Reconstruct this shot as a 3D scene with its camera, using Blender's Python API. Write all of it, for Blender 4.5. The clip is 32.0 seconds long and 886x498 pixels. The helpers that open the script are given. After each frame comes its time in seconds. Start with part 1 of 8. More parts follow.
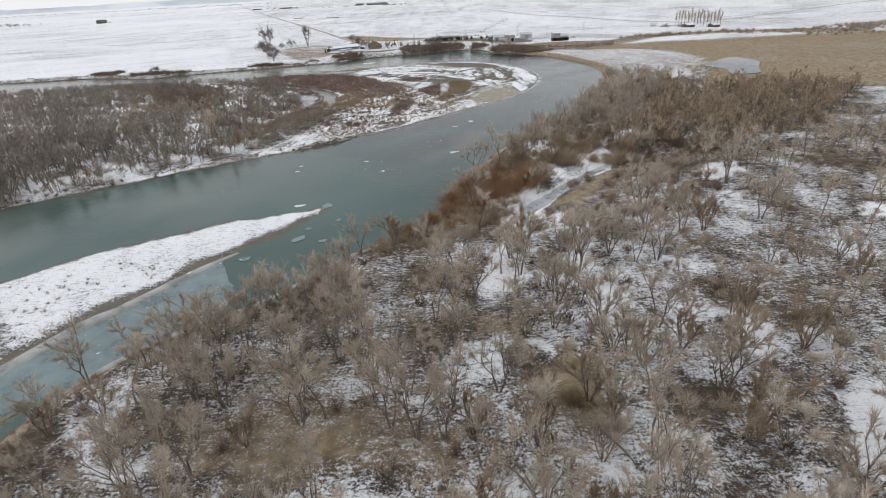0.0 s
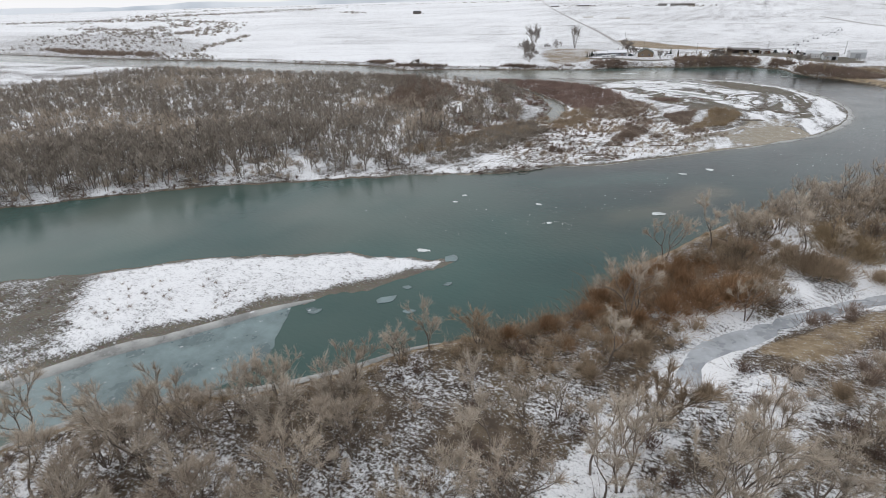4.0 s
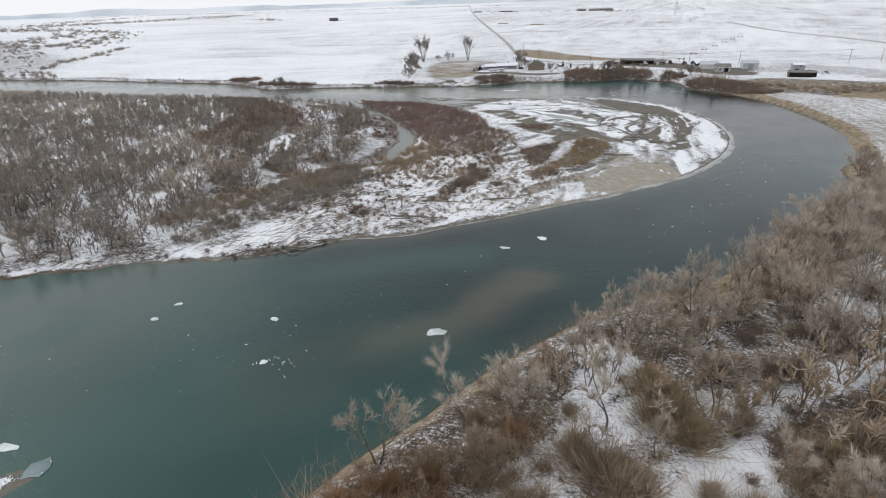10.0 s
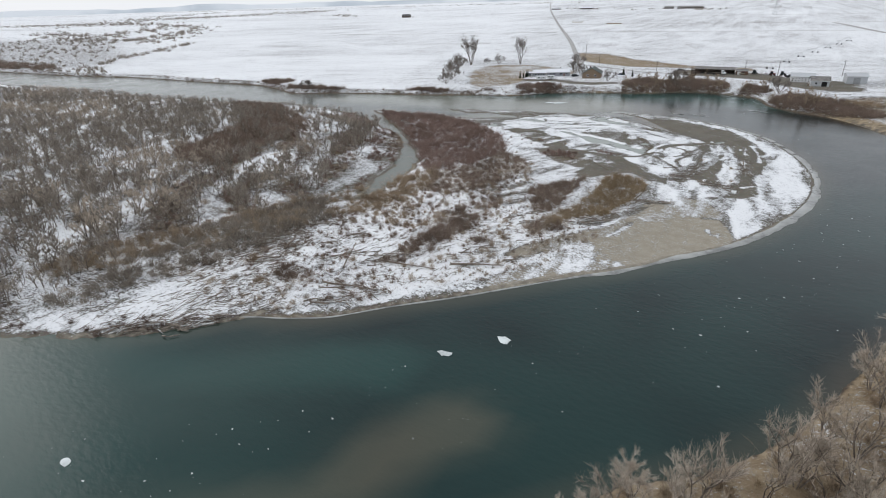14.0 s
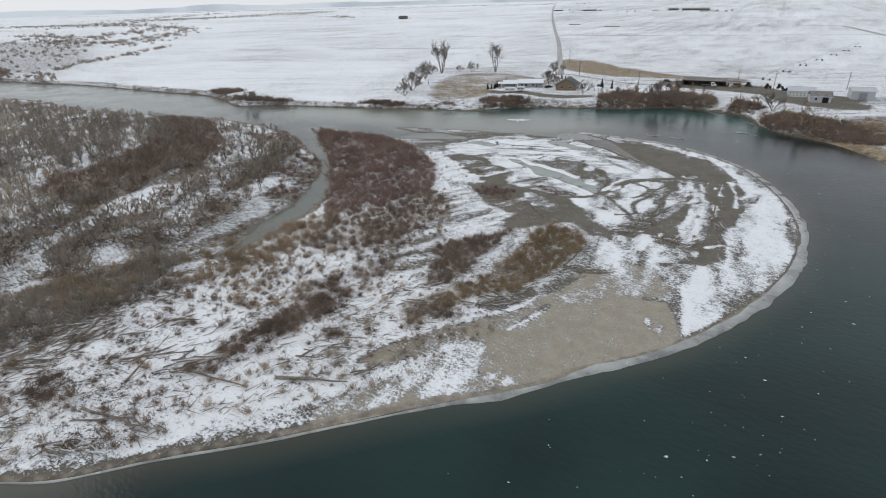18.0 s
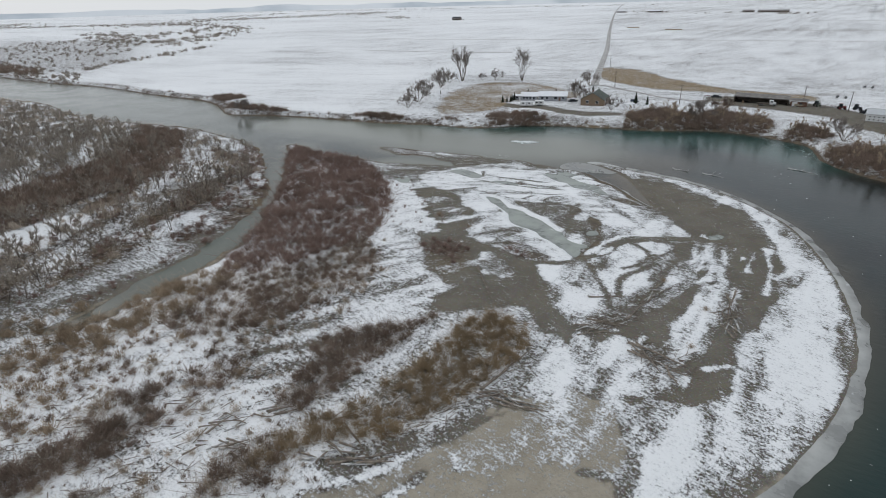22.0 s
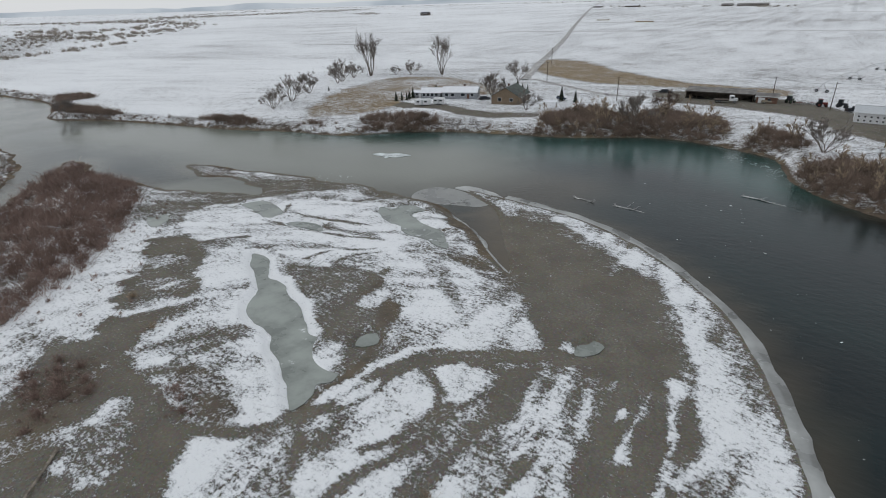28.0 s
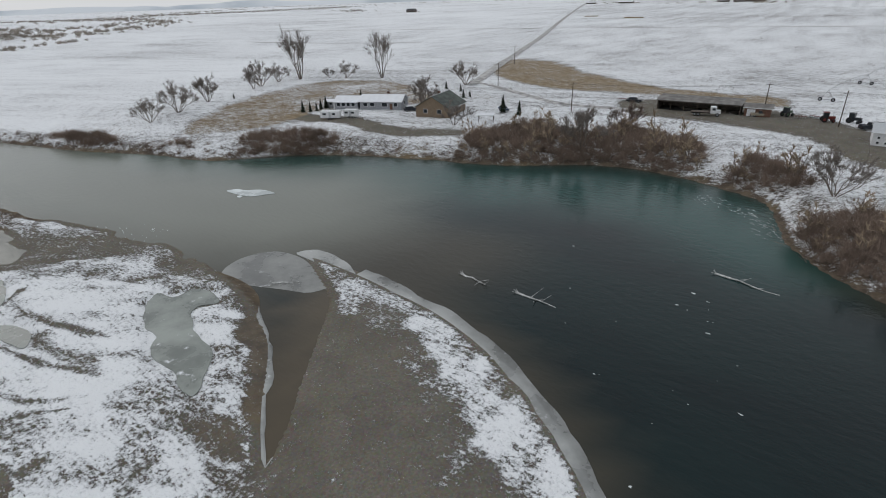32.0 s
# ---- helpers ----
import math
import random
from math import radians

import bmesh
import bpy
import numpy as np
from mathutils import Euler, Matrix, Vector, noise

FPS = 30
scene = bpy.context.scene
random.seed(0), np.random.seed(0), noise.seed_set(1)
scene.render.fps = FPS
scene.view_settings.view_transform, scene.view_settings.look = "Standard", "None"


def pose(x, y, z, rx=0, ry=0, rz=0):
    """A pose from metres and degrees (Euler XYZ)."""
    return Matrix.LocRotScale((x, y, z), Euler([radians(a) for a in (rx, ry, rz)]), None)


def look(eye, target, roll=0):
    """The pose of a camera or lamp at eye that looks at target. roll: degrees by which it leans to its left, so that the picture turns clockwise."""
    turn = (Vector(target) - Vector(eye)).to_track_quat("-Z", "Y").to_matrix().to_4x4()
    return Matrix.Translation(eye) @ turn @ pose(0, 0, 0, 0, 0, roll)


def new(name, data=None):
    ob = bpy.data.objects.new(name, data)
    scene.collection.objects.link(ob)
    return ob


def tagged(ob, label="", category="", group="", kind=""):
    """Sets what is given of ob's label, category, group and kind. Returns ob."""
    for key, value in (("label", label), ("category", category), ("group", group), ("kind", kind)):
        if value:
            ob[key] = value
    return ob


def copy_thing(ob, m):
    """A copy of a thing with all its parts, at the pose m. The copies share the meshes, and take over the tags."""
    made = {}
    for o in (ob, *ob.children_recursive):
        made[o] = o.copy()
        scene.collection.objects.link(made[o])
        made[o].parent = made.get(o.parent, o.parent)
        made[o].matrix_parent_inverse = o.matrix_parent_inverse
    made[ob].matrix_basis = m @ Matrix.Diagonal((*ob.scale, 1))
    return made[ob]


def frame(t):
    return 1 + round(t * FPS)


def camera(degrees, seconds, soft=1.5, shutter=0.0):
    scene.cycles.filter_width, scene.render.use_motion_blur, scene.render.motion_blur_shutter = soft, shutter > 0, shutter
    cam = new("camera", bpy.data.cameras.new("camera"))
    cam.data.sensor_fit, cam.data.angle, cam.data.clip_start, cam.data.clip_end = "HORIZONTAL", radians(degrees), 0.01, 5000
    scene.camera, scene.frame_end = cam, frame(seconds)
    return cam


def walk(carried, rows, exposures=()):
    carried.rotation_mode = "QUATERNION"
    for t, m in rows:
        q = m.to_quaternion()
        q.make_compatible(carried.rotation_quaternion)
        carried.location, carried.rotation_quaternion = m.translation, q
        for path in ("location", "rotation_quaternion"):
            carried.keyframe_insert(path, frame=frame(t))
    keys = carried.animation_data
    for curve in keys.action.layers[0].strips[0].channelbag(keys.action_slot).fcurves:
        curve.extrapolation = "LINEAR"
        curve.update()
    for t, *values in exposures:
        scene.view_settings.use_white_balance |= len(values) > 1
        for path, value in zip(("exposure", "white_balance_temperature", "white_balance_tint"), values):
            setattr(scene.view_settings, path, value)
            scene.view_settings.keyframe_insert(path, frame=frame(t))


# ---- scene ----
# ---------------------------------------------------------------- camera
cam = camera(79.4, 32.0, soft=0.95)
METRES, EYE, TILT, LEAN, TURN = 410.0, 54.94, 0.0, 0.0, 0.0
ROWS = [
    (0.0, 0.0, 0.0, 0.0, -1.26, -26.38, 2.53),
    (0.5, 0.0078, 0.0124, -0.0001, 4.19, -26.13, 2.3),
    (1.0, 0.0161, 0.0251, 0.0, 14.13, -25.82, 1.93),
    (1.5, 0.0244, 0.0387, 0.0, 20.66, -25.65, 1.73),
    (2.0, 0.031, 0.0527, -0.0, 25.11, -25.57, 1.57),
    (2.5, 0.0367, 0.0674, 0.0, 28.87, -25.55, 1.49),
    (4.5, 0.0492, 0.128, -0.0002, 27.04, -25.6, 1.43),
    (5.0, 0.0517, 0.1433, -0.0001, 24.87, -25.61, 1.53),
    (5.5, 0.0542, 0.1583, 0.0002, 21.02, -25.65, 1.69),
    (6.0, 0.057, 0.1732, 0.0003, 16.11, -25.72, 1.89),
    (6.5, 0.0602, 0.1878, 0.0005, 11.73, -25.79, 2.07),
    (7.0, 0.0637, 0.2022, 0.0006, 10.07, -25.78, 2.08),
    (7.5, 0.0686, 0.2163, 0.0009, 11.75, -25.7, 2.08),
    (8.0, 0.0743, 0.2301, 0.0009, 12.72, -25.63, 2.08),
    (8.5, 0.0799, 0.2439, 0.0009, 12.61, -25.6, 2.08),
    (9.0, 0.0856, 0.2576, 0.0013, 12.41, -25.61, 2.09),
    (9.5, 0.0909, 0.2711, 0.0014, 15.44, -25.49, 1.93),
    (10.0, 0.0968, 0.2847, 0.0016, 21.83, -25.28, 1.65),
    (10.5, 0.1025, 0.299, 0.0017, 27.55, -25.15, 1.43),
    (11.0, 0.1068, 0.3134, 0.0019, 32.15, -25.12, 1.25),
    (11.5, 0.1103, 0.3286, 0.0019, 35.62, -25.13, 1.11),
    (12.0, 0.1128, 0.3441, 0.0016, 37.27, -25.13, 1.07),
    (12.5, 0.1142, 0.3597, 0.0017, 37.31, -25.2, 1.12),
    (13.0, 0.1148, 0.3753, 0.0018, 35.98, -25.25, 1.2),
    (13.5, 0.1152, 0.3912, 0.0019, 34.06, -25.31, 1.31),
    (14.0, 0.1157, 0.4072, 0.002, 30.07, -25.4, 1.52),
    (14.5, 0.1164, 0.4226, 0.0021, 25.55, -25.49, 1.73),
    (15.0, 0.1174, 0.4379, 0.0022, 20.6, -25.61, 1.96),
    (15.5, 0.1185, 0.4529, 0.0022, 16.99, -25.73, 2.11),
    (17.5, 0.1293, 0.5125, 0.0024, 27.26, -25.41, 1.64),
    (18.0, 0.1316, 0.5272, 0.0027, 30.93, -25.32, 1.45),
    (18.5, 0.1337, 0.5426, 0.0031, 34.54, -25.29, 1.32),
    (19.0, 0.1354, 0.5581, 0.0033, 36.43, -25.26, 1.26),
    (19.5, 0.1365, 0.5736, 0.0037, 37.55, -25.22, 1.23),
    (20.0, 0.1374, 0.5891, 0.0039, 37.78, -25.23, 1.24),
    (20.5, 0.1381, 0.6046, 0.0037, 37.73, -25.2, 1.27),
    (21.0, 0.1387, 0.6192, 0.0031, 37.64, -25.16, 1.33),
    (21.5, 0.1392, 0.6348, 0.002, 37.53, -25.14, 1.36),
    (22.0, 0.1395, 0.6506, 0.0007, 37.39, -25.11, 1.38),
    (22.5, 0.1399, 0.6665, -0.0009, 37.3, -25.08, 1.44),
    (23.0, 0.1402, 0.6826, -0.0028, 37.16, -25.1, 1.5),
    (23.5, 0.1404, 0.6986, -0.0051, 36.98, -25.08, 1.49),
    (24.0, 0.1407, 0.7145, -0.0078, 36.81, -25.06, 1.51),
    (24.5, 0.1409, 0.7306, -0.0104, 36.67, -25.06, 1.53),
    (25.0, 0.1408, 0.7466, -0.0129, 36.54, -25.09, 1.52),
    (25.5, 0.1406, 0.7627, -0.0156, 36.46, -25.09, 1.52),
    (27.5, 0.1379, 0.827, -0.0271, 36.13, -25.19, 1.57),
    (28.0, 0.1369, 0.8431, -0.0297, 36.07, -25.21, 1.58),
    (28.5, 0.1358, 0.8593, -0.0323, 36.02, -25.22, 1.57),
    (29.0, 0.1347, 0.8756, -0.035, 35.99, -25.23, 1.59),
    (29.5, 0.1335, 0.8917, -0.0377, 35.93, -25.25, 1.58),
    (30.0, 0.1322, 0.908, -0.0395, 35.92, -25.28, 1.6),
    (30.5, 0.1312, 0.9244, -0.0398, 35.98, -25.31, 1.63),
    (31.0, 0.1301, 0.9408, -0.0399, 35.93, -25.35, 1.66),
    (31.5, 0.1287, 0.9571, -0.0398, 35.86, -25.39, 1.66),
    (32.0, 0.1267, 0.9734, -0.0397, 35.89, -25.42, 1.68),
]
walk(cam, [(t, pose(0.95, -1.7, EYE + 1.0, TILT, LEAN, TURN) @ pose(METRES * x, METRES * y, METRES * z, 90 + pitch, roll, yaw)) for t, x, y, z, yaw, pitch, roll in ROWS],
     [(0.0, 0.5, 6600, 14), (6.0, 0.54, 6550, 14), (13.0, 0.49, 6450, 13), (19.0, 0.26, 6400, 12), (25.0, 0.11, 6400, 11), (32.0, 0.02, 6450, 12)])

# ---------------------------------------------------------------- light: an overcast winter sky
world = bpy.data.worlds.new("overcast_sky")
scene.world = world
world.use_nodes = True
wn, wl = world.node_tree.nodes, world.node_tree.links
wn.clear()
w_out, w_bg = wn.new("ShaderNodeOutputWorld"), wn.new("ShaderNodeBackground")
w_sky, w_mix = wn.new("ShaderNodeTexSky"), wn.new("ShaderNodeMix")
w_sky.sky_type, w_sky.sun_disc = "NISHITA", False
w_sky.sun_elevation, w_sky.sun_rotation = radians(30), radians(-100)
w_mix.data_type = "RGBA"
w_mix.inputs[0].default_value = 0.95
w_mix.inputs[7].default_value = (5.6, 5.9, 6.1, 1)      # even cloud
w_bg.inputs["Strength"].default_value = 0.11
wl.new(w_sky.outputs[0], w_mix.inputs[6])
wl.new(w_mix.outputs[2], w_bg.inputs["Color"])
wl.new(w_bg.outputs[0], w_out.inputs[0])
sun = new("sun", bpy.data.lights.new("sun", "SUN"))
sun.data.energy, sun.data.angle, sun.data.color = 0.5, radians(48), (1.0, 0.96, 0.9)
sun.matrix_world = look((-60, -11, 35), (0, 0, 0))


# ---------------------------------------------------------------- materials
class Mat:
    """A node material with short ways to add nodes."""

    def __init__(self, name, rough=0.8, metal=0.0, spec=0.3):
        self.m = bpy.data.materials.new(name)
        self.m.use_nodes = True
        self.t = self.m.node_tree
        self.b = self.t.nodes["Principled BSDF"]
        self.b.inputs["Roughness"].default_value = rough
        self.b.inputs["Metallic"].default_value = metal
        self.b.inputs["Specular IOR Level"].default_value = spec

    def put(self, sock, v):
        if isinstance(v, bpy.types.NodeSocket):
            self.t.links.new(v, sock)
        elif isinstance(v, tuple) and len(v) == 3 and sock.type == "RGBA":
            sock.default_value = (*v, 1)
        else:
            sock.default_value = v

    def pos(self):
        return self.t.nodes.new("ShaderNodeNewGeometry").outputs["Position"]

    def local(self):
        return self.t.nodes.new("ShaderNodeTexCoord").outputs["Object"]

    def scaled(self, vec, s, turn=0.0):
        n = self.t.nodes.new("ShaderNodeMapping")
        self.put(n.inputs["Vector"], vec)
        n.inputs["Scale"].default_value = s
        n.inputs["Rotation"].default_value = (0, 0, turn)
        return n.outputs[0]

    def noise(self, vec, scale, detail=4.0, rough=0.55):
        n = self.t.nodes.new("ShaderNodeTexNoise")
        self.put(n.inputs["Vector"], vec)
        n.inputs["Scale"].default_value, n.inputs["Detail"].default_value, n.inputs["Roughness"].default_value = scale, detail, rough
        return n.outputs["Fac"]

    def cells(self, vec, scale, feature="F1", out="Distance"):
        n = self.t.nodes.new("ShaderNodeTexVoronoi")
        n.feature = feature
        self.put(n.inputs["Vector"], vec)
        n.inputs["Scale"].default_value = scale
        return n.outputs[out]

    def attr(self, name):
        n = self.t.nodes.new("ShaderNodeAttribute")
        n.attribute_name = name
        return n.outputs["Fac"]

    def rnd(self):
        return self.t.nodes.new("ShaderNodeObjectInfo").outputs["Random"]

    def island(self):
        return self.t.nodes.new("ShaderNodeNewGeometry").outputs["Random Per Island"]

    def math(self, op, a, b=0.0, clamp=False):
        n = self.t.nodes.new("ShaderNodeMath")
        n.operation, n.use_clamp = op, clamp
        self.put(n.inputs[0], a)
        self.put(n.inputs[1], b)
        return n.outputs[0]

    def step(self, v, lo, hi, a=0.0, b=1.0):
        n = self.t.nodes.new("ShaderNodeMapRange")
        n.interpolation_type = "SMOOTHSTEP"
        for i, x in enumerate((v, lo, hi, a, b)):
            self.put(n.inputs[i], x)
        return n.outputs[0]

    def mix(self, f, a, b):
        n = self.t.nodes.new("ShaderNodeMix")
        n.data_type = "RGBA"
        self.put(n.inputs[0], f)
        self.put(n.inputs[6], a)
        self.put(n.inputs[7], b)
        return n.outputs[2]

    def colour(self, c):
        self.put(self.b.inputs["Base Color"], c)
        return self

    def rough(self, v):
        self.put(self.b.inputs["Roughness"], v)
        return self

    def bump(self, h, strength=0.5, distance=0.05):
        n = self.t.nodes.new("ShaderNodeBump")
        n.inputs["Strength"].default_value, n.inputs["Distance"].default_value = strength, distance
        self.put(n.inputs["Height"], h)
        self.t.links.new(n.outputs[0], self.b.inputs["Normal"])
        return self


def plain(name, c, rough=0.7, metal=0.0, vary=0.18, scale=3.0):
    """A surface of one colour with grain, stains and per-object variation."""
    m = Mat(name, rough, metal)
    p = m.local()
    k = m.math("ADD", m.math("MULTIPLY", m.noise(p, scale), 0.7), m.math("MULTIPLY", m.noise(p, scale * 9), 0.3))
    dark, light = tuple(x * (1 - vary * 1.6) for x in c), tuple(min(1, x * (1 + vary)) for x in c)
    m.colour(m.mix(m.step(k, 0.3, 0.7), dark, light))
    m.bump(k, 0.2, 0.02)
    return m.m


SNOW = (0.80, 0.82, 0.85)


def ground_material():
    m = Mat("snowy_ground", 0.95, 0, 0.06)
    p = m.pos()
    big, mid, fine = m.noise(p, 0.06, 3), m.noise(p, 0.45, 6, 0.62), m.noise(p, 3.2, 4, 0.6)
    pebble = m.cells(p, 5.0, out="Color")
    grit, patch = m.noise(p, 11.0, 3, 0.7), m.noise(p, 0.17, 4, 0.6)
    litter = m.mix(m.step(mid, 0.35, 0.65), (0.085, 0.068, 0.055), (0.17, 0.135, 0.098))
    litter = m.mix(m.step(big, 0.5, 0.7), litter, (0.18, 0.14, 0.09))
    stones = m.mix(m.step(fine, 0.3, 0.7), (0.130, 0.119, 0.098), (0.204, 0.187, 0.155))
    stones = m.mix(m.math("MULTIPLY", m.step(big, 0.35, 0.65), 0.5), stones, (0.160, 0.140, 0.105))
    stones = m.mix(m.step(patch, 0.38, 0.66, 0.0, 0.5), stones, (0.104, 0.093, 0.076))
    stones = m.mix(m.step(grit, 0.55, 0.72, 0.0, 0.28), stones, (0.28, 0.26, 0.225))
    stones = m.mix(0.04, stones, pebble)
    sand = m.mix(m.step(mid, 0.3, 0.7), (0.325, 0.292, 0.235), (0.40, 0.362, 0.298))
    straw = m.mix(m.step(mid, 0.35, 0.65), (0.225, 0.17, 0.112), (0.36, 0.29, 0.198))
    base = m.mix(m.attr("gravel"), litter, stones)
    base = m.mix(m.step(m.math("ADD", m.attr("sand"), m.math("MULTIPLY", m.math("SUBTRACT", mid, 0.5), 0.5)), 0.3, 0.7), base, sand)
    base = m.mix(m.step(m.math("ADD", m.attr("straw"), m.math("MULTIPLY", m.math("SUBTRACT", mid, 0.5), 0.7)), 0.3, 0.7), base, straw)
    drift = m.noise(m.scaled(p, (0.55, 2.0, 1.0), 0.55), 1.0, 4, 0.65)
    grain = 0.0
    for part_of, amount in ((mid, 0.9), (m.noise(p, 1.8, 3, 0.6), 1.0), (fine, 1.5), (grit, 1.5), (drift, 1.1)):
        grain = m.math("ADD", grain, m.math("MULTIPLY", m.math("SUBTRACT", part_of, 0.5), amount))
    depth = m.math("ADD", m.attr("snow"), grain)
    lying = m.step(depth, 0.36, 0.62)
    # greyer where snow is thin; mottled relief shading is put into this colour too
    snow = m.mix(m.step(depth, 0.45, 1.0), (0.62, 0.635, 0.66), (0.88, 0.895, 0.91))
    m.colour(m.mix(lying, base, snow))
    m.bump(m.math("ADD", m.math("MULTIPLY", fine, 0.9), m.math("ADD", m.math("MULTIPLY", mid, 1.4), m.math("MULTIPLY", lying, 0.4))), 0.9, 0.3)
    return m.m


def water_material():
    m = Mat("river_water", 0.06, 0, 0.37)
    m.b.inputs["IOR"].default_value = 1.33
    p = m.pos()
    drift = m.noise(m.scaled(p, (0.02, 0.05, 0.05), 0.6), 1.0, 4)
    deep = m.mix(m.step(drift, 0.35, 0.65), (0.002, 0.008, 0.010), (0.004, 0.015, 0.016))
    c = m.mix(m.attr("shoal"), deep, (0.092, 0.075, 0.052))
    c = m.mix(m.attr("teal"), c, (0.027, 0.082, 0.074))
    c = m.mix(m.attr("silt_sheen"), c, (0.20, 0.208, 0.178))
    m.colour(c)
    m.rough(m.step(m.noise(p, 0.05, 3), 0.3, 0.7, 0.10, 0.20))
    ripple = m.math("ADD", m.noise(m.scaled(p, (0.5, 1.1, 1), 0.8), 1.0, 4), m.math("MULTIPLY", m.noise(p, 0.12, 2), 0.8))
    m.bump(ripple, 0.42, 0.14)
    return m.m


def ice_material(name, clear, cracked=0.3):
    m = Mat(name, 0.3, 0, 0.5)
    p = m.pos()
    k = m.noise(p, 0.16, 5, 0.6)
    crack = m.cells(p, 0.22, "DISTANCE_TO_EDGE")
    c = m.mix(m.step(k, 0.32, 0.68), clear, tuple(min(0.8, x * 1.7 + 0.06) for x in clear))
    c = m.mix(m.step(m.noise(p, 0.5, 6, 0.65), 0.62, 0.75), c, SNOW)
    m.colour(m.mix(m.step(crack, 0.0, 0.012, cracked, 0.0), c, SNOW))
    m.rough(m.step(k, 0.3, 0.7, 0.18, 0.5))
    m.bump(m.noise(p, 2.0, 3), 0.15, 0.03)
    return m.m


def wood_material(name, dark, light):
    """Bark and twigs; the tone drifts from tree to tree and from twig to twig."""
    m = Mat(name, 0.9, 0, 0.1)
    k = m.math("ADD", m.math("MULTIPLY", m.noise(m.pos(), 0.11, 2), 0.75), m.math("MULTIPLY", m.island(), 0.35))
    m.colour(m.mix(m.step(k, 0.3, 0.75), dark, light))
    return m.m


GROUND, WATER = ground_material(), water_material()
RIM_ICE = ice_material("rim_ice", (0.215, 0.22, 0.212), 0.0)
POND_ICE = ice_material("pond_ice", (0.15, 0.166, 0.15), 0.0)
SLOUGH_ICE = ice_material("slough_ice", (0.27, 0.29, 0.31), 0.0)
THIN_ICE = ice_material("thin_ice", (0.068, 0.108, 0.112), 0.05)
MOUTH_ICE = ice_material("mouth_ice", (0.13, 0.132, 0.125), 0.0)
FLOE_ICE = ice_material("floe_ice", (0.40, 0.435, 0.435))
BARK = wood_material("grey_bark", (0.10, 0.085, 0.075), (0.24, 0.205, 0.175))
TWIG_GREY = wood_material("grey_twigs", (0.314, 0.270, 0.218), (0.564, 0.492, 0.406))
TWIG_BROWN = wood_material("brown_twigs", (0.227, 0.174, 0.123), (0.442, 0.353, 0.260))
TWIG_RED = wood_material("red_twigs", (0.18, 0.127, 0.107), (0.335, 0.248, 0.212))
TWIG_GOLD = wood_material("golden_twigs", (0.225, 0.170, 0.108), (0.395, 0.308, 0.205))
TWIG_WOOD = wood_material("woodland_twigs", (0.195, 0.170, 0.143), (0.365, 0.322, 0.275))
TWIG_RUST = wood_material("rust_twigs", (0.20, 0.12, 0.068), (0.36, 0.228, 0.135))
TWIG_PALE = wood_material("pale_twigs", (0.384, 0.336, 0.282), (0.620, 0.552, 0.468))
TWIG_DARK = wood_material("dark_twigs", (0.10, 0.074, 0.062), (0.22, 0.165, 0.14))
TWIG_UMBER = wood_material("umber_twigs", (0.155, 0.119, 0.096), (0.32, 0.248, 0.203))
TWIG_ASH = wood_material("ash_twigs", (0.15, 0.132, 0.12), (0.30, 0.27, 0.245))
TWIG_FAWN = wood_material("fawn_twigs", (0.300, 0.254, 0.206), (0.546, 0.470, 0.390))
NEEDLES = wood_material("conifer_needles", (0.012, 0.02, 0.012), (0.03, 0.045, 0.028))


# ---------------------------------------------------------------- plan
def spline(pts, step=1.5, closed=True):
    """A smooth line through the corners of a plan."""
    p = np.array(pts, float)
    n, out = len(p), []
    for i in range(n if closed else n - 1):
        a, b, c, d = (p[(i + k) % n] if closed else p[min(max(i + k, 0), n - 1)] for k in (-1, 0, 1, 2))
        m = int(min(40, max(2, np.linalg.norm(c - b) / step)))
        u = np.linspace(0, 1, m, endpoint=False)[:, None]
        # chord-length tangents keep long and short spans from overshooting
        l0, l1, l2 = (max(np.linalg.norm(v), 1e-6) for v in (b - a, c - b, d - c))
        tb = ((b - a) / l0 * l1 + (c - b) / l1 * l0) / (l0 + l1) * l1
        tc = ((c - b) / l1 * l2 + (d - c) / l2 * l1) / (l1 + l2) * l1
        if not closed and i == 0:
            tb = c - b
        if not closed and i == n - 2:
            tc = c - b
        out.append((2 * u**3 - 3 * u**2 + 1) * b + (u**3 - 2 * u**2 + u) * tb + (-2 * u**3 + 3 * u**2) * c + (u**3 - u**2) * tc)
    return np.vstack(out + ([] if closed else [p[-1:]]))


def inside(poly, x, y):
    odd = np.zeros(x.shape, bool)
    q = np.roll(poly, -1, 0)
    for (ax, ay), (bx, by) in zip(poly, q):
        if ay != by:
            odd ^= ((ay > y) != (by > y)) & (x < (bx - ax) * (y - ay) / (by - ay) + ax)
    return odd


def to_line(line, x, y):
    d = np.full(x.shape, 1e9)
    for (ax, ay), (bx, by) in zip(line[:-1], line[1:]):
        ex, ey = bx - ax, by - ay
        t = np.clip(((x - ax) * ex + (y - ay) * ey) / (ex * ex + ey * ey + 1e-12), 0, 1)
        np.minimum(d, (x - ax - t * ex) ** 2 + (y - ay - t * ey) ** 2, out=d)
    return np.sqrt(d)


def signed(poly, x, y, reach=80):
    """Metres to the edge of a closed plan, positive inside; exact only within reach."""
    out = np.full(x.shape, -float(reach))
    lo, hi = poly.min(0) - reach, poly.max(0) + reach
    k = (x > lo[0]) & (x < hi[0]) & (y > lo[1]) & (y < hi[1])
    xs, ys = x[k], y[k]
    d = to_line(np.vstack([poly, poly[:1]]), xs, ys)
    out[k] = np.where(inside(poly, xs, ys), d, -d)
    return out


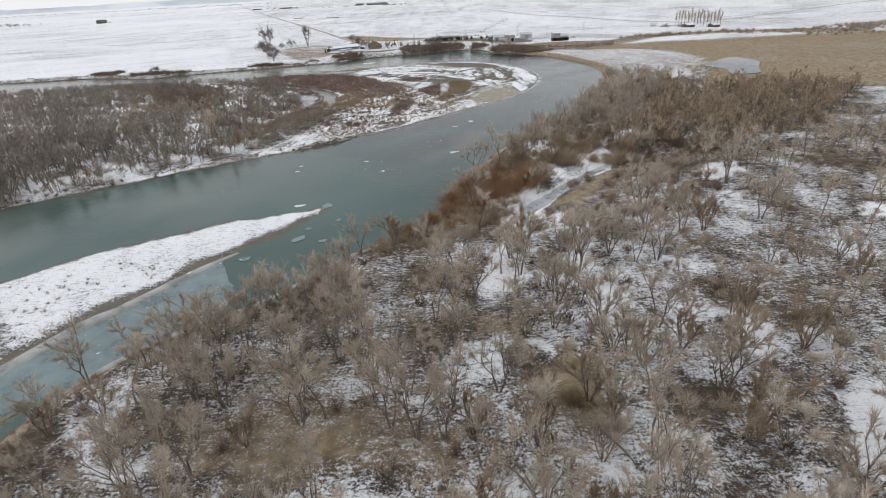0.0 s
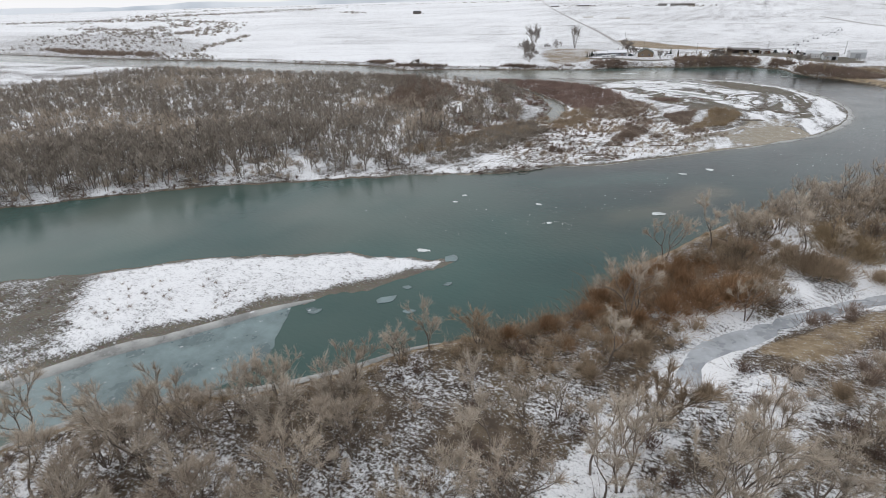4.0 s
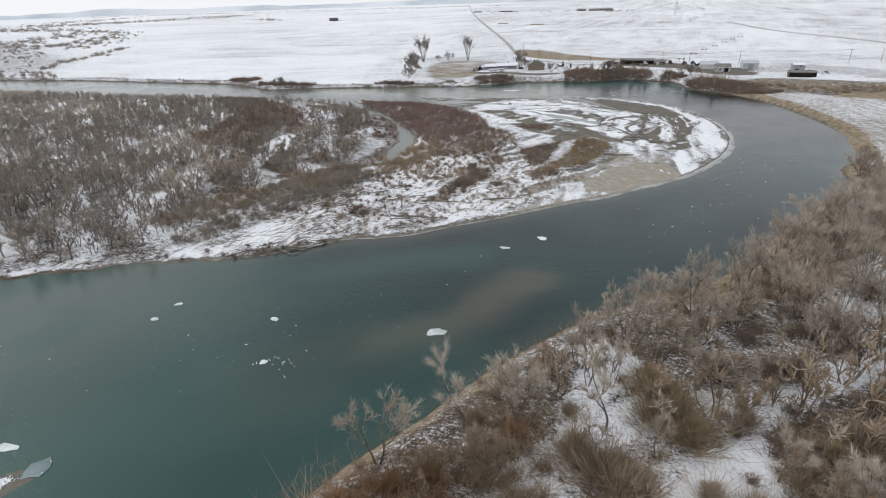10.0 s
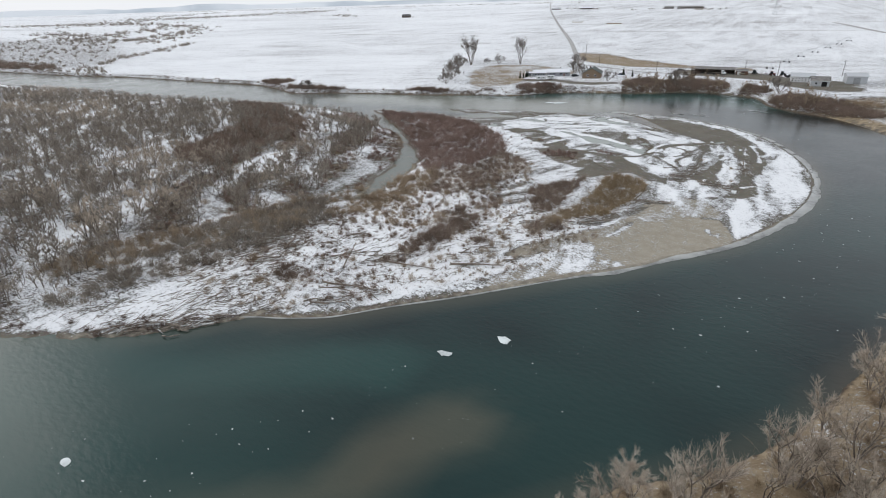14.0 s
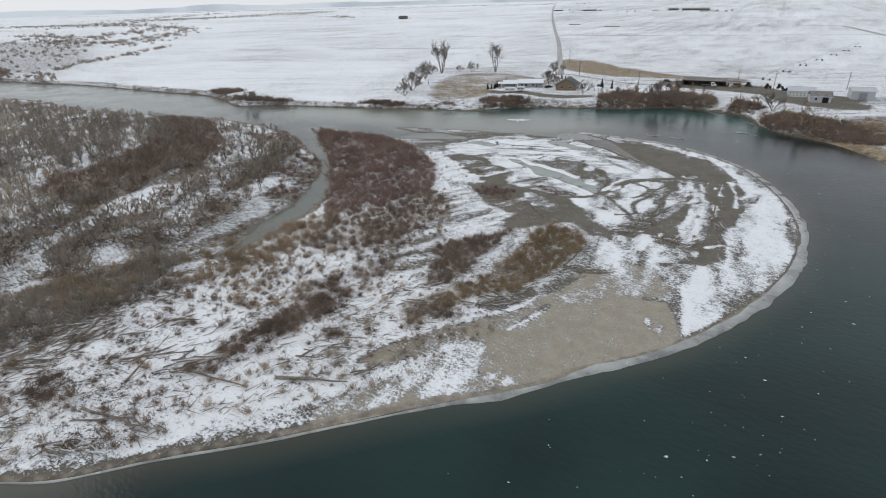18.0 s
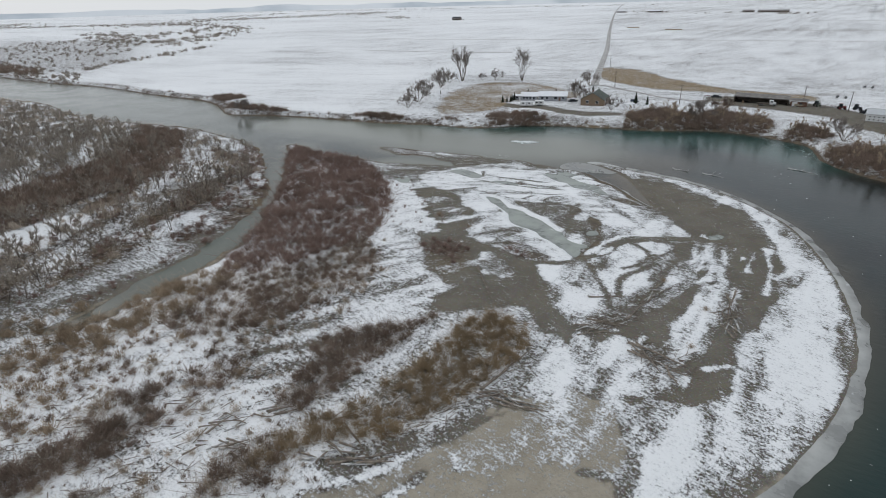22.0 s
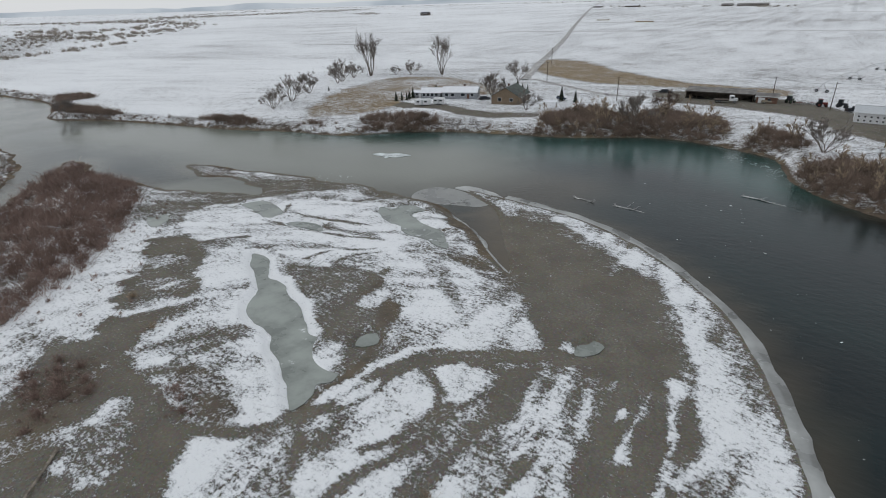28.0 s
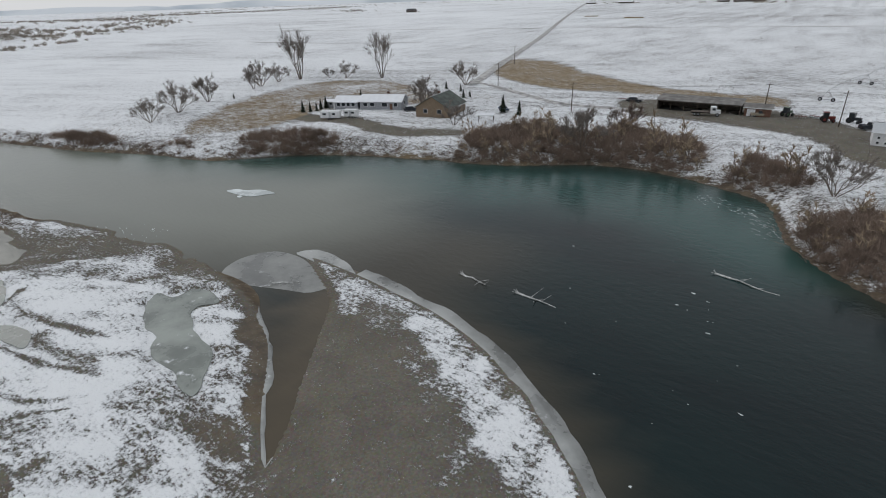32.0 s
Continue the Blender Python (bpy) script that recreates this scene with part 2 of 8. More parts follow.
def ramp(v, lo, hi):
    t = np.clip((v - lo) / (hi - lo), 0, 1)
    return t * t * (3 - 2 * t)


def lumps(x, y, size, seed=0, octaves=3):
    """Smooth value noise in 0..1."""
    out, amp, total = np.zeros(x.shape), 1.0, 0.0
    for o in range(octaves):
        g = np.random.RandomState(seed * 17 + o).rand(256, 256)
        u, v = x / size * 2**o + 1000.3, y / size * 2**o + 1000.7
        i, j = np.floor(u).astype(int), np.floor(v).astype(int)
        fu, fv = u - i, v - j
        fu, fv = fu * fu * (3 - 2 * fu), fv * fv * (3 - 2 * fv)
        a, b, c, d = g[i % 256, j % 256], g[(i + 1) % 256, j % 256], g[i % 256, (j + 1) % 256], g[(i + 1) % 256, (j + 1) % 256]
        out += amp * ((a * (1 - fu) + b * fu) * (1 - fv) + (c * (1 - fu) + d * fu) * fv)
        total += amp
        amp *= 0.5
    return out / total


OUTER_UP = [(-57, -170), (-65, -57), (-68, 14), (-65, 42), (-64, 54), (-61, 64), (-55, 74), (-48, 81), (-37, 89), (-28, 99), (-21, 109), (-13, 117), (-4, 126), (0, 134), (4, 148), (7, 157), (11, 165), (20, 184), (30, 201.5), (36, 209), (39.6, 213.5), (43.5, 218), (49.5, 222.5), (55.6, 229.6), (61, 237.3), (65, 244.5), (70, 256), (77, 270), (85, 284), (93, 298), (98, 310), (100, 327)]
OUTER_DOWN = [(106, 338), (110, 356), (112, 379), (107, 410), (99, 437), (89, 459), (78, 475), (66, 482), (57, 489), (51, 498), (49, 506), (45, 517), (34, 523), (11, 526), (-14, 513), (-38, 506), (-64, 495), (-88, 475), (-106, 471), (-131, 462), (-163, 454), (-195, 445), (-226, 433), (-243, 440), (-264, 448), (-334, 447), (-421, 444), (-486, 433), (-594, 424), (-735, 418), (-990, 410), (-2121, 382)]
BAR_SOUTH = [(-2121, -990), (-424, -85), (-254, 28), (-187, 99), (-164, 122), (-139, 147), (-122, 161), (-107, 170), (-95, 178), (-83, 187), (-76, 192), (-64, 198), (-52, 205), (-42, 211), (-37, 216), (-33, 222), (-25, 226), (-18, 230), (-9, 239), (4, 251.3), (10, 257.7), (19.5, 267.5), (28.5, 275.5), (33, 281), (37, 286.5), (46, 296), (52.5, 306), (59.6, 321), (66, 340), (68.5, 356), (69, 366), (68.5, 375), (66, 388), (62, 401), (57, 413), (51, 423.5), (44, 431), (36, 438), (27, 443.5), (17, 447.5), (6, 449.5), (-6, 450.5), (-16, 450)]
BAR_NORTH = [(-9, 446), (-1, 441.5), (5, 434), (10, 427), (15.5, 419.5), (17, 416.5), (14.5, 418.2), (6, 425), (-4, 432), (-16, 436), (-27, 438), (-40, 438), (-54, 436), (-68, 434), (-82, 430), (-99, 424), (-90, 421), (-71, 424), (-58, 421), (-57, 420), (-65, 416), (-74, 411), (-85, 409), (-102, 407), (-113, 404), (-130, 409), (-137, 407)]
CHANNEL = [(-124, 397), (-112, 385), (-93, 369), (-85, 361), (-78, 352), (-66, 339), (-59, 325), (-56, 311), (-54, 295), (-55, 288), (-58, 293), (-62, 308), (-65, 321), (-71, 334), (-79, 348), (-89, 362), (-95, 366), (-106, 373), (-119, 382), (-130, 389), (-141, 394), (-165, 400), (-204, 402), (-254, 392), (-311, 385), (-370, 390), (-424, 382), (-516, 375), (-679, 370), (-990, 361), (-2121, 339)]
ISLAND = [(-31, 143), (-40, 140), (-59, 134), (-72, 127), (-85, 119), (-96, 109), (-106, 100), (-116, 92), (-124, 82), (-134, 74), (-147, 62), (-158, 48), (-164, 31), (-156, 20), (-139, 23), (-119, 31), (-102, 42), (-86, 55), (-78, 68), (-74, 76), (-69, 86), (-62, 95), (-55, 106), (-47, 116), (-41, 123), (-34, 134)]
SLOUGH = [(20, 119), (20.4, 125), (21.4, 130), (25, 135.4), (29, 139.7), (33.3, 145), (38, 150), (43, 155), (46.3, 158.6), (51.8, 163.5), (57, 167.5), (53, 160.6), (47.7, 156), (42.3, 150), (37.5, 145), (33, 138.5), (30.5, 134.7), (26, 129.7), (23, 125), (23, 119)]

OUTER = np.vstack([spline(OUTER_UP + OUTER_DOWN, 2.0, False), [(-4900, 380), (-4900, 4900), (4900, 4900), (4900, -900), (-40, -900)]])
BAR = spline(BAR_SOUTH + BAR_NORTH + CHANNEL, 1.5)
ISLE = spline(ISLAND, 2.0)
POOL = spline(SLOUGH, 1.5)


# ---------------------------------------------------------------- ground: one sheet to the horizon
def axis(lo, hi, fine_lo, fine_hi, coarse, fine, far_lo, far_hi):
    a = np.concatenate([np.arange(lo, fine_lo, coarse), np.arange(fine_lo, fine_hi, fine), np.arange(fine_hi, hi + coarse, coarse)])
    up, s = [], coarse
    while (up[-1] if up else a[-1]) < far_hi:
        s *= 1.12
        up.append((up[-1] if up else a[-1]) + s)
    down, s = [], coarse
    while (down[-1] if down else a[0]) > far_lo:
        s *= 1.12
        down.append((down[-1] if down else a[0]) - s)
    return np.concatenate([down[::-1], a, up])


xs = axis(-330, 190, -66, 72, 2.0, 0.6, -4700, 4700)
ys = axis(-60, 620, 252, 452, 2.0, 0.6, -600, 4800)
GX, GY = np.meshgrid(xs, ys)
d_out, d_bar, d_isle, d_pool = signed(OUTER, GX, GY), signed(BAR, GX, GY), signed(ISLE, GX, GY), signed(POOL, GX, GY, 30)
d_out = np.where((GY > 1000) | (GX > 400), 80.0, d_out)
wave = lumps(GX, GY, 14, 1)
rough = lumps(GX, GY, 5, 81)
d_bar = d_bar + (rough - 0.5) * 4.0 * ramp(GX, -22, -34)
d_isle = d_isle + (rough - 0.5) * 3.0
inlet = to_line(np.array([(-10, 444), (6, 436), (11, 426), (17, 417), (6, 425), (-4, 431), (-27, 438)], float), GX, GY)
d_bar = d_bar - 0.5 * ramp(GX, -30, 5) * (GX > -30) * ramp(inlet, 3, 7)
far_side = ramp(GY, 470, 500)


def bank(d, top, run, rise):
    """Bed below the water, then a bank of that height over run metres, then a slow rise."""
    return np.where(d < 0, np.maximum(d * 0.25, -3.0), top * ramp(d, -0.2 * run, run) + rise * np.clip(d, 0, 60))


z_out = bank(d_out + (wave - 0.5) * 1.5, 1.9 + 1.6 * far_side, 5.0 + 4 * far_side, 0.012 + 0.004 * far_side) + (wave - 0.5) * 0.9 * ramp(d_out, 2, 10)
z_bar = np.where(d_bar < 0, np.maximum(d_bar * 0.2, -3.0), 0.9 * ramp(d_bar, -4, 22) * 1.0 + 0.014 * np.clip(d_bar, 0, 60)) + (wave - 0.5) * 0.8 * ramp(d_bar, 4, 20)
z_isle = np.where(d_isle < 0, np.maximum(d_isle * 0.2, -3.0), 0.9 * ramp(d_isle, 0, 9)) + (wave - 0.5) * 0.4 * ramp(d_isle, 2, 8)
GZ = np.maximum(np.maximum(z_out, z_bar), z_isle)
GZ = np.where(d_pool > -6, np.minimum(GZ, np.maximum(0.5 - 0.3 * d_pool, 0.2)), GZ)

POND_A = [(-26.5, 395.6), (-23.5, 396.2), (-19.2, 394), (-16.3, 391.3), (-12.7, 391.4), (-8.3, 389.2), (-3.5, 387.7), (0.4, 385.2), (3.7, 383.6), (7.9, 384.3), (12.2, 380.5), (13.8, 378), (12.8, 376.9), (13.9, 374.5), (13.7, 371.8), (10.5, 373.7), (5.9, 376.3), (2.3, 377.7), (-2.8, 380.7), (-7.2, 381), (-10.7, 383), (-13.4, 386.8), (-20, 391.1), (-24, 393.3)]
POND_B = [(-20.9, 424.9), (-23.2, 427.8), (-19.6, 429), (-19.8, 431), (-15.9, 432.3), (-13.1, 431), (-14.5, 429), (-11.2, 426.2), (-6.8, 424.6), (-3.6, 424.1), (0.5, 420.7), (2.6, 417.9), (1, 417.5), (-3.1, 419), (-6.7, 418.9), (-10.8, 420.2), (-11.8, 421.3), (-16.1, 422.1)]
POND_C = [(10, 388), (11, 389), (13, 387), (11, 385)]
POND_D = [(36.1, 400.1), (35.7, 402.5), (36.7, 403.2), (37.2, 404.6), (38.7, 403.8), (38.5, 402.4), (37.2, 400.5)]
POND_E = [(-63.3, 395.1), (-61.9, 397.2), (-56.3, 394.1), (-56.1, 392.9)]
POND_F = [(-34, 409.7), (-32.4, 411.4), (-25.7, 412.1), (-23.9, 411), (-29.5, 409.6)]
POND_G = [(-52.8, 412.2), (-50.7, 414.8), (-41.9, 414.5), (-39.4, 412.8), (-39.7, 409.5), (-45.2, 410.2)]
PONDS = ((POND_A, 0.95), (POND_B, 0.75), (POND_C, 1.0), (POND_D, 0.7), (POND_E, 0.9), (POND_F, 0.8), (POND_G, 0.8))
d_pond = np.full_like(GX, -30.0)
for pts, level in PONDS:
    d = signed(spline(pts, 1.0), GX, GY, 12)
    d_pond = np.maximum(d_pond, d)
    GZ = np.where(d > -8, GZ + (np.clip(GZ, level - 0.3 * d - 0.02, level + 0.35 + 0.02) - GZ) * ramp(d, -8, -0.3), GZ)
    GZ = np.where(d > -0.8, np.minimum(GZ, level - 0.10), GZ)


def at(grid, x, y):
    """Bilinear look-up on the ground's sheet."""
    i, j = np.clip(np.searchsorted(xs, x) - 1, 0, len(xs) - 2), np.clip(np.searchsorted(ys, y) - 1, 0, len(ys) - 2)
    u, v = (x - xs[i]) / (xs[i + 1] - xs[i]), (y - ys[j]) / (ys[j + 1] - ys[j])
    return (grid[j, i] * (1 - u) + grid[j, i + 1] * u) * (1 - v) + (grid[j + 1, i] * (1 - u) + grid[j + 1, i + 1] * u) * v


def height(x, y):
    return float(at(GZ, np.array(x, float), np.array(y, float)))


def sheet(name, verts, faces, material, attrs=(), smooth=True):
    me = bpy.data.meshes.new(name)
    verts, faces = np.asarray(verts, np.float32), np.asarray(faces, np.int32)
    me.vertices.add(len(verts))
    me.vertices.foreach_set("co", verts.ravel())
    me.loops.add(faces.size)
    me.loops.foreach_set("vertex_index", faces.ravel())
    me.polygons.add(len(faces))
    k = faces.shape[1]
    me.polygons.foreach_set("loop_start", np.arange(0, faces.size, k, dtype=np.int32))
    me.update(calc_edges=True)
    me.polygons.foreach_set("use_smooth", np.full(len(faces), smooth))
    for key, v in attrs:
        me.attributes.new(key, "FLOAT", "POINT").data.foreach_set("value", np.asarray(v, np.float32).ravel())
    for one in (material if isinstance(material, (list, tuple)) else [material]):
        me.materials.append(one)
    return me


def grid_faces(nx, ny):
    i = np.arange(nx * ny).reshape(ny, nx)
    return np.stack([i[:-1, :-1], i[:-1, 1:], i[1:, 1:], i[1:, :-1]], -1).reshape(-1, 4)


def blot(pts, soft=3.0, wobble=2.0, seed=9, reach=25):
    """A soft-edged area of the plan, 0..1 over the ground's sheet."""
    d = signed(spline(pts, 3.0), GX, GY, reach) + (lumps(GX, GY, 6, seed) - 0.5) * 2 * wobble
    return ramp(d, -soft, soft)


def stroke(pts, width, soft=1.0, wobble=0.8, seed=21):
    """A soft-edged band along a line, 0..1 over the ground's sheet."""
    line = spline(pts, 3.0, False)
    lo, hi = line.min(0) - 30, line.max(0) + 30
    out = np.zeros_like(GX)
    k = (GX > lo[0]) & (GX < hi[0]) & (GY > lo[1]) & (GY < hi[1])
    d = to_line(line, GX[k], GY[k]) + (lumps(GX[k], GY[k], 4, seed) - 0.5) * 2 * wobble
    out[k] = 1 - ramp(d, width / 2 - soft, width / 2 + soft)
    return out


def lay(base, mask, value):
    return base * (1 - mask) + mask * value


patchy, broad = lumps(GX, GY, 9, 3), lumps(GX, GY, 45, 4)
on_bar, on_isle = d_bar > 0, d_isle > 0
on_far = np.maximum(ramp(GY, 478, 492), ((GX < -60) & (GY > 415)) * 1.0) * (d_out > 0)
shore = np.maximum(np.maximum(d_out, d_bar), d_isle)
gravel, sand, straw = np.zeros_like(GX), np.zeros_like(GX), np.zeros_like(GX)

# wooded right bank: thin snow between litter, dry grass along the water
snow = 0.42 + 0.95 * (patchy - 0.5) + 0.8 * (broad - 0.5)
for pts, width in (([(20, 40), (20, 48), (15, 52), (12, 59), (11, 66), (10, 92), (17, 112), (20, 126)], 3.0),
                   ([(43, 81), (48, 75), (51, 65)], 6), ([(32, 122), (33, 105), (28, 98), (34, 91), (42, 88)], 5), ([(9, 92), (20, 104)], 4),
                   ([(30, 160), (38, 172), (46, 182), (57, 186)], 7), ([(57, 182), (66, 193), (80, 203), (96, 205)], 6)):
    snow = lay(snow, stroke(pts, width), 0.85)
snow = lay(snow, blot([(36, 132), (60, 142), (110, 150), (170, 120), (140, 60), (70, 55), (34, 78), (42, 106)], 8, 5), 0.46 + 0.9 * (patchy - 0.5))
straw = lay(straw, blot([(14, 60), (18, 50), (25, 46), (24, 54), (19, 60)], 2), 0.7)
straw = lay(straw, blot([(-28, 66), (-20, 52), (-12, 58), (-14, 66)], 2), 0.7)
for pts in ([(-36, 50), (-24, 60), (-10, 57), (4, 51), (2, 44), (-14, 46), (-28, 44)], [(10, 61), (16, 57), (23, 50), (16, 46), (10, 53)], [(4, 74), (9, 84), (15, 80), (12, 70)]):
    grass = blot(pts, 2.5, 3.0)
    straw, snow = lay(straw, grass, 0.62), lay(snow, grass, 0.34 + 0.6 * (patchy - 0.5))
for pts, value in (([(51, 77), (54.8, 75), (52.3, 65.5), (48.3, 63), (48.7, 69)], 1.1), ([(56.5, 55), (63, 57), (50.6, 40), (48.7, 42), (51.6, 47)], 1.0), ([(10.4, 91), (13, 95.5), (19, 95), (16, 90.5), (12, 86.5)], 0.95), ([(-55, 56), (-56, 60.5), (-50, 64), (-46.6, 57.5), (-47, 52), (-38, 48), (-41, 44.7), (-48, 48.6)], 0.8),
                   ([(79, 153), (93, 157), (89, 146), (78, 143)], 0.9), ([(102, 111), (108, 121), (111, 119), (105, 110)], 1.0), ([(0.6, 66.7), (11, 72), (12, 66), (7, 62), (1, 61)], 0.8), ([(31, 89), (38, 93), (32, 77), (29, 74)], 0.9), ([(56.6, 68), (60, 71), (65, 67), (60, 62)], 0.8), ([(40, 76), (47, 79), (50, 75), (45, 72)], 0.8),
                   ([(18.4, 129.3), (22.4, 136.7), (28.9, 141.5), (29.8, 145.7), (34.5, 152.5), (41.2, 156), (38, 158), (30, 150), (22, 142), (16, 131)], 1.05), ([(21, 125), (29, 133.7), (27, 126), (25, 119), (18, 116), (17, 124)], 1.05), ([(46.8, 162.7), (51.7, 173.5), (59, 179), (60, 172), (53, 163.6)], 1.05),
                   ([(71, 199.5), (78.6, 212), (91, 219), (84.6, 207.7)], 1.0), ([(32.4, 181.6), (36.7, 197), (41.7, 194.4), (38, 177), (34, 170)], 0.95),
                   ([(17.5, 65.4), (20, 68), (22.7, 58.5), (23.5, 50.7), (20, 50), (17, 55.4)], 0.0), ([(10, 69), (16.3, 68.4), (16.4, 60), (12.3, 60.5)], 0.1), ([(33.4, 56.5), (41.8, 57), (37.8, 50.7), (31.5, 50)], 0.1), ([(30, 132), (38, 143), (50, 156), (60, 164), (76, 168), (72, 154), (56, 146), (38, 130)], 0.2)):
    snow = lay(snow, blot(pts, 1.2, 1.5, 9, 8), value + 0.3 * (patchy - 0.5))
for pts in ([(17.5, 65.4), (20, 68), (22.7, 58.5), (23.5, 50.7), (20, 50), (17, 55.4)], [(-18.5, 57.8), (-12.4, 62.3), (-8.8, 59.5), (-11.6, 55), (-16.7, 52.3), (-20, 54.6)], [(30, 132), (38, 143), (50, 156), (58, 158), (48, 142), (38, 130)]):
    straw = lay(straw, blot(pts, 1.5, 1.5, 9, 8), 0.75)
snow = lay(snow, blot([(50, 144), (62, 150), (74, 150), (65, 128), (34, 122), (38, 130), (45, 138)], 3, 3, 9, 10), 0.6 + 0.7 * (patchy - 0.5))
near_edge = ramp(d_out + 5 * (patchy - 0.5), 6, 1) * (GY < 330) * (d_out > 0)
straw = np.maximum(straw, near_edge * 0.7)
snow = lay(snow, near_edge, 0.33 + 0.6 * (patchy - 0.5))

verge = blot([(36, 206), (44, 216), (56, 227), (66, 242), (78, 268), (92, 292), (98, 286), (88, 250), (76, 228), (58, 214), (46, 204)], 3, 3, 9, 8)
straw, snow = lay(straw, verge, 0.8), lay(snow, verge, 0.24 + 0.7 * (patchy - 0.5))

# fields beyond the wood
furrow = lumps(GX * 0.9 + GY * 0.4, (GY * 0.9 - GX * 0.4) * 0.15, 2.4, 33, 2)
field = blot([(74, 472), (92, 458), (106, 424), (111, 385), (108, 352), (118, 312), (138, 314), (166, 330), (190, 400), (165, 450), (125, 470)], 3)
snow, straw = lay(snow, field, 0.60 + 0.35 * (furrow - 0.5) + 0.2 * (broad - 0.5)), lay(straw, field, 0.85)
meadow = blot([(128, 470), (168, 452), (188, 405), (168, 332), (150, 300), (260, 260), (420, 380), (420, 520), (230, 520), (150, 500)], 6, 4)
snow, straw = lay(snow, meadow, 0.12 + 0.5 * (broad - 0.5)), lay(straw, meadow, 1.0)
beach = ramp(d_out, 7, 2) * ramp(GY, 330, 345) * (GY < 475) * (GX > 60) * (d_out > 0)
snow, straw, gravel = lay(snow, beach, -0.2), lay(straw, beach, 0.55), lay(gravel, beach, 1)

# far side: snowfields, farmyard, lawn, roads
acre = np.floor((GX * 0.94 + GY * 0.34) / 260) * 7.1 + np.floor((GY * 0.94 - GX * 0.34) / 340) * 3.7
rows = lumps((GX * 0.94 + GY * 0.34) * 0.12, GY * 0.94 - GX * 0.34, 3.5, 35, 2)
plain_snow = 0.775 + 0.30 * (broad - 0.5) + 0.14 * (acre * 0.618 % 1 - 0.5) + 0.36 * (rows - 0.5)
west_plain = ramp(GX + GY * 0.33, 60, 0)
snow = lay(snow, on_far, plain_snow + 0.10 * west_plain)
edge_far = on_far * ramp(d_out, 11, 4)
snow = lay(snow, edge_far, 0.58 + 0.8 * (patchy - 0.5))
lawn = blot([(-112, 484), (-130, 508), (-147, 552), (-150, 566), (-132, 588), (-96, 582), (-72, 560), (-96, 524), (-92, 500)], 3)
straw, snow = lay(straw, lawn, 1.0), lay(snow, lawn, 0.46 + 0.55 * (patchy - 0.5) + 0.5 * (broad - 0.5))
yard = blot([(-10, 588), (-2, 572), (28, 568), (44, 564), (62, 540), (92, 532), (96, 556), (62, 574), (40, 590)], 2, 1)
yard = np.maximum(yard, stroke([(-96, 516), (-74, 520), (-52, 517), (-36, 524)], 8))
gravel, snow = lay(gravel, yard, 1), lay(snow, yard, 0.02 + 0.5 * (patchy - 0.5))
tan_strip = blot([(-92, 640), (-106, 692), (-90, 690), (-43, 648), (-3, 622), (40, 612), (40, 604), (-5, 604), (-50, 606)], 3)
straw, snow = lay(straw, tan_strip, 1), lay(snow, tan_strip, 0.22 + 0.4 * (patchy - 0.5))
east_yard = blot([(92, 548), (140, 545), (170, 520), (190, 520), (180, 560), (120, 590)], 4)
snow = lay(snow, east_yard, 0.62)
scrub_far = blot([(80, 488), (128, 474), (156, 480), (220, 520), (290, 520), (370, 480), (380, 510), (300, 540), (200, 540), (160, 512), (90, 512)], 4)
snow, straw = lay(snow, scrub_far, 0.3), lay(straw, scrub_far, 0.5)
marsh = blot([(-1113, 622), (-1017, 732), (-733, 617), (-540, 470), (-553, 440), (-872, 430)], 20, 10)
snow = lay(snow, marsh, 0.60)

# the point bar
streak_n = lumps(GX + 0.12 * GY, GY * 0.22, 2.2, 36, 3)          # wind-drawn lines across the bend
streak_w = lumps((GX * 0.5 + GY * 0.87) * 0.2, GY * 0.5 - GX * 0.87, 2.2, 37, 3)
streaks = lay(streak_w, ramp(GX, -6, 14), streak_n) - 0.5
snow = np.where(on_bar, 0.60 + 0.35 * (patchy - 0.5) + 0.95 * streaks, snow)
gravel = np.where(on_bar & (GX > -75), 1.0, gravel)
scroll = 0.5 + 0.5 * np.sin((to_line(spline(CHANNEL[10:22], 4.0, False), GX, GY) + 24 * broad + 9 * patchy) * 2 * np.pi / 19)
snow = np.where(on_bar & (GX < -75), 0.42 + 0.42 * scroll + 0.6 * (patchy - 0.5), snow)
corridor = blot([(-66, 262), (-60, 296), (-70, 330), (-92, 366), (-128, 390), (-150, 394), (-160, 350), (-140, 300), (-110, 250), (-84, 224)], 5, 3)
snow = lay(snow, corridor, 0.26 + 0.42 * scroll + 0.75 * (patchy - 0.5) + 0.5 * (broad - 0.5))
for pts in ([(-174, 380), (-167, 385), (-135, 358), (-106, 315), (-106, 300), (-110, 292), (-114, 310), (-123, 333)], [(-89, 340), (-82, 320), (-86, 311), (-92, 330)]):
    snow = lay(snow, blot(pts, 2.5, 2.5), 0.72 + 0.5 * (patchy - 0.5))
for pts in ([(-110, 223), (-108, 235), (-115, 254), (-107, 255), (-102, 232), (-102, 222)],
            [(-85, 219), (-80, 240), (-77, 259), (-72, 254), (-76, 232), (-80, 219)],
            [(-108, 287), (-116, 316), (-108, 315), (-100, 292)],
            [(-58, 211), (-57, 224), (-50, 239), (-46, 261), (-34, 248), (-40, 232), (-36, 226), (-42, 218), (-48, 212)],
            [(-66, 199), (-60, 208), (-53, 206), (-52, 202), (-59, 198)],
            [(-92, 183), (-90, 190), (-83, 188), (-87, 182)],
            [(-137, 174), (-126, 184), (-122, 194), (-114, 190), (-120, 176), (-123, 170)]):
    snow = lay(snow, blot(pts, 1.5, 1.5, 9, 8), 1.0)
